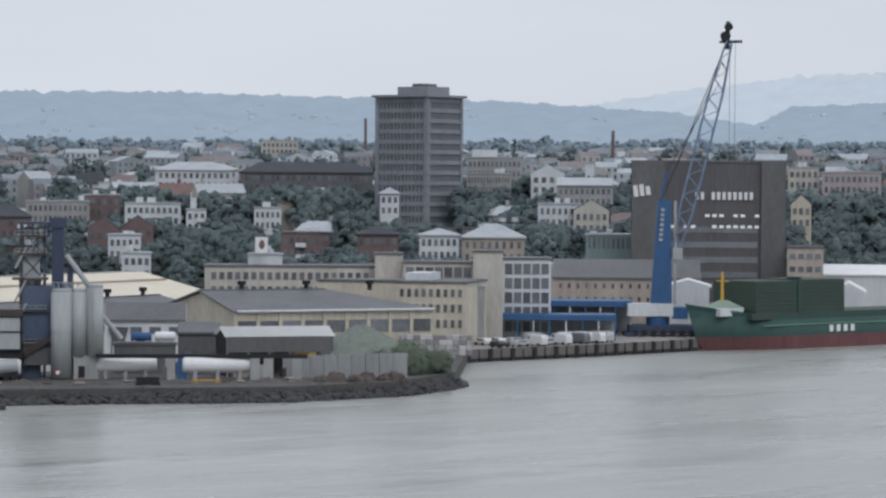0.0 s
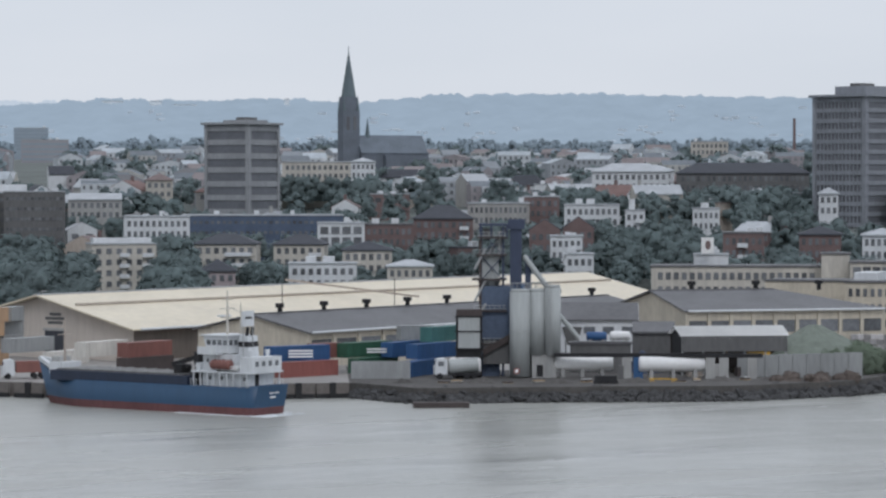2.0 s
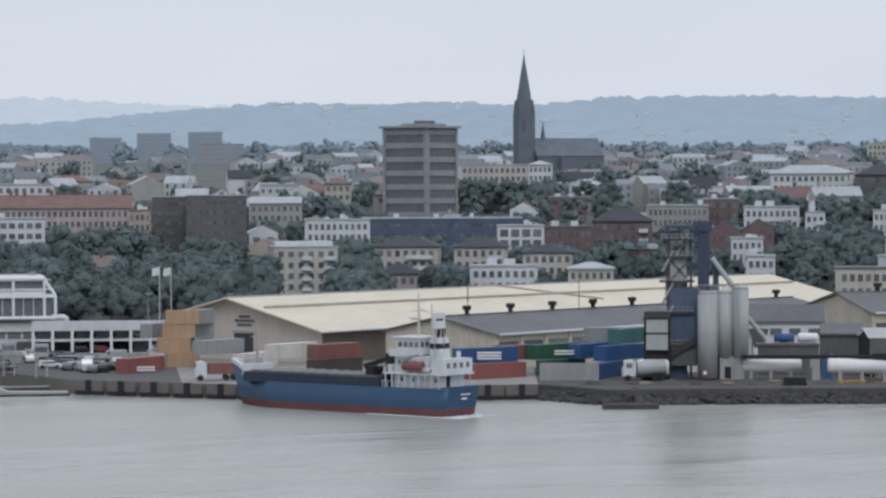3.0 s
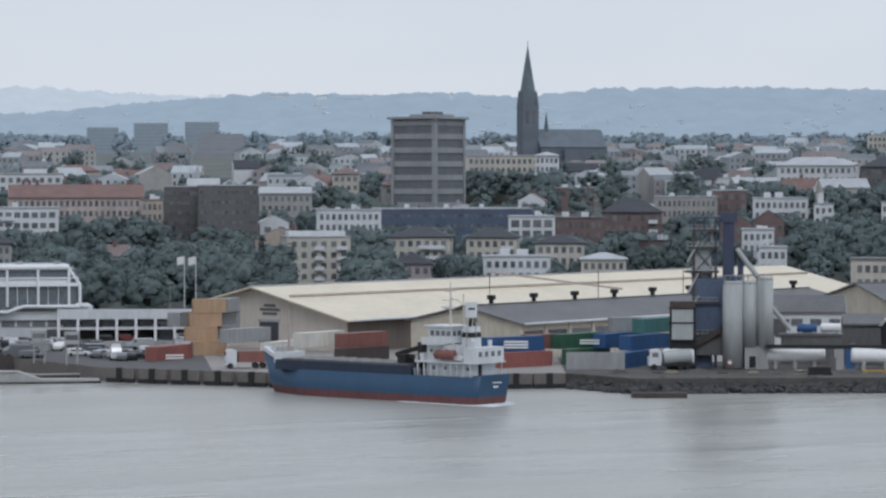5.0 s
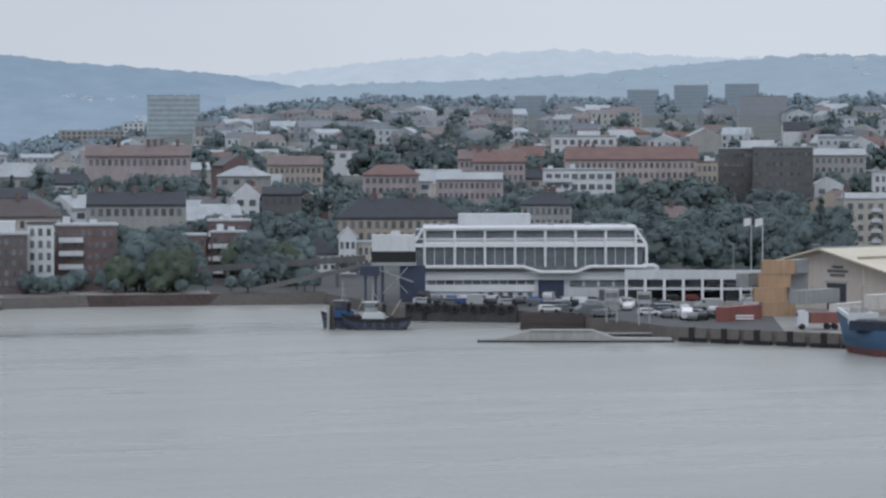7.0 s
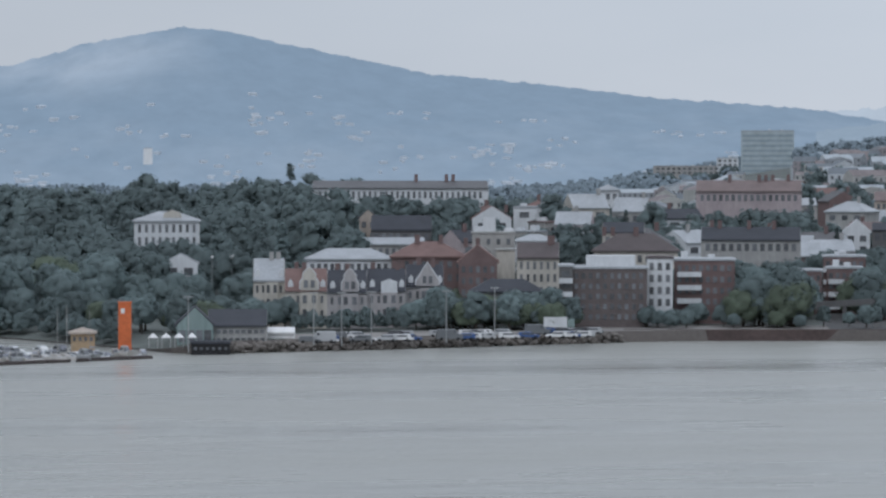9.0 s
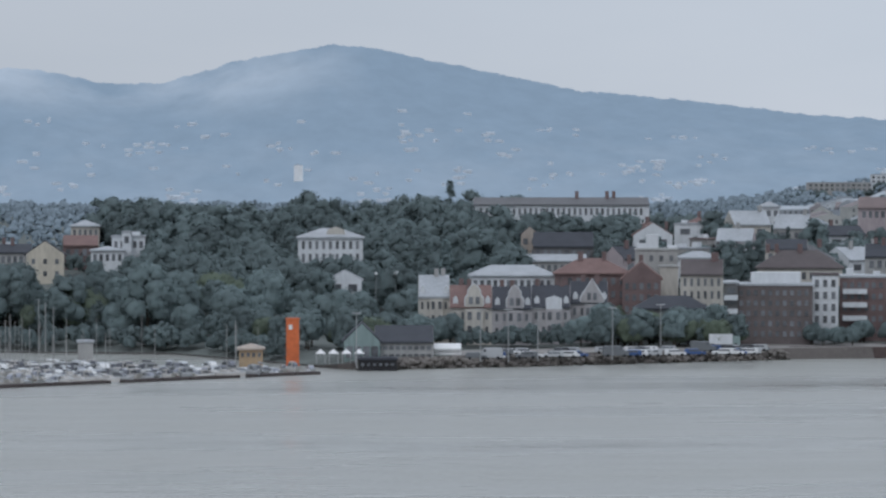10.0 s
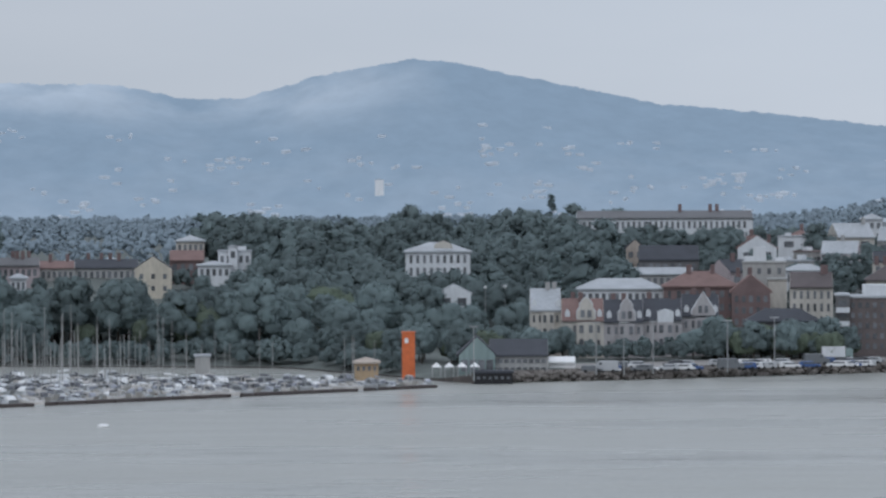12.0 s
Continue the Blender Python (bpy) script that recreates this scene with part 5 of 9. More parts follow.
# cement lorry beside the tower
LQ = (271.3, 415.7)
lorry = thing("cement_lorry", at(LQ, 2.4, -28), "white tanker lorry by the mixing tower", "lorry")
bm = extrude([(-3.9, 0.7), (-1.7, 0.7), (-1.7, 3.2), (-2.2, 3.6), (-3.5, 3.4), (-3.9, 2.2)], -1.2, 1.2)
bmesh.ops.bevel(bm, geom=bm.edges[:], offset=0.1, segments=1, affect="EDGES")
part("cab", bm, WHITE, lorry)
part("windscreen", bx(-3.86, -3.62, -1.05, 1.05, 2.25, 3.1), GLASS, lorry)
part("side_window", bx(-3.3, -2.3, -1.23, 1.23, 2.2, 3.0), GLASS, lorry)
part("drum", bar((-1.3, 0, 2.0), (3.6, 0, 2.4), 1.25, 16), SILO, lorry, "dusty grey tank")
part("chassis_frame", bx(-3.8, 4.2, -1.0, 1.0, 0.6, 1.0), BLACK, lorry)
big = mesh_of("wheel", bar((0, -0.2, 0), (0, 0.2, 0), 0.52, 12), BLACK)
for x in (-3.0, 1.6, 2.9):
    for y in (-1.05, 1.05):
        part("wheel", big, None, lorry).location = (x, y, 0.52)

for q, r in (((291.4, 407), 1.3), ((302.2, 395.6), 1.35)):
    tank(at(q, 3.0, -30), 10.6 if r < 1.32 else 11.8, r, TARP, "long white horizontal tank on concrete saddles", feet=3)
tank(at((273.5, 416.4), 2.6, -40), 5.5, 1.4, TARP, "white horizontal tank beside the plant", feet=2)
for q, mt, lab in (((306.6, 416.3, 7.7), TARP, "small white tank on a tall frame"), ((303.2, 418.7, 7.6), CBLUE, "small blue tank on a tall frame")):
    tk = tank(pose(q[0], q[1], q[2] - 0.3, 0, 0, -37), 3.6, 0.8, mt, lab, feet=2)
    for x in (-1.3, 1.3):
        part("frame_leg", bx(x - 0.15, x + 0.15, -0.6, 0.6, -q[2] + 2.5, 0.4), DBLOCK, tk)

cvx, cvy, cvz, cvw, cvt = (299.5, 396.2, 6.5, 35.5, -37.1)
cv = thing("conveyor_gantry", at((cvx, cvy), 2.4, cvt), "dark overhead conveyor on concrete piers", "conveyor")
part("belt_deck", bx(-cvw / 2, cvw / 2, 0.45, 1.2, cvz - 2.9, cvz - 2.2), BLACK, cv)
for i, k in enumerate((-0.30, -0.19, 0.5, 0.63, 0.9)):
    part("pier", bx(cvw / 2 * k - 0.8, cvw / 2 * k + 0.8, 0.2, 1.1, -0.3, cvz - 2.9), GREY if i != 1 else BLUE, cv)
part("side_box", bx(-0.38 * cvw / 2, -0.33 * cvw / 2, 0.1, 1.0, 0, 2.2), DBLOCK, cv)
hop = thing("hopper_bin", at((318.5, 446.9), 2.4, -38), "grey steel aggregate hopper on legs", "hopper")
bm = bmesh.new()
bmesh.ops.create_cone(bm, cap_ends=True, segments=4, radius1=1.2, radius2=2.6, depth=3.6, matrix=pose(0, 0, 4.6, 0, 0, 45))
part("bin", bm, DBLOCK, hop)
for a in (-1.2, 1.2):
    for b in (-1.2, 1.2):
        part("leg", bx(a - 0.12, a + 0.12, b - 0.12, b + 0.12, -0.2, 4.0), DBLOCK, hop)
building("dark_store", (313.2, 415.1, 9.3, 7.6, -37), 10, 2.4, DBLOCK, TARROOF, "low dark grey store shed", "shed", "gable", 1.6)
building("dark_store", (301.4, 415.1, 7.4, 10.7, -36), 3, 2.4, DBLOCK, TARROOF, "low dark storage bay with flat roof", "shed")
# the white-roofed tent shed
ex, ey, ez, ew, et = (316.8, 397, 9.2, 18.8, -24.6)
tent = thing("open_shed", at((ex, ey), 2.4, et), "open shed with white tarpaulin roof", "shed")
eh = ez - 2.4
for s in (-1, 1):
    bm = bmesh.new()
    v = [bm.verts.new(p) for p in ((-ew / 2 - 0.4, 4 + s * 4.6, eh), (ew / 2 + 0.4, 4 + s * 4.6, eh), (ew / 2 + 0.4, 4, eh + 1.6), (-ew / 2 - 0.4, 4, eh + 1.6))]
    bm.faces.new(v if s < 0 else v[::-1])
    bmesh.ops.solidify(bm, geom=bm.faces[:], thickness=0.12)
    part("roof_sheet", bm, TARP, tent)
part("front_curtain", bx(-ew / 2, ew / 2, -0.5, -0.35, eh - 2.7, eh - 0.05), DBLOCK, tent, "grey tarpaulin curtain")
part("end_wall", extrude([(-4.2, -0.3), (4.2, -0.3), (4.2, eh), (0, eh + 1.45), (-4.2, eh)], -0.1, 0.1), BLACK, tent).matrix_basis = pose(-ew / 2 + 0.3, 4, 0, 0, 0, 90)
part("back_wall", bx(-ew / 2, ew / 2, 8.0, 8.2, -0.3, eh), RUST, tent)
for i in range(6):
    part("post", bx(-ew / 2 + i * (ew - 0.3) / 5, -ew / 2 + i * (ew - 0.3) / 5 + 0.3, -0.3, 0, -0.3, eh), STEEL, tent)
for i in range(5):
    solo("pallet_stack", bx(-1.2, 1.2, -0.9, 0.9, 0, 1.6 + 0.5 * (i % 2)), (OCHRE, GREY, RUST)[i % 3], pose(ex - 8 + i * 3.6, ey + 1.0 - i * 2.2, 2.4, 0, 0, et), "stacked goods under the open shed", "pallets", "pallet stacks")


def heap(name, xy, r, h, mt, label, seed=0, z=2.4):
    bm = bmesh.new()
    n, m = 40, 12
    rings = []
    for j in range(m + 1):
        k = j / m
        ring = []
        for i in range(n):
            a = 2 * math.pi * i / n
            w = r * k * (1 + 0.12 * noise.noise((math.cos(a) * 1.3, math.sin(a) * 1.3, seed)))
            zz = h * (1 - k ** 1.25) * (1 - 0.12 * k) * (1 if k < 1 else 0) + 0.55 * (1 - k) * noise.noise((w * math.cos(a), w * math.sin(a), seed + 5))
            ring.append(bm.verts.new((w * math.cos(a), w * math.sin(a), zz)) if k else None)
        rings.append(ring)
    top = bm.verts.new((0, 0, h * 0.97))
    for i in range(n):
        bm.faces.new((top, rings[1][i], rings[1][(i + 1) % n]))
    for j in range(1, m):
        for i in range(n):
            bm.faces.new((rings[j][i], rings[j + 1][i], rings[j + 1][(i + 1) % n], rings[j][(i + 1) % n]))
    return solo(name, bm, mt, at(xy, z), label, "heap", kind="stuff")


heap("gravel_heap", (338.1, 400.3, 4), 15.0, 8.3, GRAVEL, "grey-green heap of gravel behind the wall", 1)
heap("gravel_heap", (341.9, 397.1, 4), 9.5, 5.6, GRAVEL, "lower shoulder of the gravel heap", 4)
heap("gravel_heap", (331.5, 400.6, 4.2), 8.0, 4.6, GRAVEL, "small grey-green heap beside the large one", 7)
for q, r, h, k in (((268.5, 404.0), 4.0, 1.3, 21), ((279.5, 396.5), 3.2, 1.1, 22), ((291.0, 391.5), 3.6, 1.2, 23), ((305.0, 385.5), 3.4, 1.2, 24), ((313.5, 383.0), 3.0, 1.0, 25), ((258.0, 412.0), 3.0, 1.0, 26)):
    heap("earth_heap", q, r, h, EARTH, "low heap of dark wet earth on the bank", k, 2.0)
for i, q in enumerate(((272.0, 401.5), (276.5, 399.0), (283.5, 395.0), (298.5, 388.5), (301.0, 387.5), (309.0, 384.5), (263.5, 408.0), (265.5, 407.0))):
    pl = thing("pallet_stack", at(q, 2.3, -35 + i * 23), "weathered pallets and boards lying in the yard", "pallets", "yard pallets")
    for k in range(2 + i % 3):
        part("pallet", bx(-0.9, 0.9, -0.6, 0.6, 0.2 * k, 0.2 * k + 0.15), (WOOD, RUST, GREY)[(i + k) % 3], pl)
heap("covered_pile", (307.9, 411.5, 4.5), 3.4, 4.0, DBLUE, "pile under a dark blue tarpaulin", 9)
heap("sand_heap", (326.3, 404.9, 4.2), 6.0, 3.4, EARTH, "low brown heap of sand", 2)
gx, gy, gz, gw, gt = (321.6, 385.3, 6.1, 21.6, -49.9)
cw = thing("retaining_wall", at((gx, gy), 2.4, gt), "grey concrete retaining wall of panels", "wall")
n = 9
for i in range(n):
    h = (gz - 2.4) * (0.97 + 0.028 * i) + 0.05 * (i % 2)
    part("panel", bx(-gw / 2 + i * gw / n + 0.04, -gw / 2 + (i + 1) * gw / n - 0.04, 0, 0.5, -1.5, h), CGREY, cw)
# digger and yellow frames
dg = thing("excavator", at((321, 396.3, 4.8), 3.6, -30), "yellow excavator behind the wall", "excavator")
part("cabin", bx(-1.4, 0.2, -1.1, 0.8, 2.2, 4.6), YELLOWP, dg)
part("engine_house", bx(0.2, 2.4, -1.2, 1.2, 2.0, 3.6), YELLOWP, dg)
part("boom", bar((-1.0, 0, 3.0), (-3.8, 0, 5.0), 0.35, 4), YELLOWP, dg)
part("stick", bar((-3.8, 0, 5.0), (-5.2, 0, 2.6), 0.28, 4), YELLOWP, dg)
part("bucket", bx(-5.8, -4.9, -0.6, 0.6, 1.8, 2.7), RUST, dg)
for y in (-1.2, 0.6):
    part("track", bx(-2.0, 2.2, y, y + 0.6, 0, 1.1), BLACK, dg)
fr = thing("steel_trestle", at((295.1, 389.2), 1.6, -40), "low yellow steel trestle on the bank", "trestle")
for x in (-1.8, 1.8):
    part("leg", bar((x - 0.8, 0, 0), (x, 0, 1.3), 0.12, 4), YELLOWP, fr)
    part("leg", bar((x + 0.8, 0, 0), (x, 0, 1.3), 0.12, 4), YELLOWP, fr)
part("beam", bar((-2.4, 0, 1.3), (2.4, 0, 1.3), 0.16, 4), YELLOWP, fr)
wl_ = thing("wheel_loader", at((285, 391.6), 1.7, -34), "black tractor unit standing on the bank", "tractor")
part("body", bx(-1.9, 1.8, -0.8, 0.8, 0.8, 2.0), BLACK, wl_)
for x in (-1.3, 1.3):
    for y in (-0.95, 0.95):
        part("wheel", big, None, wl_).matrix_basis = pose(x, y, 0.75) @ Matrix.Diagonal((1.4, 1, 1.4, 1))
part("floating_dock", bx(-4.5, 4.5, -1.4, 1.4, -0.3, 0.8), RUST, thing("pontoon", at((250.6, 389.4), 0, -33), "rusty steel work pontoon at the bank", "pontoon"))


# ---------------------------------------------------------------- containers
CONT = {}


def container(fr, paint, long=True, turn=None, colour="", z=None):
    x, y, zt, w, tn = fr
    ln = 12.19 if long else 6.06
    off = math.degrees(math.acos(min(1, w / ln))) if turn is None else turn
    zz = 2.4 + 2.6 * max(0, round((zt - 5.0) / 2.6)) if z is None else z
    m = pose(x, y, zz, 0, 0, tn + off)
    key = (paint.name, long)
    if key not in CONT:
        t = thing("shipping_container", m, colour + " corrugated steel shipping container on the quay", "container", "stacked containers")
        part("shell", bx(-ln / 2, ln / 2, 0.05, 2.39, 0.12, 2.5), paint, t)
        n = 24 if long else 12
        bm = bmesh.new()
        for i in range(n):
            a = -ln / 2 + 0.25 + i * (ln - 0.5) / n
            box(bm, a, a + (ln - 0.5) / n * 0.5, 0.0, 2.44, 0.22, 2.42)
        part("corrugation", bm, paint, t)["kind"] = "stuff"
        for z_ in (0, 2.46):
            part("rail", bx(-ln / 2, ln / 2, -0.03, 2.47, z_, z_ + 0.13), paint, t)
        for sx_ in (-ln / 2 - 0.02, ln / 2 - 0.16):
            part("corner_post", bx(sx_, sx_ + 0.18, -0.04, 2.48, 0.01, 2.595), paint, t)
        CONT[key] = t
        return t
    return copy_thing(CONT[key], m)


for fr, p, lg, c in (
        ((238.2, 464.3, 7.4, 7.8, -28.2), CBROWN, True, "red-brown"), ((232.4, 469.7, 7.4, 7.6, -27.3), mat("white_container", (0.62, 0.6, 0.55), 0.6, streak=5), True, "off-white"),
        ((237.3, 462.5, 5.1, 8.2, -28.2), RUST, True, "dark brown"), ((253.3, 437.3, 7.5, 10, -31.1), CBLUE, True, "blue"), ((253.8, 434.7, 4.8, 9.3, -31.3), CRED, True, "red"),
        ((261.7, 441.6, 7.1, 4.8, -31.6), CBROWN, False, "red-brown"), ((269.9, 441.2, 7.8, 8, -32.4), CGREEN, True, "green"), ((270.2, 438.7, 4.6, 6.7, -32.6), CGREEN, True, "green"),
        ((277.3, 438.8, 8.1, 7.1, -33.2), CBLUE, True, "blue"), ((277.8, 431.3, 8.4, 7.2, -33.7), CBLUE, True, "blue"), ((284.1, 436.7, 11, 6.6, -34), CTEAL, True, "teal"),
        ((280.2, 441.7, 10.7, 5.7, -33.3), CGREY, False, "grey"), ((271.5, 425.9, 4.9, 4.9, -33.5), CBLUE, True, "blue"), ((252.2, 445, 4.4, 4, -30.5), CGREY, False, "grey"),
        ((223.5, 498.6, 12.7, 7.4, -25.1), TAN, False, "tan"), ((222.8, 498.9, 9.7, 6.5, -25), TAN, False, "tan"), ((221.2, 497.4, 7, 7.6, -25), TAN, False, "tan"), ((221.8, 494.9, 4.2, 6.9, -25.1), TAN, False, "tan"),
        ((229.5, 500.2, 12.5, 2.2, -25.6), CGREY, False, "grey"), ((228.9, 501.5, 9.4, 4.3, -25.5), CGREY, False, "grey"), ((228.8, 500.5, 6.6, 3.6, -25.5), CGREY, False, "grey"), ((227.2, 489, 6.7, 7.7, -25.9), CGREY, True, "grey"),
        ((221.1, 504.1, 9.6, 2.5, -24.7), CGREY, False, "grey"), ((210.1, 486, 4.8, 6.6, -24.4), CRED, True, "red"), ((234.8, 488.6, 6.1, 6.3, -26.6), mat("white_container", (0.6, 0.58, 0.54), 0.6, streak=5), True, "off-white")):
    container(fr, p, lg, 8 if p is TAN else None, c)
for xy, cols in (((252, 435.2, 7.1, 4.2, -31.1), 3), ((269.6, 438.5, 7.2, 3.5, -32.5), 2), ((209, 483.8, 4.1, 3.4, -24.4), 2)):
    o = thing("container_emblem", pose(xy[0], xy[1], xy[2], 0, 0, xy[4]), "plain white marks on a container side", "sign")
    for i in range(cols):
        part("mark", bx(-xy[3] / 2, xy[3] / 2, -0.05, 0.0, -1.4 + i * 0.5, -1.1 + i * 0.5), TARP, o)
ws = (260.2, 422.4, 5.4, 10.1, -32.6)
solo("steel_sheet_wall", bx(-ws[3] / 2, ws[3] / 2, 0, 0.4, -0.6, ws[2] - 2.4), CGREY, at(ws, 2.4, ws[4]), "plain grey steel sheet wall at the bank", "wall")
tq = thing("lorry", at((209.9, 457.4), 2.4, -20), "white-cabbed lorry with red flatbed load", "lorry")
bm = extrude([(-3.4, 0.6), (-1.4, 0.6), (-1.4, 3.1), (-2.0, 3.4), (-3.1, 3.2), (-3.4, 2.0)], -1.2, 1.2)
part("cab", bm, WHITE, tq)
part("windscreen", bx(-3.35, -3.15, -1, 1, 2.1, 2.9), GLASS, tq)
part("load", bx(-1.1, 4.5, -1.2, 1.2, 1.1, 3.0), CBROWN, tq)
for x in (-2.5, 2.0, 3.3):
    for y in (-1, 1):
        part("wheel", big, None, tq).location = (x, y, 0.52)

# ---------------------------------------------------------------- rocks along the bank
rocks = thing("rock_bank", pose(0, 0, 0), "dark broken rocks of the harbour bank", "rocks", kind="")
rk = []
for k in range(5):
    bm = bmesh.new()
    bmesh.ops.create_icosphere(bm, subdivisions=1, radius=0.8)
    for v in bm.verts:
        v.co *= random.uniform(0.65, 1.2)
        v.co.z *= 0.7
    rk.append(mesh_of("rock", bm, ROCK))
line = [(251.1, 416.2), (252.5, 399.4), (275.5, 388.1), (287.1, 380.9), (299.6, 374.7), (322.9, 373.5), (337.8, 379.6), (348, 386.4)]
segs = [(Vector(a), Vector(b)) for a, b in zip(line, line[1:])]
tot = sum((b - a).length for a, b in segs)
rr = random.Random(11)
allrocks = bmesh.new()
for i in range(1700):
    q = rr.random() * tot
    for a, b in segs:
        if q <= (b - a).length:
            break
        q -= (b - a).length
    p = a + (b - a) * (q / (b - a).length)
    nrm = Vector((-(b - a).y, (b - a).x)).normalized()
    k = rr.random()
    p = p + nrm * (k * 4.5 - 2.2)
    m = pose(p.x, p.y, 0.0 + 1.75 * k + rr.uniform(-0.2, 0.2), rr.uniform(-40, 40), rr.uniform(-40, 40), rr.uniform(0, 360)) @ Matrix.Diagonal((*[rr.uniform(0.45, 1.35)] * 3, 1))
    if i < 220:
        o = part("rock", rk[i % 5], None, rocks)
        o.matrix_basis = m
    else:
        tmp = rk[i % 5].copy()
        tmp.transform(m)
        allrocks.from_mesh(tmp)
        bpy.data.meshes.remove(tmp)
part("rock_rubble", allrocks, ROCK, rocks)["kind"] = "stuff"


# ---------------------------------------------------------------- the ferry terminal
ux, uy, uz, uw, ut = (214.9, 604.3, 16.6, 52.2, -19.8)
TOQUAY = pose(-27, -3, 35) @ Matrix.Scale(0.947, 4) @ pose(27, 3, -35)  # sets the terminal down on the quay's edge
term = thing("ferry_terminal", TOQUAY @ at((ux, uy), 2.4, ut), "white ferry terminal with raised glazed hall", "terminal")
H2 = uz - 2.4
wf = mat("terminal_white", (0.78, 0.79, 0.80), 0.4, var=0.08)
hw = hw_t = uw / 2
zb = H2 - 9.0
TGLASS = mat("terminal_glass", (0.14, 0.16, 0.175), 0.2, var=0.35, scale=0.5)
part("glazing", bx(-hw + 0.8, hw - 0.8, 0.6, 17, zb, H2 - 0.8), TGLASS, term)
part("roof_edge", bar((-hw + 2.5, 0.1, H2 - 0.4), (hw - 2.3, 0.1, H2 - 0.4), 0.6, 10), wf, term, "rounded white roof edge")
part("roof", bx(-hw + 2.5, hw - 2.3, 0.1, 18, H2 - 0.5, H2 + 0.1), METALROOF, term)
for z, d in ((H2 - 4.6, 0.4), (H2 - 2.9, 0.15)):
    part("transom", bx(-hw + 0.3, hw - 0.3, -0.2, 0.7, z, z + d * 2), wf, term)
part("sill_panel", bx(-hw + 2.6, hw - 2.4, 0.3, 0.62, H2 - 4.0, H2 - 2.9), wf, term)
low = [(-1, 0), (-0.05, 0), (0.09, -1.2), (0.40, -1.2), (0.52, 0), (1, 0)]
for (a, p), (b, q) in zip(low, low[1:]):
    part("lower_edge", bar((a * hw, 0.1, zb + p), (b * hw, 0.1, zb + q), 0.42, 8), wf, term)
part("drop_glazing", bx(0.06 * hw, 0.44 * hw, 0.3, 4, zb - 1.2, zb + 0.2), GLASS, term)
for i in range(8):
    x = -hw + 2.8 + i * (uw - 5.2) / 7
    part("column", bar((x, 0.0, zb), (x, 0.0, H2 - 0.4), 0.32, 8), wf, term)
    if i < 7:
        for k in (0.33, 0.66):
            part("mullion", bx(x + k * (uw - 5.2) / 7 - 0.06, x + k * (uw - 5.2) / 7 + 0.06, 0.5, 0.62, zb, H2 - 4.6), wf, term)
for s in (-1, 1):
    part("end_brace", bar((s * (hw - 2.6), 0.1, H2 - 0.4), (s * hw, 0.1, H2 - 4.2), 0.36, 8), wf, term)
    part("end_post", bar((s * hw, 0.1, zb), (s * hw, 0.1, H2 - 4.2), 0.36, 8), wf, term)
part("base_wall", bx(-hw + 3, hw + 3, 2.5, 18, -2.2, zb), WHITE, term)
part("fascia", bx(-hw + 2.6, hw + 3, 1.8, 2.5, zb - 3.0, zb - 1.2), wf, term)
# grey strip put in for the shadow beneath the glazed hall
part("shadow_band", bx(-hw + 3, hw + 2, 2.2, 2.5, zb - 1.2, zb - 0.2), GREY, term)
windows(term, -hw + 3.4, hw * 0.05, zb - 4.1, zb - 3.0, 12, 1, y=2.45, fill=(0.92, 0.85), frame_mat=wf)
part("lower_band", bx(-hw + 2.8, hw * 0.05, 2.1, 2.5, zb - 5.6, zb - 4.1), wf, term)
windows(term, -hw * 0.45, hw * 0.05, zb - 6.8, zb - 5.7, 6, 1, y=2.45, fill=(0.5, 0.8), frame_mat=wf)
part("gate", bx(hw * 0.08, hw * 0.30, 2.2, 2.6, -2.1, zb - 3.0), DBLUE, term, "dark blue cargo gate")
windows(term, hw * 0.34, hw * 0.98, zb - 4.6, zb - 3.1, 5, 1, y=2.45, fill=(0.85, 0.9), frame_mat=wf)
part("dark_opening", bx(hw * 0.6, hw * 0.95, 2.3, 2.6, -2.0, zb - 5.2), GLASS, term)
for i in range(6):
    part("roof_vent", bx(-hw + 6 + i * 8.2, -hw + 7.4 + i * 8.2, 8, 9.5, H2 + 0.1, H2 + 0.7), STEEL, term)
part("plant_room", bx(-uw * 0.30, uw * 0.01, 6, 14, H2, H2 + 2.6), WHITE, term)
kx, ky, kz, kw, kt = (181.8, 601.2, 15.2, 9.5, -19.2)
gang = thing("boarding_bridge", TOQUAY @ at((kx, ky), 2.4, kt), "white covered passenger boarding bridge on steel legs", "gangway")
kh = kz - 2.4
part("cabin", bx(-kw / 2, kw / 2, 0, 4, kh - 3.6, kh), WHITE, gang)
part("window_band", bx(-kw / 2 - 0.05, kw / 2 + 0.05, -0.1, 4.1, kh - 6.0, kh - 3.6), BLACK, gang)
part("floor_slab", bx(-kw / 2 - 0.2, kw / 2 + 0.2, -0.2, 4.2, kh - 6.7, kh - 6.0), STEEL, gang)
part("roof_unit", bx(-0.6, 1.4, 0.5, 3, kh, kh + 0.8), WHITE, gang)
for x in (-kw / 4, kw / 3):
    part("leg", bx(x - 0.3, x + 0.3, 0.4, 1.0, -2.0, kh - 6.7), DBLUE, gang)
for a, b in (((-kw / 4, 0.2, 0), (kw / 3, 0.2, kh - 7)), ((kw / 3, 0.2, 0), (-kw / 4, 0.2, kh - 7))):
    part("brace", bar(a, b, 0.14, 4), STEEL, gang)
part("hoist_cabin", bx(-kw / 2 - 2.6, -kw / 2 + 1.6, -1.6, 1.8, kh - 8.8, kh - 6.8), DBLUE, gang, "dark blue hoist cabin")
part("hoist_leg", bx(-kw / 2 - 1.6, -kw / 2 - 1.1, -0.6, -0.1, -2.0, kh - 8.8), DBLUE, gang)
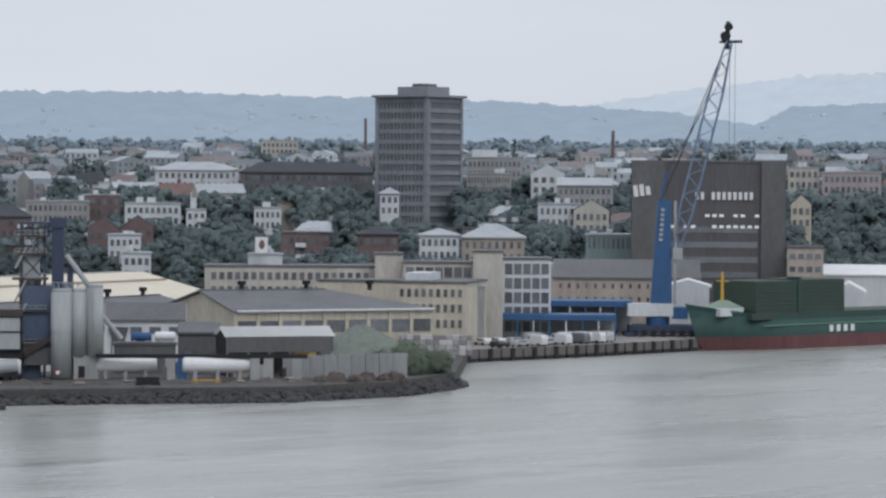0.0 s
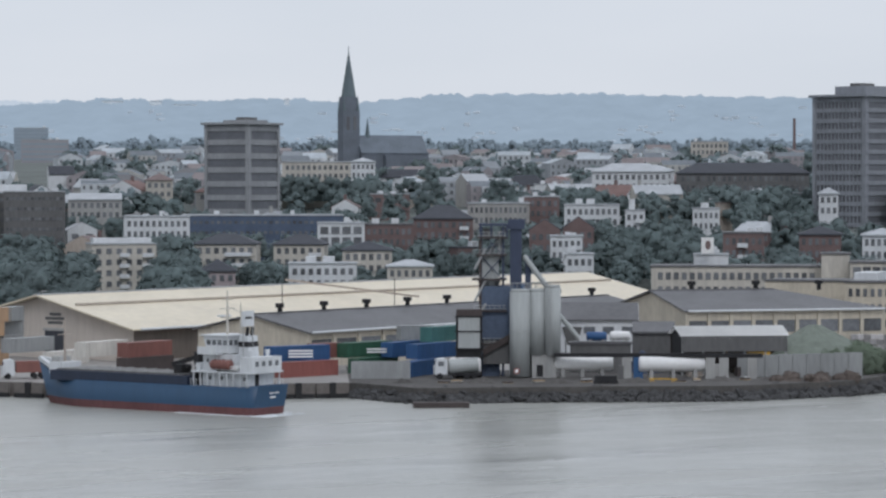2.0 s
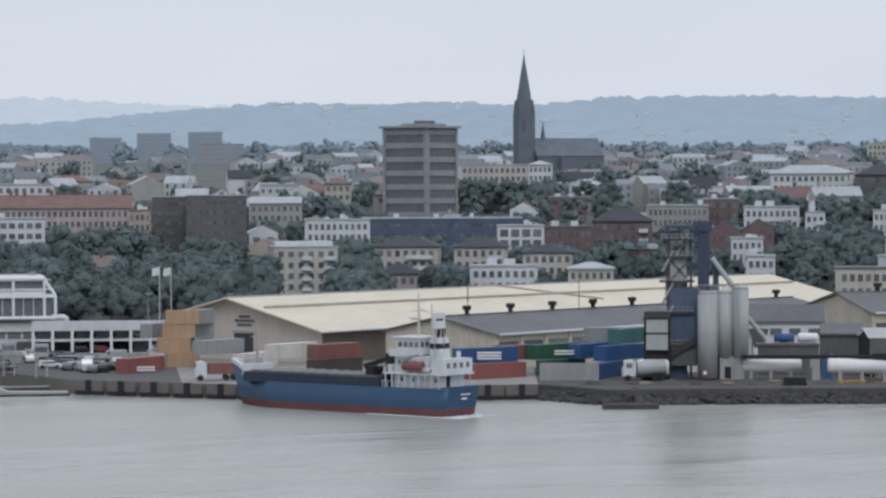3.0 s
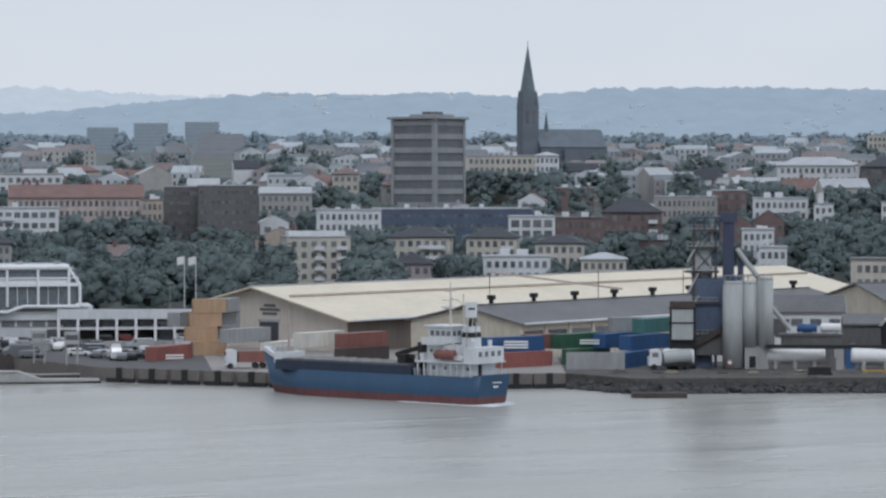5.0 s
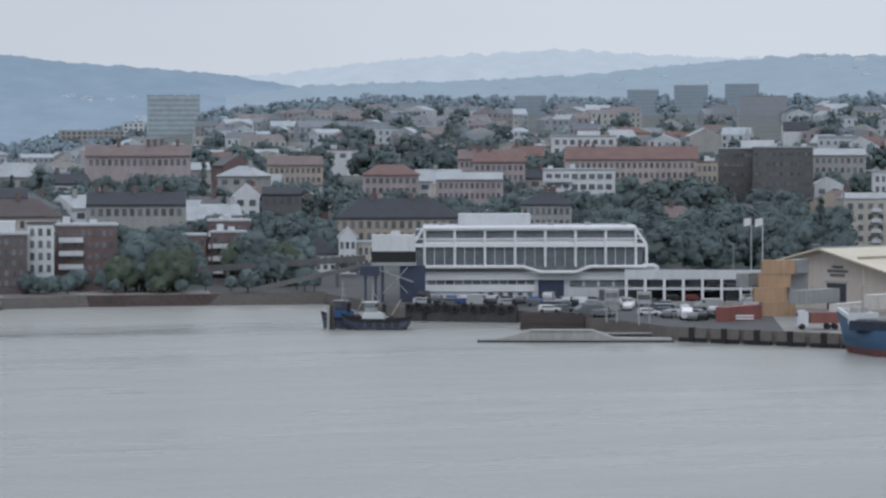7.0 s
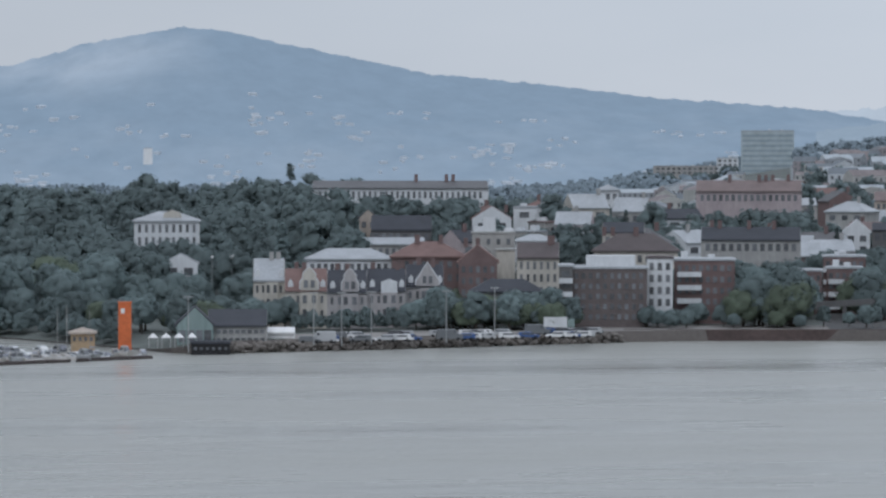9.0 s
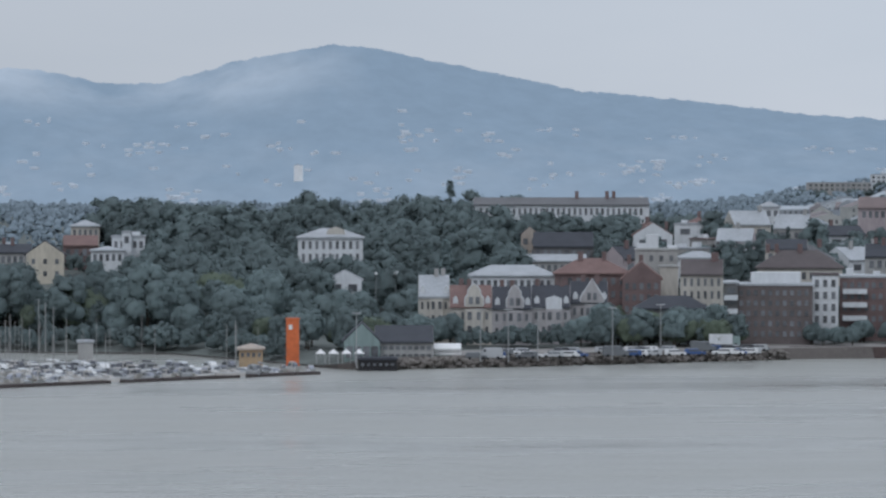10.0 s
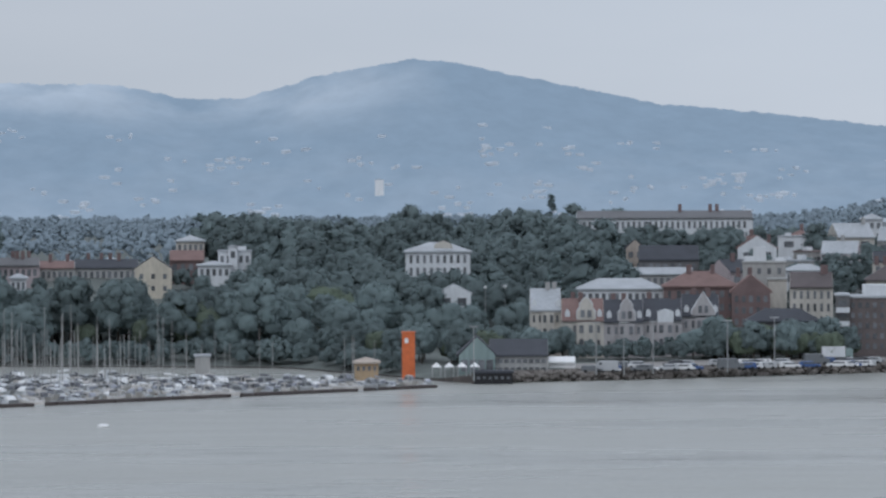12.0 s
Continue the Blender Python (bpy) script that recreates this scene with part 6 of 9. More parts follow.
part("hoist_leg", bx(-kw / 2 + 0.6, -kw / 2 + 1.1, -0.6, -0.1, -2.0, kh - 8.8), DBLUE, gang)
part("hoist_arm", bar((-kw / 2 + 1.6, -0.6, kh - 7.6), (kw / 2 - 0.5, -0.6, kh - 10.2), 0.18, 4), STEEL, gang)
part("machine_room", bx(kw / 2 - 3.4, kw / 2 + 2.2, 0.6, 4.0, -2.0, kh - 6.7), DBLUE, gang)
part("approach_ramp", bar((-kw / 2 - 26, 2, kh - 12), (-kw / 2, 2, kh - 6.4), 0.7, 4), DBLOCK, gang)
px_, py_, pz_, pw_, pt_ = (242, 576.6, 7.6, 29.5, -25)
deck = thing("parking_deck", TOQUAY @ at((px_, py_), 2.4, pt_), "white concrete parking deck beside the terminal", "parking deck")
ph = pz_ - 2.4
part("parapet", bx(-pw_ / 2, pw_ / 2, 0, 0.5, ph - 2.1, ph), WHITE, deck)
part("upper_slab", bx(-pw_ / 2, pw_ / 2, 0.5, 22, ph - 2.3, ph - 1.9), GREY, deck)
part("middle_slab", bx(-pw_ / 2, pw_ / 2, 0.1, 22, ph - 4.4, ph - 3.9), WHITE, deck)
part("back_wall", bx(-pw_ / 2, pw_ / 2, 12, 12.3, -2.2, ph - 2.3), DBLOCK, deck)
part("floor_slab", bx(-pw_ / 2, pw_ / 2, 0.3, 22, -2.2, -1.7), GREY, deck)
for i in range(8):
    part("column", bx(-pw_ / 2 + i * (pw_ - 0.6) / 7, -pw_ / 2 + i * (pw_ - 0.6) / 7 + 0.6, -0.1, 0.5, -2.2, ph - 2.1), wf, deck)
    if i < 7:
        x = -pw_ / 2 + (i + 0.15) * (pw_ - 0.6) / 7
        for z0, z1 in ((ph - 3.9, ph - 2.3),) + (((-1.7, ph - 4.4),) if i > 4 else ()):
            part("screen", bx(x + 0.5, x + 3.2, 3.0, 3.1, z0, z1), TGLASS, deck, "dark glazed screen")
for k, z in ((2, -1.7), (3, -1.7), (5, ph - 3.9), (6, -1.7)):
    q = TOQUAY @ at((px_, py_), 2.4, pt_) @ Vector((-pw_ / 2 + (k + 0.5) * pw_ / 7, 2.2, z))
    car((q.x, q.y), pt_, k % 6, z=q.z)
for i in range(9):
    q = TOQUAY @ at((px_, py_), 2.4, pt_) @ Vector(((i - 4) * 2.9, 6, ph - 1.9))
    car((q.x, q.y), pt_ + 90, rng.randrange(6), z=q.z)
# concrete barriers, fences and gear on the quay before the terminal
bar_ = thing("traffic_barrier", at((223, 531), 2.4, -25), "row of white concrete traffic barriers", "barrier")
for i in range(7):
    part("segment", extrude([(-10 + i * 2.9, -0.1), (-7.2 + i * 2.9, -0.1), (-7.2 + i * 2.9, 1.0), (-10 + i * 2.9, 1.0)], -0.3, 0.3), PALEC, bar_)
fence_ = thing("quay_fence", at((213, 520), 2.4, -25), "grey steel mesh fence on the quay", "fence")
for i in range(13):
    part("fence_post", bx(-18 + i * 3 - 0.06, -18 + i * 3 + 0.06, -0.06, 0.06, -0.1, 2.0), STEEL, fence_)
for z in (0.3, 1.0, 1.7):
    part("fence_rail", bar((-18, 0, z), (18, 0, z), 0.05, 4), STEEL, fence_)
for x, y, paint, lab in ((206, 512, DBLUE, "dark blue skip"), (199, 522, CGREY, "grey site box"), (228, 520, WHITE, "white site box"), (190, 530, RUST, "rusty skip")):
    sk = thing("skip", at((x, y), 2.4, -25 + x % 7), lab + " standing on the terminal quay", "skip", "skips on the quay")
    part("body", extrude([(-1.3, 0.1), (1.3, 0.1), (1.8, 1.7), (-1.8, 1.7)], -0.9, 0.9), paint, sk)
    part("rim", bx(-1.9, 1.9, -0.98, 0.98, 1.7, 1.85), STEEL, sk)
for i in range(26):
    k, row = (i % 13) / 12, i // 13
    car((173 + 29 * k + 4 * row, 557 - 20 * k + 11 * row), -35 + (90 if row else 0) + (i * 37) % 9, (1, 2, 5, 4, 1, 2)[i % 6], i % 9 == 4)
# cars waiting on the terminal quay
for i in range(70):
    k = rng.random()
    j = rng.random()
    x0, y0 = (164.6, 525.1)
    x1, y1 = (212.3, 476.2)
    cxy = (x0 + (x1 - x0) * k + 8 * j, y0 + (y1 - y0) * k + (16 if k < 0.5 else 60) * j)
    if math.hypot(*cxy) < lerp_table(SHORE, math.degrees(math.atan2(*cxy))) + 3.5:
        continue
    car(cxy, pt_ + rng.choice((0, 90, 180)) + rng.uniform(-4, 4), rng.choice((0, 1, 1, 2, 2, 5, 5, 5, 1)), rng.random() < 0.1)
for q in ((186, 491.9), (188.6, 483.2)):
    b = thing("check_booth", at(q, 2.4, -24), "small ticket booth on tall posts", "booth")
    part("cabin", bx(-1.3, 1.3, -1, 1, 3.6, 5.8), STEEL, b)
    part("cabin_window", bx(-1.1, 1.1, -1.05, 1.05, 4.4, 5.3), GLASS, b)
    for x in (-1.1, 0.8):
        part("post", bx(x, x + 0.3, -0.2, 0.2, -0.2, 3.7), STEEL, b)
for q in ((235.8, 535.4, 11.2), (237, 532.6, 11.3)):
    fp = thing("flagpole", at(q, 2.4), "tall flagpole with a small white flag", "flagpole", "harbour flagpoles")
    part("pole", bar((0, 0, 0), (0, 0, 17.6), 0.12, 6, 0.07), WHITE, fp)
    bm = bmesh.new()
    pts = [(0.1 + 0.3 * i, 0.15 * math.sin(i * 1.4)) for i in range(6)]
    for s in (0,):
        lo_ = [bm.verts.new((-a, b, 16.0 - 0.06 * i)) for i, (a, b) in enumerate(pts)]
        hi_ = [bm.verts.new((-a, b, 17.5 - 0.04 * i)) for i, (a, b) in enumerate(pts)]
        for i in range(5):
            bm.faces.new((lo_[i], lo_[i + 1], hi_[i + 1], hi_[i]))
    bmesh.ops.solidify(bm, geom=bm.faces[:], thickness=0.03)
    part("flag", bm, TARP, fp)
# dark sea wall in front of the terminal, with tyres hung on it
w0, w1 = Vector((164.8, 545.1)), Vector((182.8, 530.9))
sea = thing("sea_wall", at(w0, 0, along(w0, w1)), "dark stained sea wall hung with tyres", "sea wall", kind="structure")
wlen = (w1 - w0).length
part("wall", bx(0, wlen, -0.3, 0.7, -1, 3.4), mat("dark_sea_wall", (0.06, 0.058, 0.06), 0.85, scale=0.6, var=0.45, streak=3), sea)
bm = bmesh.new()
bmesh.ops.create_circle(bm, segments=12, radius=0.75)
bmesh.ops.create_circle(bm, segments=12, radius=0.4)
bmesh.ops.bridge_loops(bm, edges=bm.edges[:])
bmesh.ops.solidify(bm, geom=bm.faces[:], thickness=0.4)
tyre = mesh_of("tyre", bm, BLACK)
for i in range(int(wlen / 1.9)):
    part("tyre", tyre, None, sea).matrix_basis = pose(1 + i * 1.9, -0.45, 2.7 + 0.3 * math.sin(i * 2.3), 90)
# floating pontoons and the brown barge
pn = thing("floating_breakwater", at((172.2, 476.3), 0, -22), "low grey floating concrete breakwater", "pontoon")
bm = extrude([(-17, -0.4), (17, -0.4), (17, 0.6), (7, 0.7), (3, 2.1), (-8, 2.1), (-13, 0.7), (-17, 0.4)], -2.2, 2.2)
part("float", bm, GREY, pn)
part("edge_beam", bar((-8, -2.3, 2.1), (3, -2.3, 2.1), 0.2, 5), GREY, pn)
# black band that darkens the float's edge at the waterline
part("waterline_fender", bx(-17.3, 17.3, -2.5, 2.5, -0.4, 0.3), BLACK, pn, "black edge band at the waterline")
pn2 = thing("floating_breakwater", at((187.1, 482.9), 0, -16), "dark wet floating jetty", "pontoon")
part("float", bx(-14, 14, -1.6, 1.6, -0.4, 0.7), RUST, pn2)
part("edge_beam", bx(-14, 14, -1.7, -1.5, 0.7, 1.0), GREY, pn2)
bg = thing("work_barge", at((181.8, 510.3), 0, -20), "rusty brown work barge with low walls", "barge")
part("hull", bx(-6, 6, -2.5, 2.5, -0.5, 1.2), RUST, bg)
part("bulwark", bx(-6, 6, -2.6, -2.4, 1.2, 2.9), RUST, bg)
part("bulwark", bx(-6, 6, 2.4, 2.6, 1.2, 2.9), RUST, bg)
part("cargo", bx(-5.2, 4.8, -2.2, 2.2, 1.2, 2.4), EARTH, bg)
# the two tugs
for q, tn, ln, m1, lab in (((155.5, 519.0), 152, 11.5, HULLDARK, "dark tug with white wheelhouse moored at the quay"), ((149.5, 525.0), 128, 9.5, DBLUE, "dark blue tug moored at the quay end")):
    tg = thing("tug", at(q, 0, tn), lab, "boat")
    dark = m1 is HULLDARK
    hull(tg, ln, 4.4, 1.5, 0.6, (RUST, m1, BLACK), 1.0, red=0.2)
    part("cabin", extrude([(ln * 0.34, 1.5), (ln * 0.72, 1.5), (ln * 0.68, 3.3), (ln * 0.36, 3.3)], -1.4, 1.4), WHITE if dark else BLUE, tg)
    part("wheelhouse", extrude([(ln * 0.48, 3.3), (ln * 0.66, 3.3), (ln * 0.68, 5.1), (ln * 0.5, 5.1)], -1.1, 1.1), CGREY if dark else DBLUE, tg)
    part("window_strip", bx(ln * 0.485, ln * 0.675, -1.14, 1.14, 4.1, 4.8), GLASS, tg)
    part("wheelhouse_roof", bx(ln * 0.46, ln * 0.7, -1.3, 1.3, 5.1, 5.25), WHITE if dark else STEEL, tg)
    bm = bar((ln * 0.55, 0, 5.2), (ln * 0.53, 0, 9.0), 0.12, 5, 0.06)
    beam(bm, (ln * 0.54, -0.9, 7.4), (ln * 0.54, 0.9, 7.4), 0.06, 4)
    beam(bm, (ln * 0.34, 0.5, 3.3), (ln * 0.53, 0, 7.2), 0.06, 4)
    part("mast", bm, STEEL, tg)
    part("funnel", bar((ln * 0.36, 0.6, 3.2), (ln * 0.34, 0.6, 4.9), 0.4, 8), BLACK, tg)
    part("towing_winch", bar((ln * 0.22, -0.9, 2.1), (ln * 0.22, 0.9, 2.1), 0.6, 10), RUST, tg)
    part("derrick", bar((ln * 0.30, -0.5, 1.5), (ln * 0.08, -0.5, 5.6), 0.14, 5), OCHRE if dark else STEEL, tg)
    for i in range(5):
        for y in (-2.25, 2.25):
            part("fender_tyre", tyre, None, tg).matrix_basis = pose(ln * (0.12 + 0.15 * i), y, 1.2, 90) @ Matrix.Diagonal((0.75, 0.75, 0.75, 1))
dp = thing("mooring_dolphin", at((142.4, 524.4), 0), "dark timber mooring dolphin", "dolphin")
for i in range(3):
    part("pile", bar((i * 0.5 - 0.5, (i % 2) * 0.5, -1), (i * 0.4 - 0.4, (i % 2) * 0.3, 4.6), 0.28, 8), RUST if i else STEEL, dp)
quay_wall([(165.3, 544.9), (182.7, 532.9)], "dark fender wall below the terminal")


# ---------------------------------------------------------------- towers and landmarks of the town
def office_tower(c, z0, zt, side_a, side_b, turn, floors, spandrel, band, label, mullions=0, pent=4.0, seed=0):
    """A tower seen across its corner; c is that corner. Each storey has a window band and a concrete spandrel on both faces."""
    t = thing("office_tower", pose(c[0], c[1], z0, 0, 0, turn), label, "tower block")
    h = zt - z0
    SEEN.append((math.atan2(c[0] + 25, c[1]), 14 / math.hypot(c[0] + 25, c[1]), math.hypot(c[0] + 25, c[1]), (z0 + 0.22 * h - 35) / math.hypot(c[0] + 25, c[1])))
    FOOT.append((c[0], c[1] + 14, 22))
    part("core", bx(-side_a + 0.5, -0.5, 0.5, side_b - 0.5, -3, h - 0.2), GLASS, t)
    fh = h / floors
    for i in range(floors):
        z = i * fh
        part("storey_band", bx(-side_a + 0.1, -0.1, 0.1, side_b - 0.1, z + fh * 0.55, z + fh * 0.95), spandrel, t)
        part("window_band", bx(-side_a + 0.4, -0.4, 0.4, side_b - 0.4, z + fh * 0.95, z + fh * 1.55 if i < floors - 1 else h), band, t)
    part("corner_pier", bx(-1.3, 0.25, -0.25, 1.3, -3, h + 0.3), spandrel, t, "pale concrete corner pier")
    part("corner_pier", bx(-side_a - 0.2, -side_a + 0.9, -0.2, 0.9, -3, h), spandrel, t)
    part("corner_pier", bx(-0.9, 0.2, side_b - 0.9, side_b + 0.2, -3, h), spandrel, t)
    for i in range(mullions):
        x = -side_a + 1.2 + i * (side_a - 3) / (mullions - 1)
        part("mullion", bx(x - 0.14, x + 0.14, -0.02, 0.5, 0, h), spandrel, t)
    part("roof_slab", bx(-side_a - 1.1, 1.1, -1.1, side_b + 1.1, h + 0.1, h + 0.9), spandrel, t)
    part("penthouse", bx(-side_a * 0.72, -side_a * 0.12, side_b * 0.2, side_b * 0.8, h + 0.9, h + pent), spandrel, t)
    part("plant_housing", bx(-side_a * 0.5, -side_a * 0.3, side_b * 0.3, side_b * 0.7, h + pent, h + pent + 1.0), DBLOCK, t)
    return t


def yaw_of(p):
    return -math.degrees(math.atan2(p[0] + 25, p[1]))


tw = (618.8, 701, 63.6)
office_tower(tw, 14, tw[2], 20.5, 19, yaw_of(tw) - 35, 15, TOWERC, TOWERB, "tall brown-grey concrete office tower", 13, 3.6)
tb = (506.1, 895.4, 57)
office_tower(tb, 18, tb[2], 19.0, 18.5, yaw_of(tb) - 35, 8, mat("grey_panel_concrete", (0.29, 0.30, 0.312), 0.85, streak=4), TOWERB, "pale concrete office tower with dark window bands", 0, 1.8)

# the church with its pointed spire
cx, cy, cz = (693.2, 1130.7, 95.2)
church = thing("church", pose(cx, cy, 38, 0, 0, yaw_of((cx, cy)) + 20), "dark stone church with tall green spire", "church")
# blue-grey base colours of stone, copper and nave slate hold the distance haze
CH = mat("hazed_church_stone", (0.145, 0.165, 0.195), 0.9)
CS = mat("hazed_copper_spire", (0.12, 0.155, 0.17), 0.7)
ch = cz - 38
part("tower_shaft", bx(-3.9, 3.9, -3.9, 3.9, -4, ch * 0.55), CH, church)
part("belfry", bx(-3.2, 3.2, -3.2, 3.2, ch * 0.55, ch * 0.66), CH, church)
bm = bmesh.new()
bmesh.ops.create_cone(bm, cap_ends=True, segments=8, radius1=3.4, radius2=0.12, depth=ch * 0.36, matrix=pose(0, 0, ch * 0.66 + ch * 0.18, 0, 0, 22.5))
part("spire", bm, CS, church, "pointed green copper spire")
part("finial", bar((0, 0, ch * 0.98), (0, 0, ch * 1.06), 0.15, 5), CS, church)
for a in (-1, 1):
    for b in (-1, 1):
        bm = bmesh.new()
        bmesh.ops.create_cone(bm, cap_ends=True, segments=6, radius1=0.9, radius2=0.05, depth=7, matrix=pose(a * 3.2, b * 3.2, ch * 0.55 + 3.4))
        part("pinnacle", bm, CS, church)
part("nave", bx(3.9, 36, -7, 7, -4, ch * 0.22), CH, church)
r = part("nave_roof", roof_mesh("cross", 14, 32, 8, 0.4), mat("hazed_church_slate", (0.14, 0.165, 0.195), 0.8), church)
r.matrix_basis = pose(35.5, 0, ch * 0.22 + 0.02, 0, 0, 90)
bm = bmesh.new()
bmesh.ops.create_cone(bm, cap_ends=True, segments=8, radius1=1.3, radius2=0.06, depth=9, matrix=pose(9, 0, ch * 0.22 + 11.5))
beam(bm, (9, 0, ch * 0.22), (9, 0, ch * 0.22 + 7), 1.2, 8)
part("ridge_turret", bm, CS, church, "slim copper ridge turret")
part("transept", bx(14, 22, -11, 11, -4, ch * 0.2), CH, church)
win = mesh_of("louvre", bx(-0.7, 0.7, -0.1, 0.1, 0, 6), GLASS)
for a in (-1.6, 1.6):
    o = part("belfry_louvre", win, None, church)
    o.location = (a, -3.95, ch * 0.40)
    o = part("belfry_louvre", win, None, church)
    o.matrix_basis = pose(3.95, a, ch * 0.40, 0, 0, 90)
FOOT.append((cx + 10, cy, 40))
SEEN.append((math.atan2(cx + 25, cy), 0.008, 1333, 0.0075))

B = building
# blocks round the tall tower
B("office_block", (661.7, 716, 44.8, 18.5, -42.7), 20, 16, GREY, METALROOF, "grey stepped office block beside the tower", "office", cols=12, rows=4, boxes=((-0.8, 0.1, 2.5),))
B("office_block", (646.8, 702.5, 39.5, 14.5, -42.6), 12, 14, PALEC, METALROOF, "low pale office wing with small windows", "office", cols=14, rows=3)
B("long_block", (630.4, 775.9, 39.9, 44.9, -39.1), 16, 16, DBLOCK, SLATE, "long dark brick block with dark roof", "building", "hip", 3.5, 24, 3, boxes=())
B("villa", (606.6, 807.4, 40.5, 26.3, -36.9), 16, 18, WHITE, METALROOF, "large white building with pale metal roof", "building", "hip", 2.8, 12, 3)
B("pavilion", (573.9, 667.1, 33.2, 5.7, -40.7), 8, 10, WHITE, METALROOF, "small white pavilion with pyramid roof", "pavilion", "hip", 1.8, 3, 2)
B("apartment_house", (510.2, 552.4, 22.4, 16, -42.7), 16, 5, OCHRE, METALROOF, "ochre apartment house with grey mansard roof", "house", "hip", 3.4, 8, 2, fill=(0.4, 0.55))
B("apartment_house", (490.8, 575, 23, 10.7, -40.5), 14, 5, BRICK, SLATE, "red brick apartment house", "house", "hip", 2.0, 6, 3)
B("apartment_house", (497.3, 558.7, 23, 10, -41.7), 12, 5, WHITE, METALROOF, "white villa with grey metal roof", "house", "hip", 1.6, 6, 3, boxes=())
B("apartment_house", (478.3, 590.6, 23, 10.6, -39), 14, 5, BRICK, TARROOF, "brown brick flats with white balconies", "flats", cols=6, rows=4, balconies=((-0.3, 0.2, 4),))
B("brick_block", (572, 515.4, 16.8, 12.5, -48), 14, 4, DBLOCK, TARROOF, "dark brick block behind the factory", "building", cols=8, rows=3)
B("house", (590.6, 611.2, 30.3, 12.7, -44), 12, 8, WHITE, METALROOF, "white house with flat metal roof", "house", cols=7, rows=3)
B("house", (591.5, 599.2, 28.8, 10, -44.6), 12, 8, CREAM, SLATE, "cream house with dark roof", "house", "cross", 3.0, 5, 3)
B("house", (644.8, 656.2, 36, 17.6, -44.5), 14, 12, GREY, METALROOF, "long grey house with metal roof", "house", "gable", 2.4, 10, 3)
B("house", (657.3, 685.9, 39.6, 10.9, -43.8), 12, 14, WHITE, METALROOF, "white gabled house", "house", "cross", 3.0, 4, 2)
B("house", (670.5, 680.1, 43, 2.9, -44.6), 6, 14, WHITE, METALROOF, "slim white stair tower", "house")
B("house", (680.1, 597.1, 41.6, 9.4, -48.7), 12, 10, CREAM, METALROOF, "cream apartment house behind trees", "flats", cols=5, rows=4)
B("house", (685.7, 582.9, 40.2, 17.8, -49.6), 14, 10, PINK, METALROOF, "pink apartment row behind trees", "flats", cols=10, rows=4, boxes=((-0.9, -0.2, 1.5),))
B("house", (615.8, 541.5, 31, 5.6, -48.7), 9, 6, YELLOW, SLATE, "small yellow house among trees", "house", "cross", 2.6, 3, 2)
B("flats", (935.2, 1172.8, 58, 18.9, -38.6), 14, 38, CREAM, METALROOF, "cream flats on the far slope", "flats", cols=8, rows=3)
# the belt between the silos and the tower
B("apartment_house", (488, 745.4, 25.6, 18.1, -33.8), 16, 8, BRICK, SLATE, "red brick house with broad dark roof", "flats", "hip", 4.0, 8, 3, balconies=((0.55, 0.85, 3),))
B("apartment_house", (485.4, 688.8, 22.7, 8.9, -35.7), 12, 6, BRICK, SLATE, "red brick gabled terrace house", "house", "cross", 3.2, 4, 3)
B("apartment_house", (494.4, 684.7, 23.2, 8.9, -36.4), 12, 6, BRICK, SLATE, "red brick gabled terrace house", "house", "cross", 3.4, 4, 3)
B("flats", (472.8, 660.9, 21.3, 8.9, -36.2), 10, 5, WHITE, METALROOF, "white flats with stepped balconies", "flats", cols=5, rows=3, balconies=((0.3, 0.9, 3),))
B("flats", (452.1, 626.5, 17.2, 7.4, -36.4), 10, 4, WHITE, METALROOF, "white corner house", "house", cols=4, rows=3)
B("flats", (529.1, 725, 29.5, 16.9, -36.6), 12, 10, WHITE, METALROOF, "white flats with roof terraces", "flats", cols=9, rows=3, boxes=((-0.6, -0.35, 1.6), (-0.2, 0.1, 1.6)))
B("flats", (536.6, 713.1, 27.8, 6, -37.5), 10, 10, WHITE, METALROOF, "white stepped flats", "flats", cols=3, rows=3, boxes=((-0.6, 0.0, 3.2),), balconies=((0.0, 1.3, 2),))
B("flats", (553.5, 699.8, 28.4, 8.2, -38.8), 10, 10, WHITE, METALROOF, "white stepped house among trees", "house", cols=5, rows=2, boxes=((-0.4, 0.2, 1.5),))
B("flats", (531.1, 754.5, 31.9, 11.4, -35.6), 12, 12, BRICK, METALROOF, "red brick house with flat roof", "flats", cols=6, rows=3)
B("flats", (514.4, 754, 29.9, 19.3, -34.8), 12, 12, PALEC, METALROOF, "long pale terrace of flats", "flats", cols=12, rows=2)
B("blue_block", (454.8, 797.6, 26.1, 50.5, -30.2), 16, 9, BLUEFACADE, METALROOF, "long blue-clad block with flat roof and skylights", "building", cols=26, rows=2, fill=(0.6, 0.3), frame_mat=BLUEFACADE, boxes=((-0.6, -0.54, 1.2), (-0.1, -0.04, 1.2), (0.35, 0.4, 1.2)))
B("flats", (448.2, 740.1, 24.3, 13.9, -31.8), 12, 8, WHITE, METALROOF, "white modern flats with deep loggias", "flats", cols=4, rows=2, fill=(0.75, 0.7))
B("flats", (464.5, 739.3, 23.8, 14.7, -32.7), 12, 8, BRICK, TARROOF, "brick flats with roof gardens", "flats", cols=8, rows=2, boxes=((-0.7, -0.4, 1.5), (0.1, 0.4, 1.5)))
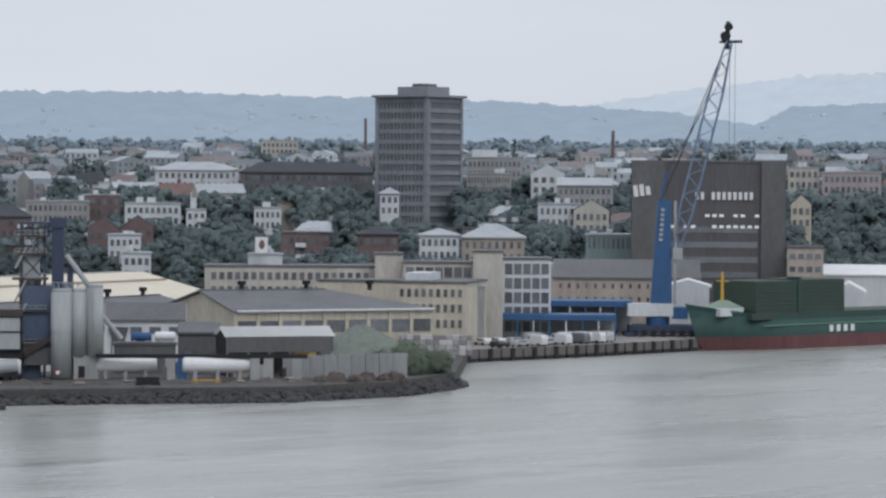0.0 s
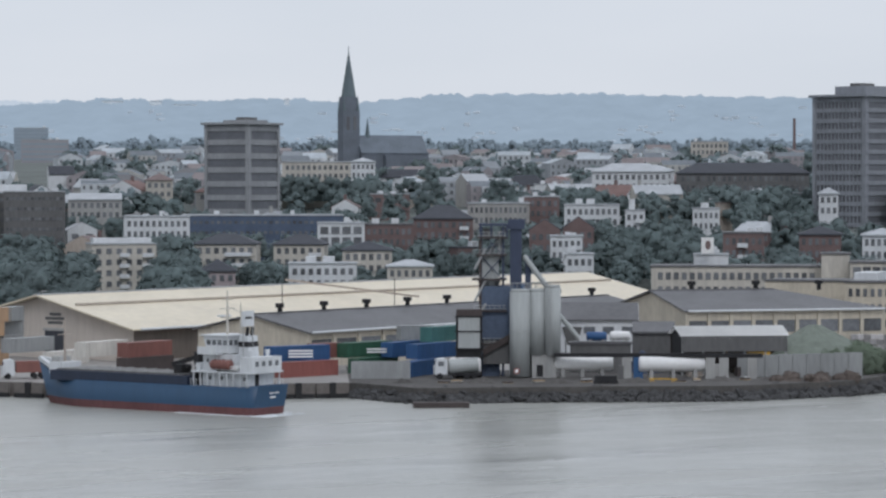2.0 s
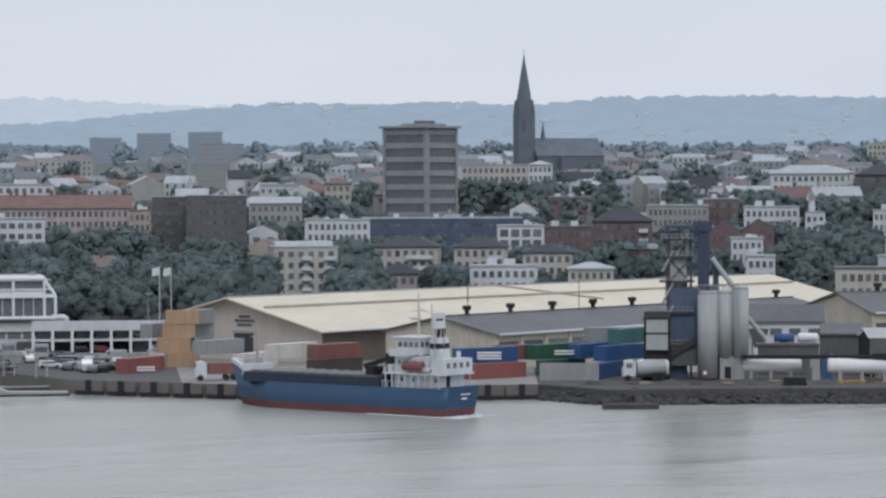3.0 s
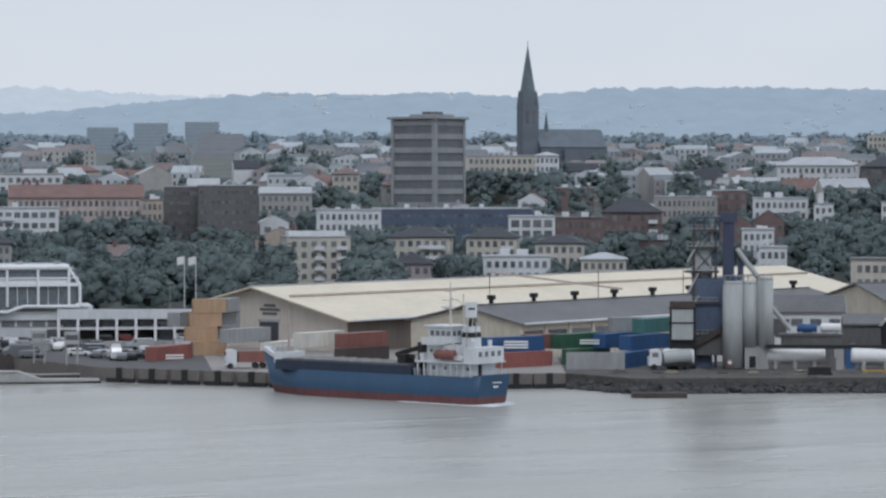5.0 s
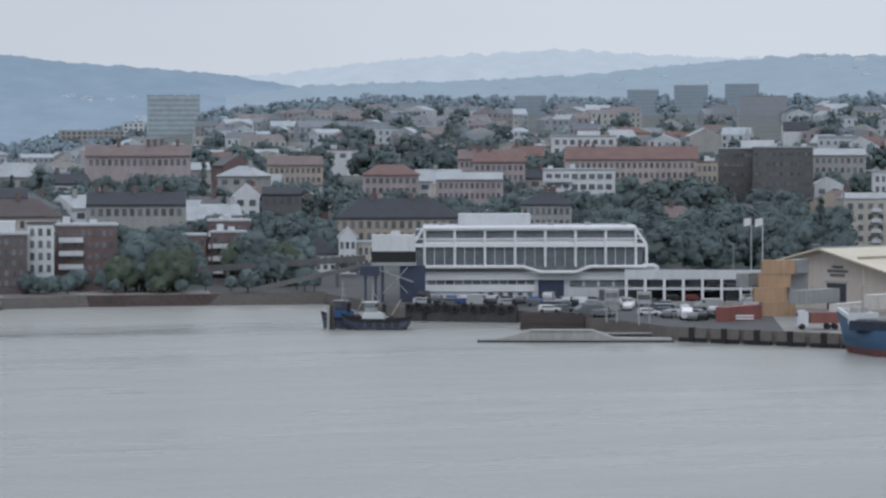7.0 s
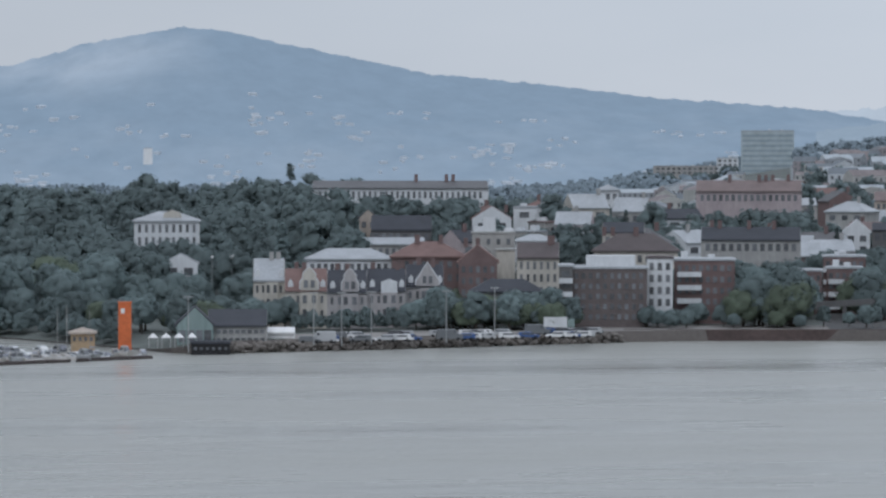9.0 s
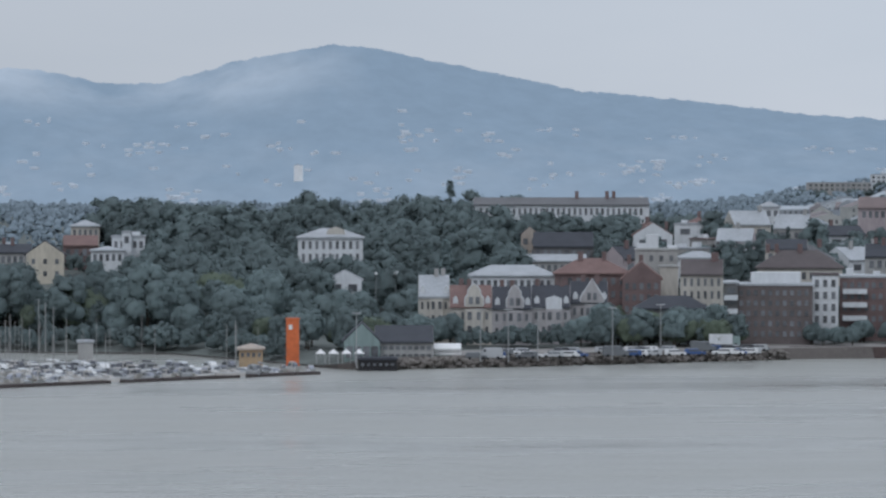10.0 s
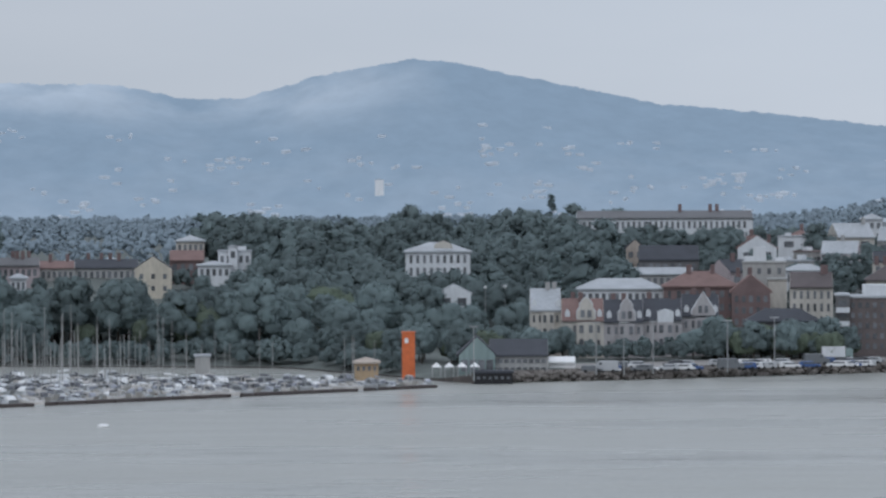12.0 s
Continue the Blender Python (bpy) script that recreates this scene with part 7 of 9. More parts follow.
B("apartment_block", (382.7, 752.1, 18.7, 18.6, -19.6), 14, 5, CREAM, METALROOF, "cream apartment block with grey mansard storey", "flats", cols=6, rows=4, fill=(0.5, 0.5), balconies=((-0.15, 0.15, 4), (0.55, 0.9, 4)), boxes=((-0.9, 0.9, 1.4),), vis=12)
B("apartment_block", (400.6, 725.3, 19.2, 17.7, -34.5), 16, 5, CREAM, SLATE, "cream villa flats with low dark hipped roof", "flats", "hip", 2.8, 7, 3, balconies=((0.0, 0.85, 3),))
B("apartment_block", (422.2, 720.8, 18.9, 14.5, -36), 14, 5, CREAM, SLATE, "cream villa flats with low dark hipped roof", "flats", "hip", 2.8, 6, 3, balconies=((0.4, 0.9, 3),))
B("apartment_block", (406.2, 681.4, 14.2, 18.4, -31.4), 12, 4, WHITE, METALROOF, "white flats with roof dormers", "flats", cols=8, rows=2, boxes=((-0.5, -0.2, 1.6), (0.0, 0.35, 1.6)))
B("apartment_block", (427.1, 692, 17.7, 13.8, -32.3), 14, 5, CREAM, SLATE, "cream flats with hipped roof", "flats", "hip", 2.4, 6, 3)
B("apartment_block", (420.7, 660.4, 14, 12.1, -33.1), 12, 4, CREAM, METALROOF, "cream house with pale metal roof", "house", "hip", 1.6, 6, 2)
B("house", (381.8, 695.8, 12.5, 9.5, -29.4), 10, 4, PINK, SLATE, "pink house with slate mansard roof", "house", "hip", 3.0, 4, 2)
B("flats", (414.5, 791.8, 26, 19.8, -28.2), 10, 8, WHITE, METALROOF, "low white flats behind trees", "flats", cols=10, rows=2)
B("flats", (574.1, 953.7, 44.5, 34.8, -31.5), 12, 22, CREAM, METALROOF, "pale terrace below the church", "flats", cols=16, rows=3)
B("flats", (569.6, 921.4, 44.6, 9, -32.2), 10, 22, WHITE, METALROOF, "white house with pale roof below the church", "house", "hip", 1.4, 5, 2)
B("villa", (615.3, 816.5, 40.9, 27.4, -37.4), 14, 18, WHITE, METALROOF, "long white house on the slope", "house", "hip", 2.0, 12, 2)
# dark office block and the orange terraces
B("office_block", (387.3, 820.2, 33.6, 18.7, -26.5), 20, 8, DBLOCK, METALROOF, "dark grey-brown office block", "office", cols=16, rows=6, fill=(0.7, 0.3), frame_mat=DBLOCK, vis=12)
B("office_block", (380.8, 840.1, 33.2, 11.1, -25.6), 20, 8, DBLOCK, METALROOF, "dark grey office block wing", "office", cols=8, rows=6, fill=(0.8, 0.35), boxes=((0.3, 2.2, 2.4),), vis=12)
B("terrace", (348.7, 849.1, 30.1, 42.4, -23.6), 14, 9, PINKISH, REDROOF, "long pale pink terrace with red tiled roof", "flats", "gable", 4.0, 22, 3, chimneys=8)
B("terrace", (364, 825.9, 29.1, 6.6, -25.1), 12, 9, OCHRE, ORROOF, "orange corner house", "flats", cols=4, rows=3)
B("flats", (317.9, 818.9, 27, 21.9, -22.6), 14, 7, WHITE, METALROOF, "white flats with ribbon balconies", "flats", cols=8, rows=3, balconies=((-0.95, -0.2, 3),), fill=(0.7, 0.5))
B("terrace", (317.3, 883.8, 29.2, 17, -21), 14, 9, PINK, REDROOF, "pink terrace with red tiled roof", "flats", "gable", 3.5, 9, 3, chimneys=3)
B("flats", (381.9, 965.6, 37.5, 23.3, -22.7), 12, 16, WHITE, METALROOF, "white flat-roofed villas on the slope", "flats", cols=8, rows=2, boxes=((-0.2, 0.5, 1.6),))
B("house", (430.9, 865.3, 31.2, 17.5, -27.6), 12, 12, GREY, METALROOF, "grey house row with metal roof", "house", "gable", 2.0, 8, 2)
B("house", (496.5, 943.6, 37.8, 9.7, -28.8), 10, 20, CREAM, ORROOF, "cream house with orange roof", "house", "hip", 2.5, 4, 2)
B("house", (415.3, 794.1, 25.1, 19.5, -28.9), 10, 8, WHITE, METALROOF, "low white row houses", "house", cols=9, rows=2)
# pale bluish base colours carry the haze before these far blocks
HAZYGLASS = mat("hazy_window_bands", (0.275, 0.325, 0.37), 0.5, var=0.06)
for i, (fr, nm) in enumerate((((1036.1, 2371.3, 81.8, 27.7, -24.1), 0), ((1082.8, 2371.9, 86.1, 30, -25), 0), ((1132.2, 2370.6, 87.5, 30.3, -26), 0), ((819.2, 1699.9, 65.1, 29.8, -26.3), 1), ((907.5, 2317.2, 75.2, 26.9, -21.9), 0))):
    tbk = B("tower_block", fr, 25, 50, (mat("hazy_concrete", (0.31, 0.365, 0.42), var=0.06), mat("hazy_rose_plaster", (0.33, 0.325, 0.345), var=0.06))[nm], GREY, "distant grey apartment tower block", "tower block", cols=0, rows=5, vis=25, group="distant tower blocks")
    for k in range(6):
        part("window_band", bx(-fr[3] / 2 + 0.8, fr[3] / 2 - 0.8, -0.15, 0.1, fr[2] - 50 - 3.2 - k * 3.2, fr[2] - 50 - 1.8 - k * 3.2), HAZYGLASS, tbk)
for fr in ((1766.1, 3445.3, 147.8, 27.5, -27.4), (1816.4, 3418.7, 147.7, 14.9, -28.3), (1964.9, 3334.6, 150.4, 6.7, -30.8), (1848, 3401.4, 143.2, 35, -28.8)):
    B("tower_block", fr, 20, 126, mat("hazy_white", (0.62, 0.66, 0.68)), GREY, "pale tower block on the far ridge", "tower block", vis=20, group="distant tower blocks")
# slab and window bands nearly alike: haze put into their base colours
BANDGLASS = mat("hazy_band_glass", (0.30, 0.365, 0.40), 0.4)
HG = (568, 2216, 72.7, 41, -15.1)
hazy_slab = B("office_slab", HG, 20, 30, mat("hazy_glass_slab", (0.42, 0.48, 0.50)), GREY, "pale green office slab in the haze", "office", vis=35)
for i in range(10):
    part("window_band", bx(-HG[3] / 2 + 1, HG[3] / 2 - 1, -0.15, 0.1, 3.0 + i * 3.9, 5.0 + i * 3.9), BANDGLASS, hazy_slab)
B("office_slab", (525.6, 2175.5, 51.3, 16.4, -14.4), 20, 30, WHITE, METALROOF, "white low tower in the haze", "office", cols=4, rows=5)
B("office_slab", (495.9, 2182.8, 45.3, 51.6, -13.6), 20, 30, PALEC, METALROOF, "pale industrial halls in the haze", "office", cols=12, rows=2)
B("tower_block", (178.6, 3782.4, 74.7, 11.6, -3.4), 14, 58, TARP, METALROOF, "white tower on the far hillside", "tower block", vis=20)
for q in ((1061.4, 1060, 64.3), (389.7, 1436.3, 45.7), (1098, 1297.8, 74.5)):
    solo("factory_chimney", bar((0, 0, -12), (0, 0, q[2] - 34), 1.1, 10, 0.8), BRICK, pose(q[0], q[1], 34), "tall brick factory chimney", "chimney", "factory chimneys")

# behind the terminal
B("mansion_block", (232.7, 742.1, 15.3, 32.8, -19.3), 16, 5, OCHRE, SLATE, "ochre apartment block with black slate roof", "flats", "hip", 5.0, 14, 3, fill=(0.5, 0.6), chimneys=4)
B("villa", (194, 692, 7.9, 9.7, -17.7), 10, 3, WHITE, SLATE, "white villa with grey gabled roof", "house", "hip", 4.4, 5, 2)
B("villa", (200.3, 687.8, 11.9, 4.4, -18.3), 10, 3, WHITE, METALROOF, "white gabled villa", "house", "cross", 2.4, 3, 3)
B("villa", (207, 693, 10.2, 4.5, -18.7), 10, 3, CREAM, METALROOF, "cream house behind the terminal", "house", cols=3, rows=3)
B("house", (214, 821.8, 19.9, 7.5, -16.4), 10, 8, WHITE, WHITE, "white house with tall curved gable", "house", "cross", 3.6, 2, 2)
B("house", (223.8, 818.9, 20.5, 11.7, -17), 10, 8, DBLOCK, SLATE, "dark timbered house with white panels", "house", "gable", 2.0, 5, 1, fill=(0.6, 0.7), frame_mat=WHITE)
B("brick_flats", (170.2, 688.7, 16.1, 10.2, -16), 14, 3, BRICK, METALROOF, "brick flats with white balconies", "flats", cols=6, rows=5, balconies=((-1.0, -0.4, 4), (-0.2, 0.5, 4)), vis=11)
B("house", (273.8, 737.4, 18.6, 13.8, -22.2), 12, 6, GREY, SLATE, "grey stone house with turrets", "house", "hip", 3.0, 8, 2, chimneys=3)
B("house", (289.9, 838.5, 24.2, 20.6, -20.7), 12, 8, PINK, METALROOF, "pink terrace with pale roof", "flats", "gable", 2.0, 12, 2)
B("house", (331.5, 929.6, 29.9, 21, -21.1), 12, 12, PINK, ORROOF, "terrace with orange tiled roof", "flats", "gable", 3.2, 12, 2, chimneys=3)
B("house", (283.8, 893.9, 25.1, 18.1, -19.2), 12, 10, PINK, REDROOF, "pink house with red roof", "flats", "hip", 3.2, 8, 2)
B("house", (269.5, 951.2, 28, 18.9, -17.3), 12, 12, OCHRE, ORROOF, "terrace with orange roof among trees", "flats", "gable", 3.0, 10, 2)
B("house", (217, 964.2, 30, 23, -14.5), 12, 12, BRICK, ORROOF, "long red terrace with orange roof", "flats", "gable", 2.5, 14, 2, chimneys=3)

# ---------------------------------------------------------------- the far shore with its villas
B("mansion", (8, 728, 24.8, 16.1, -3.8), 14, 12, WHITE, METALROOF, "white mansion on the wooded hillside", "mansion", "hip", 2.2, 9, 2, fill=(0.42, 0.62), side=3, vis=4.6)
ped = thing("roof_pediment", pose(*(9.3, 727, 25.8), 0, 0, -2), "small pediment with clock on the mansion", "pediment")
part("panel", extrude([(-2.4, -0.3), (2.4, -0.3), (2.0, 0.9), (0, 1.7), (-2.0, 0.9)], -0.2, 0.6), CREAM, ped)
B("villa", (-42, 792.8, 24, 9, -0.7), 12, 10, WHITE, METALROOF, "white stepped villa among trees", "house", cols=5, rows=1, boxes=((0.2, 0.7, 1.0),), vis=2.6)
B("villa_tower", (-42.5, 789.8, 25.3, 2.4, -0.6), 4, 10, WHITE, METALROOF, "slim white stair tower of the villa", "tower house", cols=1, rows=1, vis=5)
B("villa", (-47.6, 782.8, 20.7, 8.7, -0.3), 9, 9, WHITE, METALROOF, "low white villa wing among trees", "house", "hip", 1.0, 5, 1, vis=2.0)
B("villa", (-63.6, 767.8, 20, 9.7, 0.9), 12, 8, YELLOW, SLATE, "yellow gabled house on the slope", "house", "cross", 3.4, 3, 2, vis=6, fill=(0.3, 0.4))
B("house", (-54.1, 832.9, 26.7, 8, 0.2), 10, 14, CREAM, METALROOF, "cream house half hidden by trees", "house", "hip", 1.6, 5, 1, vis=2.2)
B("house", (-54.9, 798.8, 21.8, 9.5, 0.3), 10, 9, BRICK, REDROOF, "house with broad dark red roof", "house", "gable", 2.6, 4, 1, vis=1.0)
B("terrace", (-102.6, 791.2, 20.7, 16.5, 3.7), 12, 8, PINK, TARROOF, "long pink terrace behind the trees", "flats", "gable", 2.0, 10, 1, chimneys=4, vis=2.2)
B("terrace", (-90.3, 803.9, 19.8, 9.5, 2.8), 11, 8, PALEC, REDROOF, "pale terrace with dull red roof", "flats", "gable", 1.8, 6, 1, chimneys=2, vis=1.8)
B("terrace", (-77.1, 812.4, 19.6, 17.5, 1.8), 12, 8, GREY, SLATE, "long grey terrace behind the trees", "flats", "gable", 2.2, 10, 1, chimneys=4, vis=1.6)
B("house", (-76.5, 842.5, 20.9, 5.8, 1.7), 9, 9, WHITE, METALROOF, "white house above the grey terrace", "house", "hip", 0.9, 4, 1, vis=1.6)
B("house", (-88.9, 837, 20.4, 3.8, 2.6), 9, 9, WHITE, METALROOF, "white house above the pale terrace", "house", "hip", 1.2, 3, 1, vis=2)
B("house", (-96.1, 726.5, 18.8, 3.9, 3.5), 8, 5, WHITE, METALROOF, "low white house among the trees", "house", "hip", 1.0, 3, 1, vis=2.4)
B("long_terrace", (79.1, 815.6, 32.7, 49.6, -8.3), 14, 24, WHITE, TARROOF, "long cream terrace with dark mansard roof on the crest", "flats", "gable", 2.0, 30, 1, fill=(0.45, 0.6), chimneys=3, vis=1.6)
B("house", (63.6, 767.6, 24.9, 4.6, -7.7), 8, 18, OCHRE, SLATE, "ochre gabled house on the slope", "house", "cross", 2.2, 2, 2)
B("house", (70.9, 756.5, 22, 15.8, -8.3), 10, 14, DBLOCK, SLATE, "house with broad dark slate roof", "house", "gable", 3.6, 8, 1)
B("house", (67.5, 746.9, 18.4, 16, -8.2), 10, 10, GREY, METALROOF, "grey houses with skylit roofs", "house", "gable", 1.6, 9, 1)
B("pavilion_row", (50.1, 700.8, 15.9, 20.5, -7.3), 12, 6, WHITE, METALROOF, "white greenhouse-like wing with pale roof", "building", "hip", 2.4, 12, 2, fill=(0.55, 0.5))
B("brick_terrace", (67.2, 686.2, 16.8, 17.4, -8.9), 14, 4, BRICK, REDROOF, "red brick flats with tiled roof and dormers", "flats", "hip", 3.4, 8, 3, chimneys=3, fill=(0.5, 0.5), boxes=(), vis=7)
B("brick_terrace", (77.2, 674.5, 15.7, 9, -9.8), 16, 4, BRICK, REDROOF, "red brick gabled flats", "flats", "cross", 4.0, 5, 4, chimneys=2, vis=9)
B("tower_house", (86.3, 705.4, 21.8, 10.4, -10.1), 12, 6, PALEC, GREY, "pale tower house above the brick flats", "tower house", cols=4, rows=5, fill=(0.35, 0.45), boxes=((-0.95, -0.5, 1.2), (-0.5, 0.1, 3.4), (0.5, 0.95, 0.8)), vis=9)
B("tower_house", (87.5, 695, 17.9, 4.5, -10.4), 8, 6, CREAM, GREY, "cream side wall of the tower house", "tower house", vis=7)
B("old_flats", (91, 671.9, 16.8, 10, -11), 14, 4, CREAM, MANSARD, "cream classical flats with dark roof", "flats", "gable", 3.4, 6, 4, fill=(0.4, 0.6), chimneys=3, vis=9)
B("old_flats", (116.6, 681.8, 18.1, 20.1, -12.9), 14, 4, CREAM, MANSARD, "ornate cream flats with brown mansard roof", "flats", "hip", 4.0, 10, 4, chimneys=5)
B("old_flats", (111.9, 636.7, 17.4, 5.8, -13.4), 10, 3, WHITE, MANSARD, "white ornate bay of old flats", "flats", cols=3, rows=5, fill=(0.5, 0.6), vis=11)
BROWNB = mat("brown_brick", (0.135, 0.115, 0.112), 0.9, scale=1.2)
B("modern_flats", (99.1, 631.4, 15.3, 16.9, -12.4), 16, 3, BROWNB, METALROOF, "dark brick flats with white penthouse storey", "flats", cols=10, rows=5, fill=(0.5, 0.55), boxes=((-0.6, 0.7, 2.4),), vis=12)
B("modern_flats", (89.5, 631.5, 15.8, 3, -11.6), 14, 3, DBLOCK, METALROOF, "flats wing with white balconies", "flats", cols=1, rows=5, balconies=((-1, 1, 6),), fill=(0.6, 0.5), vis=12)
B("modern_flats", (123.5, 642.1, 16.7, 13.6, -14.2), 16, 3, BRICK, METALROOF, "red brick flats with loggias", "flats", cols=8, rows=5, fill=(0.55, 0.5), balconies=((-0.9, -0.1, 5),), vis=12)
B("modern_flats", (156.1, 669.9, 13.3, 5.6, -15.7), 12, 3, BRICK, METALROOF, "brick flats with stacked white balconies", "flats", cols=4, rows=4, balconies=((-0.9, 0.3, 4),), vis=9)
B("modern_flats", (165.3, 672.5, 13.8, 8.4, -16.3), 12, 3, BRICK, METALROOF, "brick flats with stacked white balconies", "flats", cols=5, rows=4, balconies=((-0.9, 0.0, 4),), vis=9)
B("low_house", (77.6, 638.8, 10.2, 15.7, -10.4), 10, 3, DBLOCK, SLATE, "low house with broad dark roof", "house", "hip", 2.6, 8, 1)
# row of gabled town houses at the shore road
STONE2 = mat("lilac_grey_render", (0.40, 0.385, 0.385), 0.85, streak=3)
for fr, mt, rf, lab in (((32.4, 635.5, 10.8, 9.3, -6.5), CREAM, REDROOF, "ornate town house with red tiled roof and gable"), ((41.3, 634.4, 10.5, 8.7, -7.3), STONE2, SLATE, "ornate town house with black slate roof and gable"), ((50.2, 636.2, 10.7, 8.5, -8.1), STONE2, SLATE, "grey town house with slate roof and bay"), ((24.9, 641.3, 12.9, 6.9, -5.8), CREAM, METALROOF, "cream town house with pale roof"), ((59.6, 641.9, 11.4, 8.4, -8.8), STONE2, SLATE, "grey villa with steep slate gables")):
    hs = B("town_house", fr, 12, 3, mt, rf, lab, "house", "gable", 4.6, 5, 2, fill=(0.36, 0.52), chimneys=2, frame_mat=WHITE)
    w, top = fr[3], fr[2] - 3
    part("cornice", bx(-w / 2, w / 2, -0.3, 0.05, top - 0.45, top - 0.1), WHITE, hs, "white painted cornice")
    if "gable" in lab:
        gable = [(-0.21, 0), (0.21, 0), (0.21, 1.8), (0.15, 2.6), (0.15, 3.4), (0.08, 4.4), (0, 5.0), (-0.08, 4.4), (-0.15, 3.4), (-0.15, 2.6), (-0.21, 1.8)]
        if "steep" in lab:
            gable = [(-0.3, 0), (0.3, 0), (0.3, 1.0), (0, 5.2), (-0.3, 1.0)]
        g = part("front_gable", extrude([(x * w, z) for x, z in gable], -0.7, 2.6), mt, hs, "curved ornamental gable" if "ornate" in lab else "steep pointed gable")
        g.location = (w * 0.08, 0, top)
        part("gable_coping", extrude([(x * w * 1.1, z + 0.22) for x, z in gable], -0.55, -0.25), WHITE, g, "white gable coping")
        for dx in (-0.08, 0.08):
            o = part("gable_window", window_mesh(w * 0.1, 1.6, WHITE, 1), None, g)
            o.location = (w * dx, -0.74, 0.6)
    elif "bay" in lab:
        part("bay_head", extrude([(-w * 0.13, top - 0.5), (w * 0.29, top - 0.5), (w * 0.29, top + 1.8), (w * 0.08, top + 2.4), (-w * 0.13, top + 1.8)], -0.65, 1.6), WHITE, hs, "white painted bay head")
    for dx in (-0.36, 0.4):
        part("dormer", extrude([(w * dx - 0.55, top + 0.5), (w * dx + 0.55, top + 0.5), (w * dx + 0.55, top + 1.7), (w * dx, top + 2.4), (w * dx - 0.55, top + 1.7)], 0.5, 3.0), WHITE, hs, "small white dormer")
    part("bay", bx(-w * 0.13, w * 0.29, -0.65, 0.0, -0.5, top - 0.5), mt, hs, "projecting front bay")
    for dx in (-0.03, 0.19):
        for z in (top - 2.8, top - 5.8):
            o = part("bay_window", window_mesh(w * 0.1, 1.7, WHITE, 1), None, hs)
            o.location = (w * dx, -0.7, z)
B("house", (122.4, 721.5, 21.8, 10.6, -12.7), 10, 10, CREAM, SLATE, "cream gabled house above the flats", "house", "gable", 2.4, 5, 2)
B("house", (179.9, 815.4, 31.8, 30.1, -15.1), 12, 20, PINK, ORROOF, "long terrace with orange tiled roof", "flats", "gable", 3.0, 16, 1, chimneys=5)
B("house", (142.9, 834.8, 32.1, 6.2, -12.3), 9, 22, WHITE, METALROOF, "small white house on the crest", "house", "hip", 1.5, 3, 2)
B("house", (152.1, 709, 20.1, 24.8, -15.1), 12, 8, GREY, SLATE, "grey house row with slate roofs", "house", "gable", 3.0, 12, 1, chimneys=4)
B("house", (99.6, 721.2, 19.7, 9.9, -10.9), 9, 10, WHITE, METALROOF, "white house between the trees", "house", "hip", 1.5, 5, 1, vis=3)
for q, r in (((16.4, 692.3, 16.5), 0.35), ((21.1, 691.9, 16.7), 0.6)):
    ds = thing("satellite_dish", pose(q[0], q[1], q[2]), "white satellite dish on the hillside", "dish", "satellite dishes")
    part("mast", bar((0, 0, -12), (0, 0, 0), 0.08, 6), STEEL, ds)
    bm = bmesh.new()
    bmesh.ops.create_cone(bm, cap_ends=True, segments=16, radius1=r, radius2=r * 0.5, depth=0.35, matrix=pose(0, -0.3, 0.2, 70))
    part("reflector", bm, TARP, ds)
B("low_house", (9, 692.9, 15.2, 8, -4.1), 8, 6, WHITE, METALROOF, "low white house with angular roof", "house", "cross", 2.2, 2, 1, vis=1.5)

# shore: club house, tents, orange tower, marina
ox, oy, oz, ow, ot = (-9.4, 586.8, 10.2, 2.6, -3)
orange = thing("orange_tower", at((ox, oy), 1.2, ot), "tall plain orange tower at the marina", "tower")
part("shaft", bx(-ow / 2, ow / 2, 0, 2.6, -2, oz - 1.2), ORANGE, orange)
part("cap", bx(-ow / 2 - 0.1, ow / 2 + 0.1, -0.1, 2.7, oz - 1.2, oz - 0.9), ORANGE, orange)
part("panel_mark", bx(-ow * 0.3, -ow * 0.02, -0.04, 0.0, oz - 3.2, oz - 2.2), TARP, orange)
B("club_house", (13.6, 592.2, 5.4, 12.1, -5.2), 14, 1.2, GREY, SLATE, "grey waterside club house with terrace", "club house", "gable", 3.0, 9, 2, fill=(0.7, 0.5))
B("club_house", (4.9, 590.9, 5.5, 7.3, -4.4), 10, 1.2, TEAL, SLATE, "glass-fronted club house with steep roof", "club house", "cross", 3.8, 4, 1, fill=(0.8, 0.7))
B("pier_house", (7.4, 582.7, 2.2, 7.7, -4.7), 5, 0.6, BLACK, SLATE, "dark timber pier house", "boat house", cols=6, rows=1, fill=(0.5, 0.5))
B("party_tent", (21.9, 597.4, 3.7, 8, -5.9), 6, 1.8, TARP, TARP, "white box-shaped event tent", "tent", "gable", 0.9)
for i in range(4):
    q = (-2.3, 583.3)
    pt = thing("pavilion_tent", at((q[0] + i * 2.6 - 1.5, q[1] + 3), 1.6), "small white pavilion tent", "tent", "white pavilion tents")
    bm = bmesh.new()
    bmesh.ops.create_cone(bm, cap_ends=True, segments=4, radius1=1.4, radius2=0.1, depth=0.9, matrix=pose(0, 0, 2.2, 0, 0, 45))
    part("canopy", bm, TARP, pt)
    for a in (-0.9, 0.8):
        for b in (-0.9, 0.8):
            part("post", bx(a, a + 0.1, b, b + 0.1, -0.3, 1.8), STEEL, pt)
B("boat_shed", (-17.5, 594.2, 4.1, 4.8, -2.2), 5, 1.6, WOOD, OCHRE, "small wooden boat shed at the marina", "shed", "hip", 0.9, 4, 1, fill=(0.5, 0.5))
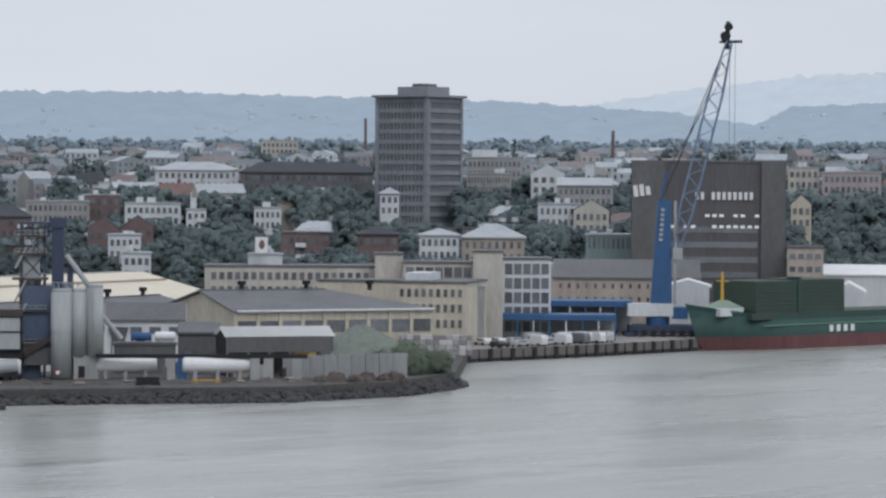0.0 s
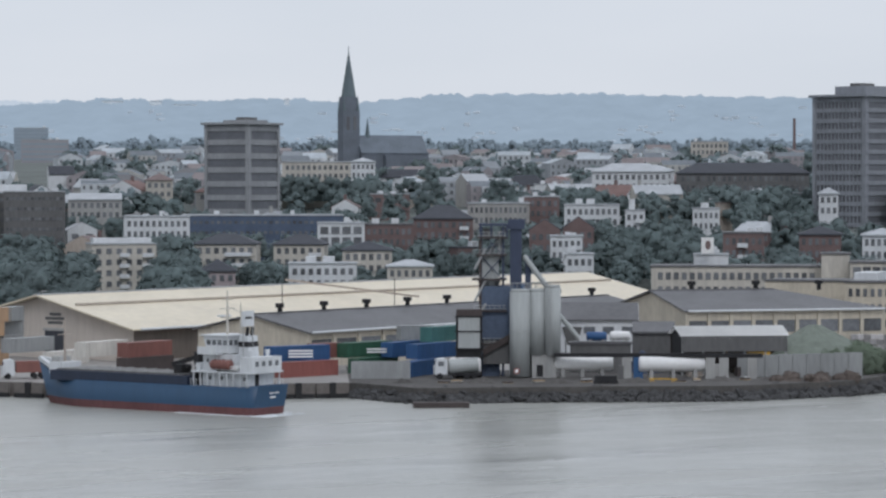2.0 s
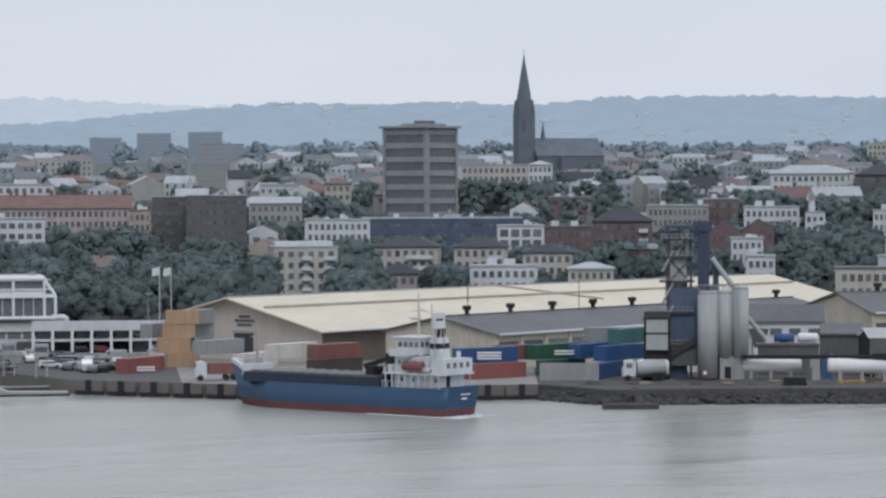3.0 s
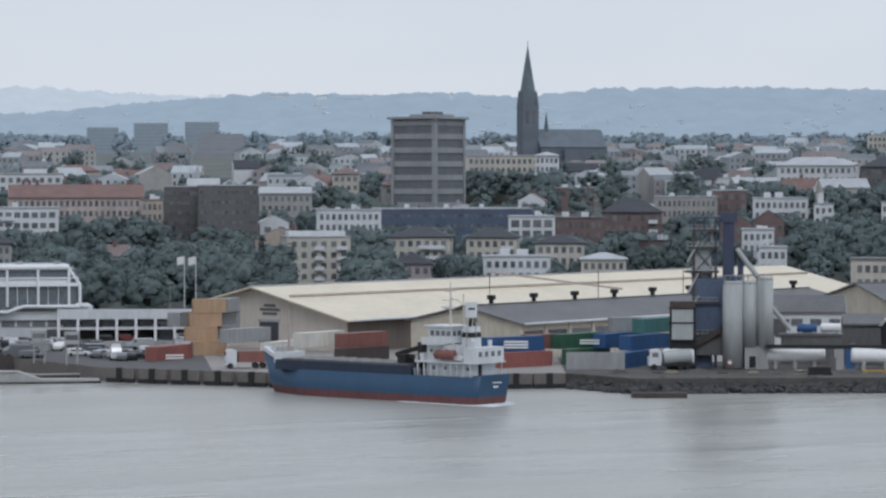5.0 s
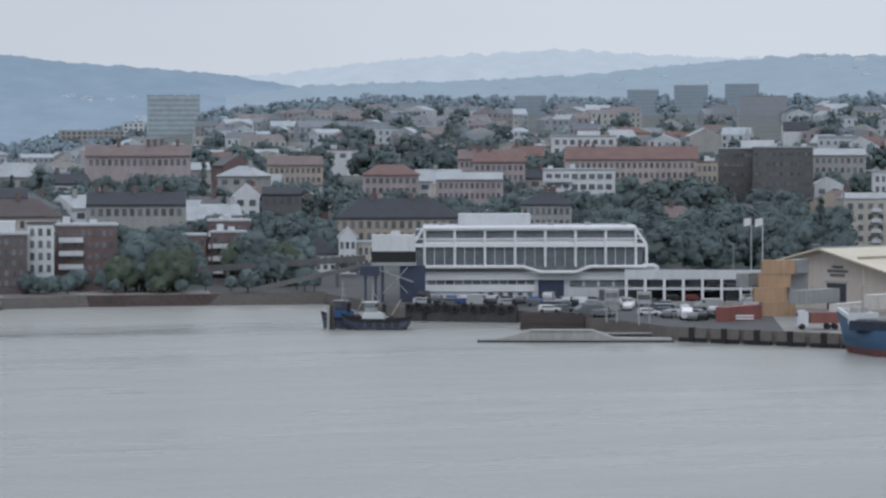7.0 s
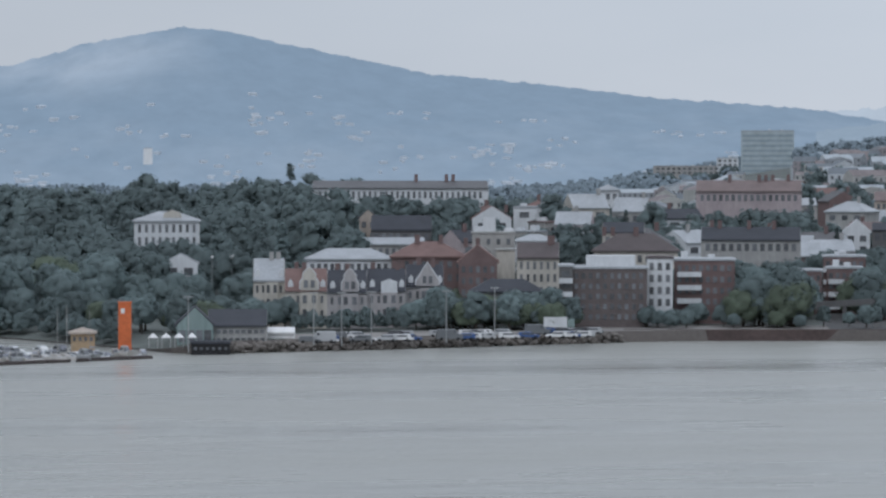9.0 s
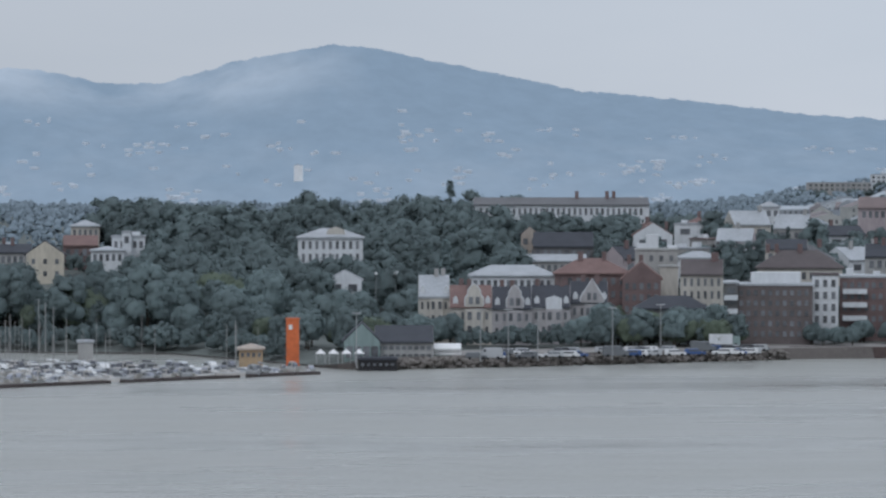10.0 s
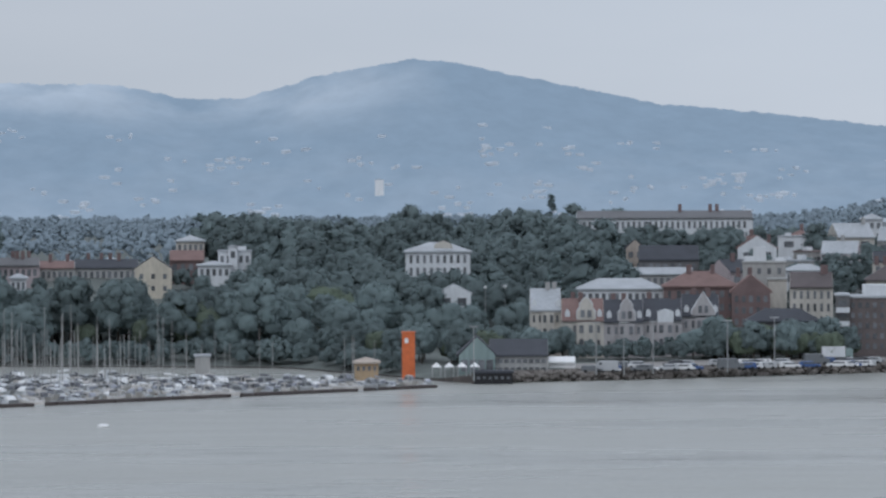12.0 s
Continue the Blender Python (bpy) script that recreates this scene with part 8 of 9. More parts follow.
B("harbour_hut", (-50.9, 592.9, 5.5, 3.1, -0), 4, 1.2, PALEC, METALROOF, "pale harbour hut among the boats", "hut")
B("harbour_hut", (108.7, 645.7, 3.3, 3.9, -12.9), 4, 2.4, WHITE, METALROOF, "white site hut on the quay", "hut", cols=4, rows=2)
bt = thing("box_lorry", at((84.4, 618.2), 2.4, -8), "white box lorry on the shore road", "lorry")
part("box", bx(-2.4, 2.6, -1.2, 1.2, 0.8, 3.0), WHITE, bt)
part("cab", bx(2.7, 4.2, -1.1, 1.1, 0.5, 2.5), TEAL, bt)
for x in (-1.6, 3.3):
    for y in (-1, 1):
        part("wheel", big, None, bt).location = (x, y, 0.5)
a0, a1 = (25.5, 577.4), (91.4, 589.8)
for i in range(46):
    k = rng.random()
    car((a0[0] + (a1[0] - a0[0]) * k, a0[1] + (a1[1] - a0[1]) * k + rng.choice((1, 14))), rng.choice((0, 180)) - 6 + rng.uniform(-5, 5), rng.choice((0, 0, 0, 1, 1, 2, 5, 5, 4)), rng.random() < 0.12)
BUOY = bmesh.new()
bmesh.ops.create_uvsphere(BUOY, u_segments=16, v_segments=8, radius=0.9, matrix=Matrix.Diagonal((1.15, 1.15, 0.5, 1)))
solo("mooring_buoy", BUOY, TARP, at((-67.1, 474.8), 0.1), "round white mooring buoy on the water", "buoy")

# boats
BOATS = {}


HULLCREAM = mat("cream_boat_hull", (0.50, 0.48, 0.45), 0.5)
BOATBROWN = mat("varnished_boat_wood", (0.16, 0.10, 0.08), 0.5)
CANVAS = mat("faded_canvas", (0.24, 0.25, 0.28), 0.9, each=1.2, var=0.5)
# length, hull, deckhouse, canvas, the words for it
KINDS = {"motor": (7.0, WHITE, WHITE, CANVAS, "white motor boat moored at the jetty"), "cruiser": (9.0, HULLCREAM, WHITE, TARP, "cream cabin cruiser moored at the jetty"),
         "old": (6.5, BOATBROWN, HULLCREAM, CANVAS, "brown wooden motor boat at the jetty"), "dark": (7.5, DBLUE, CGREY, CANVAS, "dark-hulled motor boat at the jetty"),
         "sail": (8.0, WHITE, HULLCREAM, CANVAS, "white sailing yacht with bare mast at its berth"), "sail_big": (10.5, CGREY, WHITE, TARP, "grey sailing yacht with bare mast at its berth")}


def boat(kind, m):
    if kind not in BOATS:
        ln, hm, cm, vm, lab = KINDS[kind]
        t = thing("sailing_yacht" if "sail" in kind else "motor_boat", m, lab, "boat", "marina boats")
        hull(t, ln, ln * 0.3, 1.0, 0.15, (hm, cm, WHITE), 0.35, bow=0.3, red=0.25)
        if "sail" in kind:
            part("coachroof", extrude([(ln * 0.3, 1.0), (ln * 0.68, 1.0), (ln * 0.6, 1.5), (ln * 0.32, 1.65)], -0.8, 0.8), cm, t)
            part("boom_cover", bar((ln * 0.15, 0, 2.2), (ln * 0.52, 0, 2.3), 0.2, 6), vm, t)
            part("mast", bar((ln * 0.55, 0, 1), (ln * 0.55, 0, ln * 1.36), 0.095, 5, 0.07), PALEC, t)
            part("forestay", bar((ln * 0.98, 0, 1.2), (ln * 0.55, 0, ln * 1.0), 0.02, 3), STEEL, t)
        else:
            part("cabin", extrude([(ln * 0.2, 1.0), (ln * 0.72, 1.0), (ln * 0.55, 1.9), (ln * 0.5, 2.3), (ln * 0.22, 2.3)], -ln * 0.11, ln * 0.11), cm, t)
            part("windscreen", extrude([(ln * 0.5, 1.45), (ln * 0.69, 1.25), (ln * 0.56, 1.95), (ln * 0.3, 1.95), (ln * 0.3, 1.45)], -ln * 0.115, ln * 0.115), GLASS, t)
            part("canopy", extrude([(ln * 0.02, 1.0), (ln * 0.25, 1.0), (ln * 0.25, 2.2), (ln * 0.06, 1.9)], -ln * 0.1, ln * 0.1), vm, t)
        BOATS[kind] = t
        return t
    return copy_thing(BOATS[kind], m)


j0, j1 = Vector((-98.6, 518.9)), Vector((-2.2, 575))
jd = (j1 - j0).normalized()
jn = Vector((-jd.y, jd.x))
jl = (j1 - j0).length
jt = along(j0, j1)
jetty = thing("marina_jetty", at(j0, 0, jt), "long dark floating jetty of the marina", "jetty")
for i in range(int(jl / 6)):
    part("float", bx(i * 6 + 0.1, i * 6 + 5.9, -1.2, 1.2, -0.4, 0.55), RUST, jetty)
rb = random.Random(5)
MIX = ("motor", "cruiser", "old", "dark", "sail", "sail_big")
inner, slots = bmesh.new(), []
for row in range(13):
    off = 3.5 + row * 6.2 + rb.uniform(-1, 1)
    x = rb.uniform(0, 3)
    while x < jl - (2 + row * 6):
        left = x < jl * 0.55
        kind = rb.choices(MIX, (2.2, 2, 3, 3, 3.2 + 0.6 * row, 1.6 + 0.3 * row) if left else (3.4, 2.6, 2.8, 2.6, 0.8, 0.3))[0]
        p = j0 + jd * x + jn * (off + rb.uniform(-2, 2))
        if (math.hypot(*p) < lerp_table(SHORE, math.degrees(math.atan2(p.x, p.y))) - 3.5) and (x < jl * 0.8 or row < 5):
            m = at(p, 0, jt + rb.choice((90, 90, -90, 60, 10)) + rb.uniform(-24, 24)) @ Matrix.Diagonal((*[rb.uniform(0.6, 1.0)] * 2, rb.uniform(0.65, 1.15), 1))
            if row < 3 or kind not in BOATS:
                boat(kind, m)
            else:
                for ch in BOATS[kind].children:
                    mt = ch.data.materials
                    for k_ in mt:
                        if k_ not in slots:
                            slots.append(k_)
                    tmp = ch.data.copy()
                    tmp.transform(m @ ch.matrix_basis)
                    ids = [slots.index(k_) for k_ in mt]
                    for f in tmp.polygons:
                        f.material_index = ids[f.material_index]
                    inner.from_mesh(tmp)
                    bpy.data.meshes.remove(tmp)
        x += rb.uniform(1.8, 2.9)
inner_me = bpy.data.meshes.new("inner_marina_boats")
inner.to_mesh(inner_me)
inner.free()
for k_ in slots:
    inner_me.materials.append(k_)
tagged(new("inner_marina_boats", inner_me), "crowded white and brown boats in the inner marina", "boats", kind="stuff")
# a few taller masts along the shore road
for q in ((27.5, 577.2), (33, 576.4), (54.9, 581.8), (1.4, 560.3), (67.6, 597.4), (39.4, 579.7), (273.6, 580.3), (258.9, 591.1)):
    lp = thing("lamp_mast", at(q, q[1] * 0 + 2.0), "tall slim steel lamp mast", "lamp mast", "lamp masts")
    part("pole", bar((0, 0, 0), (0, 0, 10.5), 0.13, 6, 0.08), STEEL, lp)
    part("lamp_head", bx(-0.9, 0.9, -0.15, 0.15, 10.4, 10.6), STEEL, lp)
ra, rb_ = (3.6, 586.7), (99, 615.6)
shore_rocks = bmesh.new()
for i in range(900):
    k = rr.random()
    tmp = rk[i % 5].copy()
    tmp.transform(pose(ra[0] + (rb_[0] - ra[0]) * k, ra[1] + (rb_[1] - ra[1]) * k + lerp_table([(0, 0), (0.4, -1.5), (1, 0)], k) + rr.uniform(-2, 1), rr.uniform(0, 1.9), rr.uniform(-40, 40), 0, rr.uniform(0, 360)))
    shore_rocks.from_mesh(tmp)
    bpy.data.meshes.remove(tmp)
solo("shore_rocks", shore_rocks, mat("shore_stone", (0.17, 0.155, 0.14), 0.9, scale=1, var=0.4), pose(0, 0, 0), "grey-brown stones along the shore road", "rocks", kind="stuff")
s0, s1 = (100, 620), (169.4, 610.2)
solo("shore_wall", bx(0, math.hypot(s1[0] - s0[0], s1[1] - s0[1]), -0.6, 0.4, -1, 2.5), mat("brown_quay_wall", (0.095, 0.07, 0.065), 0.9, scale=0.4, var=0.4), at(s0, 0, along(s0, s1)), "brown stained quay wall", "quay wall", kind="structure")
v0, v1 = (118.9, 669, 1.8), (185.1, 629.7, 7.4)
via = thing("elevated_ramp", pose(v0[0], v0[1], 0, 0, 0, along(v0, v1)), "dark elevated road ramp on piers", "ramp")
vl = math.hypot(v1[0] - v0[0], v1[1] - v0[1])
part("deck", bar((0, 0, 3.6), (vl, 0, 9.0), 1.0, 4), DBLOCK, via)
for i in range(6):
    k = (i + 0.5) / 6
    part("pier", bx(vl * k - 0.4, vl * k + 0.4, -0.5, 0.5, 1.5, 3.4 + 5.4 * k), DBLOCK, via)

# ---------------------------------------------------------------- trees
CLUMP, FACETS = [], []
for level in (1, 2):
    bm = bmesh.new()
    bmesh.ops.create_icosphere(bm, subdivisions=level, radius=1)
    CLUMP.append(np.array([v.co[:] for v in bm.verts]))
    FACETS.append(np.array([[v.index for v in f.verts] for f in bm.faces]))
    bm.free()


def foliage(rx_, rz, z, seed, lobes, leaves, leaf, conical=False):
    """Leaf triangles on uneven boughs: corner points and their soft normals."""
    r = random.Random(seed)
    g = np.random.default_rng(seed)
    corners, normals = [], []
    mid = np.array((0, 0, z - rz * 0.25))
    for i in range(lobes):
        a = 2.39996 * i + r.uniform(-0.5, 0.5)
        if conical:
            kz = (i + r.random()) / lobes
            wide = rx_ * (1 - kz) * r.uniform(0.35, 0.75)
            p = np.array((math.cos(a) * wide, math.sin(a) * wide, z - rz + 2 * rz * kz))
            q = rx_ * (0.45 - 0.28 * kz) * r.uniform(0.8, 1.2)
        else:
            u = -0.75 + 1.7 * (i + r.random()) / lobes
            u = min(0.97, u)
            s = math.sqrt(1 - u * u) * r.uniform(0.5, 0.92)
            p = np.array((s * math.cos(a) * rx_, s * math.sin(a) * rx_, z + u * rz * r.uniform(0.62, 0.86)))
            q = rx_ * r.uniform(0.24, 0.44)
        d = g.normal(size=(leaves, 3))
        d /= np.linalg.norm(d, axis=1)[:, None]
        c = p + d * (1, 1, 0.8) * q * g.uniform(0.75, 1.27, (leaves, 1))
        out = c - (0, 0, z - rz * 0.25)
        out /= np.linalg.norm(out, axis=1)[:, None]
        keep = (d * out).sum(1) > -0.35
        d, c, out = d[keep], c[keep], out[keep]
        soft = 0.55 * d + 0.6 * out + (0, 0, 0.3)
        soft /= np.linalg.norm(soft, axis=1)[:, None]
        face = soft + 0.3 * g.normal(size=soft.shape)
        face /= np.linalg.norm(face, axis=1)[:, None]
        e = np.cross(face, g.normal(size=soft.shape))
        e /= np.linalg.norm(e, axis=1)[:, None]
        f = np.cross(face, e)
        k = leaf * g.uniform(0.7, 1.35, (len(c), 1))
        corners.append(np.stack((c + e * k, c - e * 0.5 * k + f * 0.87 * k, c - e * 0.5 * k - f * 0.87 * k), 1))
        normals.append(np.repeat(soft[:, None], 3, 1))
        # the closed mass of the bough behind its outer leaves
        ball = (CLUMP[leaves > 60] * g.uniform(0.86, 1.08, (len(CLUMP[leaves > 60]), 1))) * (q * 0.9, q * 0.9, q * 0.74) + p
        tri = ball[FACETS[leaves > 60]]
        out = tri - mid
        out /= np.linalg.norm(out, axis=2)[:, :, None]
        away = tri - p
        away /= np.linalg.norm(away, axis=2)[:, :, None]
        soft = 0.55 * away + 0.6 * out + (0, 0, 0.3)
        corners.append(tri)
        normals.append(soft / np.linalg.norm(soft, axis=2)[:, :, None])
    return np.concatenate(corners), np.concatenate(normals)


def leaf_mesh(name, corners, normals, material):
    me = bpy.data.meshes.new(name)
    n = len(corners)
    me.from_pydata(corners.reshape(-1, 3), [], np.arange(n * 3).reshape(n, 3).tolist())
    me.normals_split_custom_set(normals.reshape(-1, 3).tolist())
    me.materials.append(material)
    return me


SHAPES = ((4.2, 4.8, 6.3, 0, LEAF), (5.2, 4.6, 6.2, 0, LEAF), (3.6, 5.4, 6.8, 0, LEAF), (4.8, 4.0, 5.2, 0, LEAF2), (2.6, 7.0, 7.8, 1, LEAF), (4.4, 5.6, 7.2, 0, LEAF))
TREES, LOW = [], []
for i, (rx_, rz, z, con, lf) in enumerate(SHAPES):
    bm = bmesh.new()
    beam(bm, (0, 0, -1.5), (0.1, 0, z), 0.38, 7, 0.14)
    for k in range(5):
        a = 1.3 * k + i
        beam(bm, (0, 0, z * (0.4 + 0.08 * k)), (math.cos(a) * rx_ * 0.6, math.sin(a) * rx_ * 0.6, z * (0.75 + 0.08 * k)), 0.14, 5, 0.05)
    tr = mesh_of("trunk", bm, BARK)
    TREES.append((tr, leaf_mesh("crown", *foliage(rx_, rz, z, i * 7 + 3, 32, 120, 0.31, bool(con)), lf), ("leafy dark green broadleaf tree", "tall dark conifer among the houses")[con], rx_, z + rz))
for level, (lobes, leaves, leaf) in enumerate(((22, 46, 0.44), (13, 26, 0.6), (10, 4, 0.8))):
    for i, (rx_, rz, z, con, lf) in enumerate(SHAPES):
        LOW.append(foliage(rx_, rz, z, i * 5 + 1 + level, lobes, leaves, leaf, bool(con)))


def joined_wood(name, planted, material, label):
    """planted: x, y, size, which of the shapes in LOW, turn."""
    corners, normals = [], []
    for x, y, size, kind, turn in planted:
        co, no = LOW[kind]
        c, s_ = math.cos(radians(turn)), math.sin(radians(turn))
        m = np.array(((c, s_, 0), (-s_, c, 0), (0, 0, 1)))
        corners.append(co @ m * size + (x, y, ground_z(x, y)))
        normals.append(no @ m)
    me = leaf_mesh(name, np.concatenate(corners), np.concatenate(normals), material)
    tagged(new(name, me), label, "trees", kind="stuff")


PLANTED = []


def tree(x, y, size, kind, turn):
    PLANTED.append((x, y, size, kind, turn))


def grow_trees():
    """The nearest 250 are trees of their own; those behind them are one wood."""
    PLANTED.sort(key=lambda q: math.hypot(q[0] + 25, q[1]) + (5000 if q[2] < 0.55 else 0))
    for x, y, size, kind, turn in PLANTED[:250]:
        tr, cr, lab, rx_, top = TREES[kind]
        t = thing("tree", pose(x, y, ground_z(x, y), 0, 0, turn) @ Matrix.Diagonal((size, size, size, 1)), lab, "tree", "town trees")
        part("trunk", tr, None, t)
        part("crown", cr, None, t)
    joined_wood("town_wood", [(x, y, size, kind + (6 if math.hypot(x, y) > 860 else 0), turn) for x, y, size, kind, turn in PLANTED[250:]], LEAF, "dense dark green trees between the houses")


def clear(x, y, top, room=3.0, sight=True, share=0.6):
    for fx, fy, fr_ in FOOT:
        if (x - fx) ** 2 + (y - fy) ** 2 < max(0, fr_ * share + room) ** 2:
            return False
    d, a = math.hypot(x + 25, y), math.atan2(x + 25, y)
    if sight:
        for sa, sw_, sd, te in SEEN:
            if abs(a - sa) < sw_ and d < sd and (top - 35) / d > te:
                return False
    return True


def polar(a, d):
    return d * math.sin(radians(a)), d * math.cos(radians(a))


rt_ = random.Random(21)
vl_, vr_ = (-108.6, 690.5, 25), (-59.1, 692.8, 24.7)
al_, ar_ = [math.atan2(q[0] + 38, q[1]) for q in (vl_, vr_)]
SEEN.append(((al_ + ar_) / 2, (ar_ - al_) / 2, 1000, (vl_[2] - 35) / 700))
count = 0
# the wooded hillside, the park behind the terminal, street trees and gardens
for a0, a1, d0, d1, n, smin, smax in ((-14, 5.0, 672, 930, 560, 0.7, 1.5), (4, 16, 655, 690, 40, 0.5, 0.8), (5, 17, 740, 980, 170, 0.7, 1.1), (18.5, 28.5, 700, 840, 190, 0.9, 1.25), (24, 52, 760, 860, 130, 0.7, 1.1), (27, 53, 840, 990, 210, 0.8, 1.25), (14, 53, 970, 1250, 300, 0.75, 1.25), (12, 52, 1230, 1600, 130, 0.8, 1.3), (34, 53, 765, 930, 230, 0.85, 1.3)):
    for i in range(n):
        for attempt in range(6):
            a, d = rt_.uniform(a0, a1), math.sqrt(rt_.uniform(d0 * d0, d1 * d1))
            x, y = polar(a, d)
            s = rt_.uniform(smin, smax)
            k = rt_.choices(range(6), (5, 4, 4, 1.2, 0.5, 4))[0]
            if clear(x, y, ground_z(x, y) + TREES[k][4] * s * 0.92):
                tree(x, y, s, k, rt_.uniform(0, 360))
                count += 1
                break
# trees that stand before the houses
for x, y, z, w in SCREEN:
    d = math.hypot(x + 25, y)
    for i in range(max(3, int(w / 2.6))):
        k = rt_.uniform(-0.6, 0.6)
        near = rt_.uniform(5, 17)
        qx, qy = x + k * w * y / d - near * (x + 25) / d, y - k * w * (x + 25) / d - near * y / d
        g = ground_z(qx, qy)
        top = 35 + (z - 35) * (d - near) / d - rt_.uniform(0, 1.6)
        kind = rt_.choices(range(6), (5, 4, 4, 1, 0.4, 4))[0]
        size = min(1.7, (top - g) / TREES[kind][4])
        if size > 0.22 and clear(qx, qy, g + TREES[kind][4] * size - 0.5, -2, True, 0.22):
            tree(qx, qy, size, kind, rt_.uniform(0, 360))
for a0, a1, d0, d1, n, smin, smax in ((-14, 2.2, 22, 40, 110, 0.45, 0.8), (-14, -0.5, 1.0, 12, 170, 0.26, 0.5)):
    for i in range(n):
        a = rt_.uniform(a0, a1)
        x, y = polar(a, lerp_table(SHORE, a) + rt_.uniform(d0, d1))
        tree(x, y, rt_.uniform(smin, smax), rt_.choice((0, 1, 2, 3, 5)), rt_.uniform(0, 360))
for (x0, y0, _), (x1, y1, _), n, smin, smax in (((52.5, 627.8, 3.4), (86.4, 627, 3.2), 24, 0.42, 0.8), ((18.7, 631.9, 2.2), (27.9, 631, 2.1), 9, 0.4, 0.7), ((30, 625, 2.3), (52, 624, 2.3), 15, 0.3, 0.46), ((56, 626, 2.3), (90, 622, 2.3), 16, 0.45, 0.75), ((127.8, 632.8, 2.6), (141, 629.1, 2.7), 12, 0.7, 1.15), ((140.8, 663.7, 3.7), (151, 661, 3.7), 9, 0.8, 1.15), ((165, 657, 3.7), (178.9, 652.6, 3.7), 10, 0.7, 1.1)):
    for i in range(n):
        k = rt_.random()
        tree(x0 + (x1 - x0) * k, y0 + (y1 - y0) * k + rt_.uniform(-5, 5), rt_.uniform(smin, smax), rt_.choice((0, 1, 2, 3, 5)), rt_.uniform(0, 360))
grow_trees()
# bushes on the harbour point and along the shore road
for i in range(60):
    x, y = polar(rt_.uniform(4.2, 15.5), rt_.uniform(634, 650))
    if i % 4 == 0 or not any((x - fx) ** 2 + (y - fy) ** 2 < (fr_ * 0.45) ** 2 for fx, fy, fr_ in FOOT):
        sz_ = rt_.uniform(0.28, 0.5)
        t = thing("street_tree", pose(x, y, 2.3, 0, 0, rt_.uniform(0, 360)) @ Matrix.Diagonal((sz_, sz_, sz_, 1)), "small leafy street tree by the shore road", "tree", "street trees")
        part("crown", TREES[i % 4][1], None, t)
        part("trunk", TREES[i % 4][0], None, t)
for i in range(16):
    q = (339.8, 386.7)
    x, y = q[0] + rt_.uniform(-6, 5), q[1] + rt_.uniform(-2, 8)
    t = thing("bush", pose(x, y, 1.0, 0, 0, rt_.uniform(0, 360)) @ Matrix.Diagonal((0.56, 0.56, rt_.uniform(0.45, 0.72), 1)), "low green bush on the rocky point", "bush", "bushes on the point")
    part("crown", TREES[3][1], None, t)
    part("trunk", TREES[3][0], None, t)
dry = TREES[1][1].copy()
dry.materials[0] = mat("dry_scrub", (0.14, 0.115, 0.10), 0.95, scale=0.5, var=0.4)
for i in range(16):
    q = (319.1, 376.4)
    x, y = q[0] + rt_.uniform(-7, 7), q[1] + rt_.uniform(-1, 5)
    t = thing("bush", pose(x, y, 0.8, 0, 0, rt_.uniform(0, 360)) @ Matrix.Diagonal((0.3, 0.3, rt_.uniform(0.18, 0.3), 1)), "low brown dry bush on the rocky point", "bush", "bushes on the point")
    part("crown", dry, None, t)

# ---------------------------------------------------------------- the town's other houses, row behind row
WALLS = [WHITE, CREAM, PINK, GREY, PALEC, OCHRE, BRICK, WHITE]
ROOFS = [METALROOF, SLATE, REDROOF, METALROOF, TARROOF, ORROOF, SLATE, METALROOF]
WNAME = ["white", "cream", "pink", "grey", "pale stone", "ochre", "red brick", "white"]
RNAME = ["pale metal", "dark slate", "red tiled", "pale metal", "grey felt", "orange tiled", "dark slate", "pale metal"]
rh_ = random.Random(8)
for a0, a1, d0, d1, n, wmin, wmax in ((14, 53, 850, 1000, 60, 8, 16), (13, 53, 1000, 1250, 130, 8, 18), (5, 14, 740, 860, 30, 8, 14)):
    for i in range(n):
        for attempt in range(8):
            a, d = rh_.uniform(a0, a1), math.sqrt(rh_.uniform(d0 * d0, d1 * d1))
            x, y = polar(a, d)
            w, dep = rh_.uniform(wmin, wmax), rh_.uniform(8, 12)
            g = ground_z(x, y)
            h = rh_.uniform(5, 10)
            if clear(x, y, g + h + 2, 6):
                k, q = rh_.randrange(8), rh_.randrange(8)
                st = rh_.choice(("hip", "gable", "gable", "cross", "flat"))
                far = d > 1080
                B("house", (x, y, g + h, w, -a + rh_.uniform(-35, 35)), dep, g - 1, WALLS[k], ROOFS[q], "%s town house with %s roof among trees" % (WNAME[k], RNAME[q]), "house", st, rh_.uniform(2, 4) if st != "flat" else 0,
                  max(2, int(w / 4.4)) if d < 1080 else 0, 1, fill=(0.5, 0.5), group="town houses", vis=3.4, chimneys=0 if far or st == "flat" else 1)
                SEEN.pop()
                break

# far woods and far roofs on the slopes, too small to tell apart
rw_ = random.Random(3)
FARTREES = []
for i in range(6600):
    a, d = rw_.uniform(-14, 54), math.sqrt(rw_.uniform(1000 ** 2, 3300 ** 2))
    if d < 1500 and a > 12 and rw_.random() < 0.5:
        continue
    x, y = polar(a, d)
    s = rw_.uniform(0.6, 1.15) + (0.3 if d > 1700 else 0)
    if clear(x, y, ground_z(x, y) + s * 11, 4):
        FARTREES.append((x, y, s, 12 + rw_.choice((0, 1, 2, 3, 5)), rw_.uniform(0, 360)))


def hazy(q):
    """Woods behind the hillside and far up the slope take a mist-tinted base colour."""
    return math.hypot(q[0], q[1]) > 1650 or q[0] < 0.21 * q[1]


